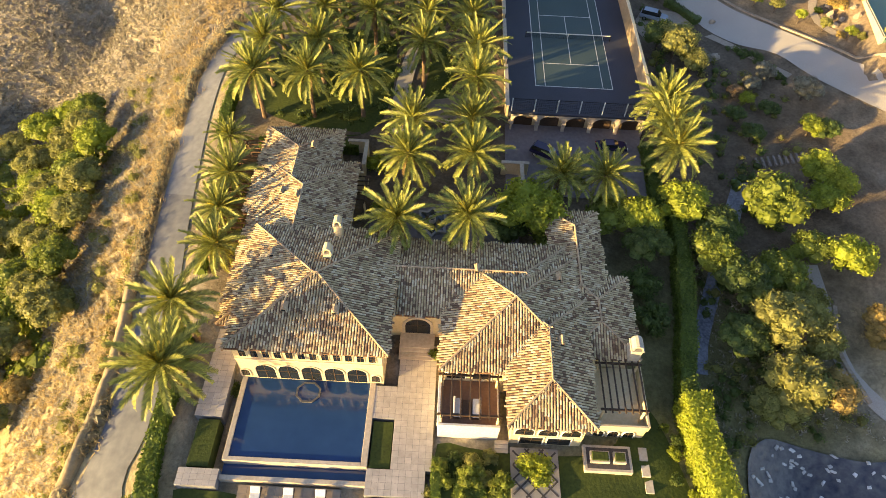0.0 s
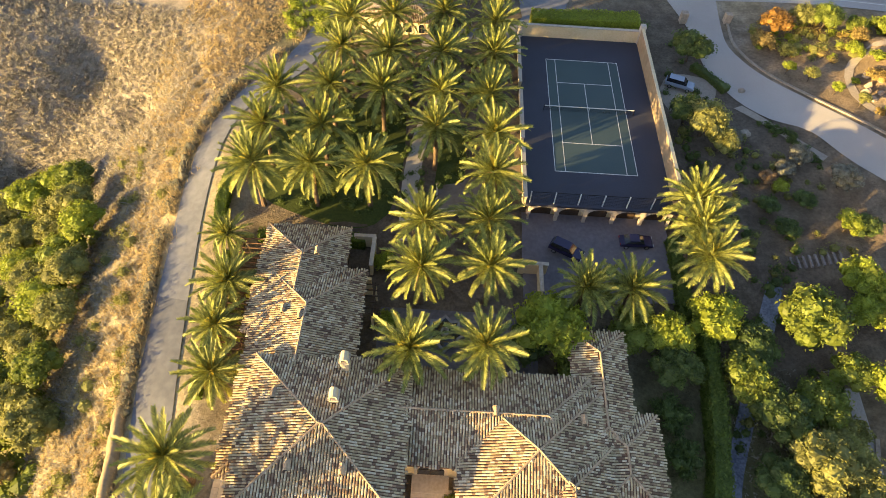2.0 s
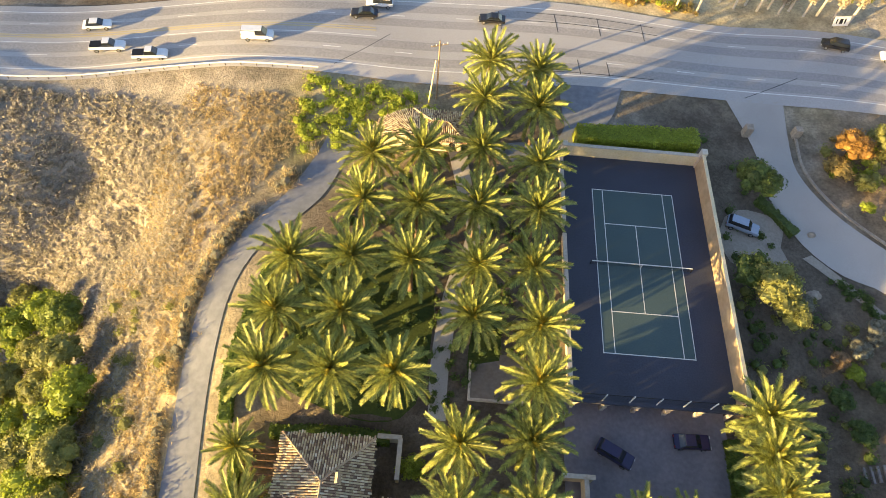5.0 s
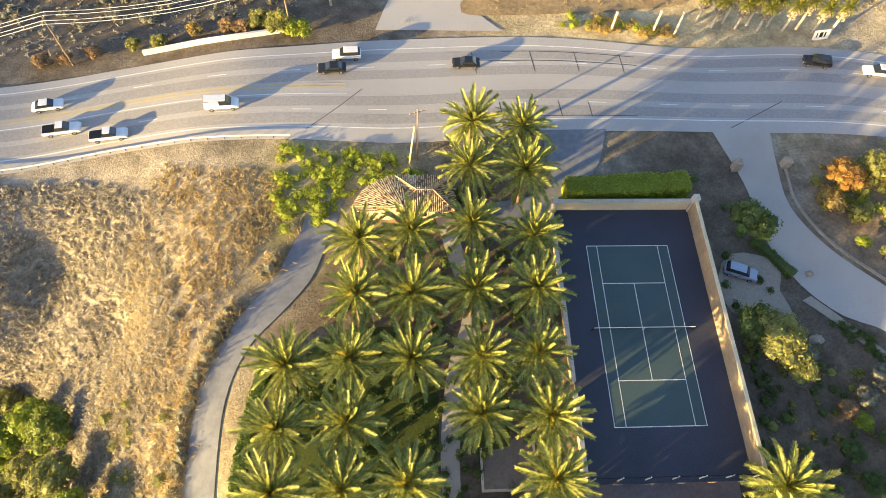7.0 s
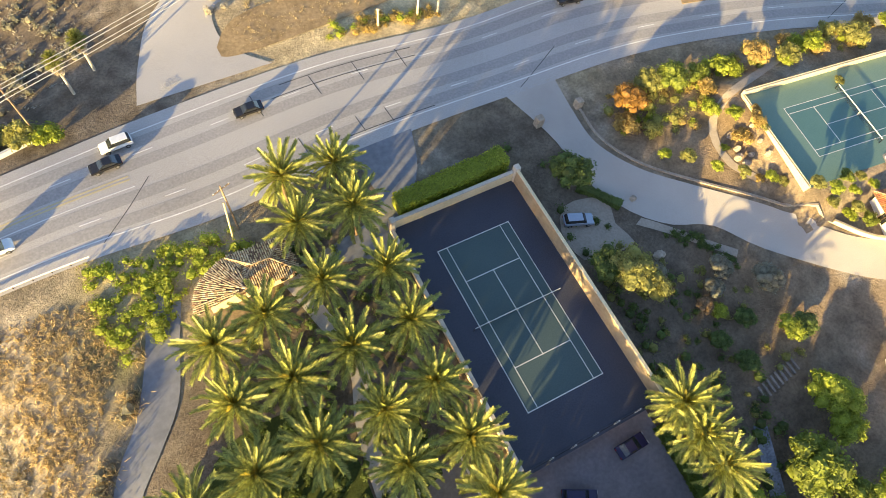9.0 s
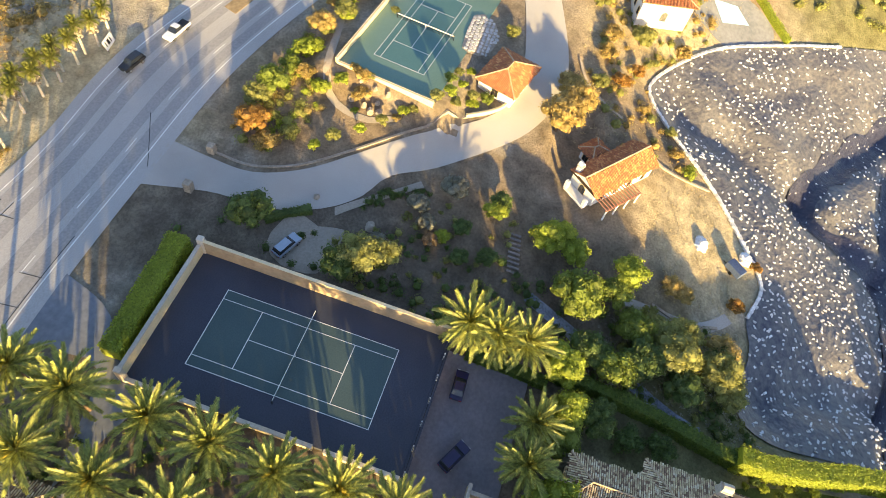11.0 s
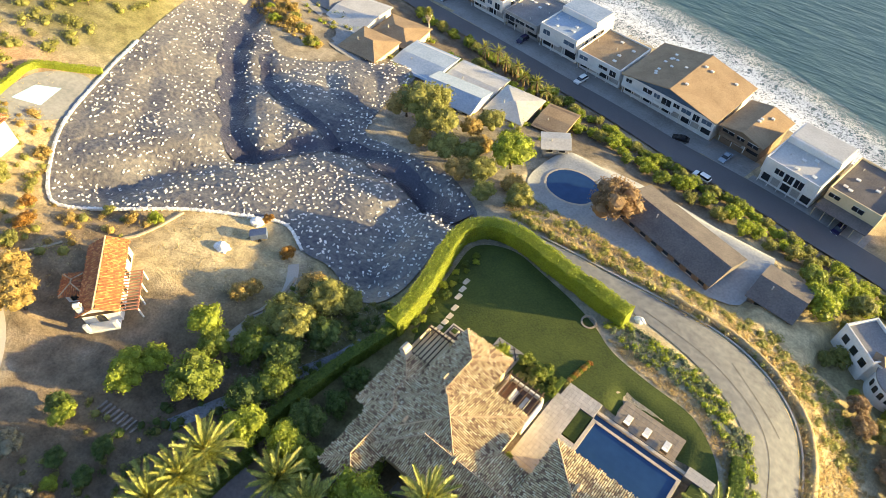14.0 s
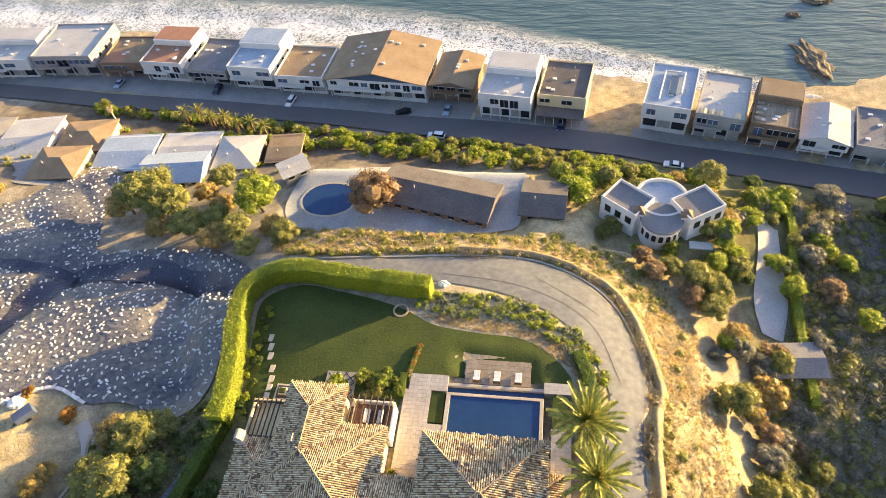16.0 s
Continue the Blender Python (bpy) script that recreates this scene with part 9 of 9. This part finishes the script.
for k, (x, y) in enumerate(spread([(94, -117), (112, -118), (126, -121), (140, -114), (144, -127), (118, -130)], 14, 77)):
    tree(x, y, rng.uniform(1.3, 2.4), ("gold", "olive", "bright")[k % 3], low=True)
for x, y, r, key in ((-43.5, -125.7, 2.4, "bright"), (-45, -122, 2.2, "bright"), (-52, -127.4, 2.4, "olive"), (-57.2, -131, 2.2, "olive"), (-67.1, -129.4, 2.2, "gold"), (-73.2, -127.4, 3.4, "olive"), (-84.6, -132.8, 2, "deep"), (-85.3, -124.4, 1.8, "sage"), (-75.6, -116.3, 2.6, "gold"), (-79, -118.4, 2.4, "sage"), (-76.5, -107.8, 2.2, "bright"), (-72.2, -105.2, 2.4, "bright"), (-67.7, -100, 3.2, "olive"), (-70, -94, 2.8, "olive"), (-66, -96, 2.4, "brown"), (-72.5, -87.1, 2.4, "bright"), (-77.9, -103.5, 1.7, "deep"), (-54, -114.5, 1.6, "bright"), (-50.5, -111.2, 1.7, "olive"), (-91.1, -128.4, 2.6, "sage"), (-91.9, -110.5, 2.6, "sage"), (-89.6, -90.2, 2.2, "sage"), (-99.5, -128.4, 3.2, "sage"), (-95, -118, 2.4, "sage"), (-94, -102, 2.6, "brown"), (-59.4, -100.1, 2.2, "brown"), (-57.5, -103, 2, "brown"), (-63, -101.5, 2.4, "olive"), (-77, -123, 2, "olive"), (-74.5, -111.5, 2, "sage")):
    tree(x, y, r, key)
# canyon drive below the round villa, with its hedge, and the road behind it
ribbon("canyon_drive", [(-82.5, -131), (-84.4, -127.3), (-82.3, -112.7), (-79.4, -100), (-79.8, -92.5)], [(-88, -131), (-88.6, -127.3), (-86.8, -112.7), (-86, -100), (-83.5, -91)], ROOF_PALE, 0.15, 4, label="pale concrete drive down the canyon", category="driveway")
ribbon("canyon_road", [(-101.5, -131), (-101.8, -124), (-104.4, -111), (-107.5, -98), (-112, -84)], [(-105.6, -130), (-106, -124), (-108.6, -111), (-111.7, -98), (-116, -84)], BEACH_ASPHALT, 0.15, 4, label="narrow dark asphalt road in the canyon", category="road")
hedge("canyon_hedge", [(-90.6, -126), (-90.2, -118), (-88.4, -110), (-87.2, -100), (-86.6, -92), (-86, -78)], 1.6, 1.8, "clipped green hedge beside the canyon drive", BRIGHT_LEAF, 26)

# Mostly unseen grove, added to the west to throw shade into the canyon.
for k, (x, y) in enumerate(spread([(-114, -128), (-128, -142), (-168, -150), (-172, -90), (-150, -44), (-126, -52), (-116, -92)], 54, 91)):
    tree(x, y, rng.uniform(3.6, 5.2), ("sage", "olive", "sage", "deep")[k % 4], height=rng.uniform(6.5, 9.5) if y > -100 else rng.uniform(2.2, 3.2))
for k in range(12):
    tree(119 + rng.uniform(0, 9), -16 - k * 2.6, rng.uniform(2.0, 3.0), ("bright", "bright", "green")[k % 3])
CANYON_ROW = [(-72.5, -60), (-75, -66), (-74, -73), (-78, -70), (-80, -62), (-82, -76), (-77, -80), (-76, -53), (-84, -66), (-81, -4), (-77.5, -11), (-73.5, -16), (-72.5, -24), (-71, -31), (-70.5, -39), (-69, -46), (-86, -2), (-93, 2), (-70.5, -56), (-76, -45), (-97, -6), (-90, -5), (-84, -9), (-80, -15), (-75.5, -20), (-79, -24), (-75, -28), (-78, -33), (-73.5, -36), (-77, -40), (-72.5, -43), (-84, -20), (-86, -30), (-88, -14), (-82, -46), (-75, -50), (-92, -24), (-90, -38), (-71.5, -51), (-79, -56)]
for k, (x, y) in enumerate(CANYON_ROW):
    seaward = y < -50
    tree(x, y, rng.uniform(1.5, 2.5) if seaward else rng.uniform(2.4, 3.8), ("olive", "sage", "gold", "sage")[k % 4] if seaward else ("olive", "bright", "olive", "olive", "green")[k % 5], height=rng.uniform(1.2, 2.2) if seaward else rng.uniform(2.5, 4))
SHORE_TREES = [(51.5, -114.8, 6.2, "olive"), (45.5, -112, 5.0, "olive"), (57, -113, 4.6, "gold"), (24.1, -113.2, 5.2, "bright"), (38, -106, 4.2, "olive"), (30, -101.5, 3.4, "gold"), (21, -98.5, 2.8, "olive"), (46, -106, 3.0, "gold"), (33, -113, 3.2, "gold"), (25.8, -103.8, 3.6, "olive"), (13.8, -101.8, 3.0, "olive"), (32, -108, 3.4, "olive"), (18.5, -106, 2.6, "gold"), (-1.8, -115.6, 5.6, "brown"), (-24.6, -116.4, 2.8, "bright"),
               (37.9, -124.1, 3.4, "olive"), (-44.8, -121.4, 3.8, "bright"), (-46.5, -126, 3.4, "bright"), (-42, -128, 3.0, "green"), (30, -121, 2.8, "green"), (40, -118.5, 3.0, "gold")]
for x, y, r, key in SHORE_TREES:
    tree(x, y, r, key, low=key == "bright" and r < 4)
for k in range(56):
    x = -56 + k * 2.75 + rng.uniform(-0.8, 0.8)
    tree(x, -147.0 - 0.15 * (x - 1) + rng.uniform(-1.2, 1.8), rng.uniform(1.4, 2.3), rng.choice(["bright", "bright", "olive", "green"]), low=True)
for k in range(24):
    x, y = spread([(-48, -130), (-52, -112), (-56, -104), (-72, -104), (-77, -112), (-76, -130), (-66, -131), (-62, -126), (-54, -128)], 24, 44)[k]
    if not (-72.5 < x < -51.5 and -122.5 < y < -108):
        tree(x, y, rng.uniform(1.4, 2.6), rng.choice(["bright", "olive", "bright", "gold"]), low=True)
for k in range(38):
    x = -56 + k * 3.15 + rng.uniform(-0.8, 0.8)
    tree(x, -133.6 - 0.135 * (x + 50) + rng.uniform(-2.2, 1.6), rng.uniform(1.5, 2.5), rng.choice(["bright", "bright", "olive", "green"]), low=True)
for k in range(44):
    x, y = spread([(-76, -134), (-82, -128), (-78, -104), (-74, -92), (-70, -100), (-72, -126), (-90, -92), (-100, -95), (-98, -130), (-90, -130)], 44, 40)[k] if k < 22 else (rng.uniform(-126, -110), rng.uniform(-132, -80))
    tree(x, y, rng.uniform(1.6, 2.9), rng.choice(["olive", "green", "bright", "olive", "bright"]))
for k in range(14):
    tree(-51 - rng.uniform(0, 26), -104 - rng.uniform(0, 26) if k % 2 else -131 + rng.uniform(-3, 2), rng.uniform(1.5, 2.8), rng.choice(["bright", "olive", "green"]), low=True)
for k in range(14):
    x, y = spread([(-122, -10), (-98, -8), (-92, -30), (-82, -50), (-78, -68), (-122, -60)], 14, 21)[k]
    tree(x, y, rng.uniform(2.0, 3.6), rng.choice(["green", "bright", "olive", "deep"]))
for x, y, r, key in ((3.5, -33, 3.2, "green"), (-6.9, -34.0, 4.4, "bright"), (-3.5, -37.5, 3.2, "green"), (-9.8, -35.5, 2.6, "deep"), (7.5, -33.5, 3.0, "bright"), (8.0, -38, 2.8, "deep"), (6.8, -43, 2.4, "deep"), (7.4, -48, 2.2, "deep"), (-28.2, -23.5, 1.8, "bright"),
                     (-26.5, -32.5, 1.6, "bright"), (-7.5, -66.5, 1.9, "bright"), (-14, -67.5, 1.5, "green"), (-11, -68.2, 1.4, "green"), (-23.3, -59, 0.9, "green"), (-18.2, -53.6, 0.8, "green"), (-40.7, -58.7, 1.2, "deep")):
    tree(x, y, r, key, low=r < 2.5)
for x, y, r, key in ((66, 26, 1.6, "gold"), (92, -22, 2.6, "olive"), (97, -17, 2.6, "olive"), (86, -26, 2.2, "gold"), (80, -26, 2.2, "gold"), (75, -30, 2.0, "rust"), (72, -26, 1.8, "olive"), (88, -32, 2.4, "olive"), (92, -42, 1.8, "gold"), (80, -33, 1.6, "rust"), (64, -44, 1.5, "gold"),
                     (61, -47, 1.6, "bright"), (69, -42, 1.3, "olive"), (37.5, -59, 1.6, "rust"), (47.5, -62.5, 1.2, "rust"), (27, -50, 2.6, "olive"), (26.5, -56, 2.8, "gold"), (28, -44, 2.2, "olive"), (69, 15, 0.9, "olive"), (50, 14.5, 1.6, "gold"), (56, 0, 1.3, "green"), (74, -7, 1.6, "olive"), (112, -38, 3, "green"), (116, -30, 3, "olive")):
    tree(x, y, r, key, low=r < 2.3)
for k in range(16):
    tree(rng.uniform(6.6, 9.0) + k * 0.12, -61 - k * 1.35, rng.uniform(0.5, 1.0), ("green", "deep", "bright")[k % 3], low=True)
for x, y in ((-17.2, -66.6), (-15.6, -65.6), (-16.4, -68.0), (-13.8, -66.2), (-12.6, -67.6), (-14.6, -69.4), (-18.4, -69.0), (-12.0, -65.4)):
    tree(x, y, rng.uniform(0.8, 1.3), rng.choice(["green", "deep", "olive"]), low=True)
for k in range(9):
    tree(-18.3 - k * 0.1, -70.2 - k * 0.6, 0.55, ("gold", "green", "rust")[k % 3], low=True)
stones = thing("stepping_stones", "row of pale square stepping stones in the lawn", "stepping stones")
for x, y in ((7.1, -75.2), (6.5, -73.4), (6.0, -71.6), (4.9, -69.2), (4.4, -67.2), (4.2, -65.6), (4.1, -64.0)):
    block("stone", x - 0.45, x + 0.45, y - 0.7, y + 0.7, ground(x, y) - 0.1, ground(x, y) + 0.14, STONE, stones, 0.04)
pit = thing("fire_pit", "round pale stone fire pit at the lawn edge", "fire pit", Matrix.Translation((-14.5, -82.3, ground(-14.5, -82.3))))
drum("ring", 1.4, -0.3, 0.35, STONE_WALL, pit, 0, 0, 1.1, 16)
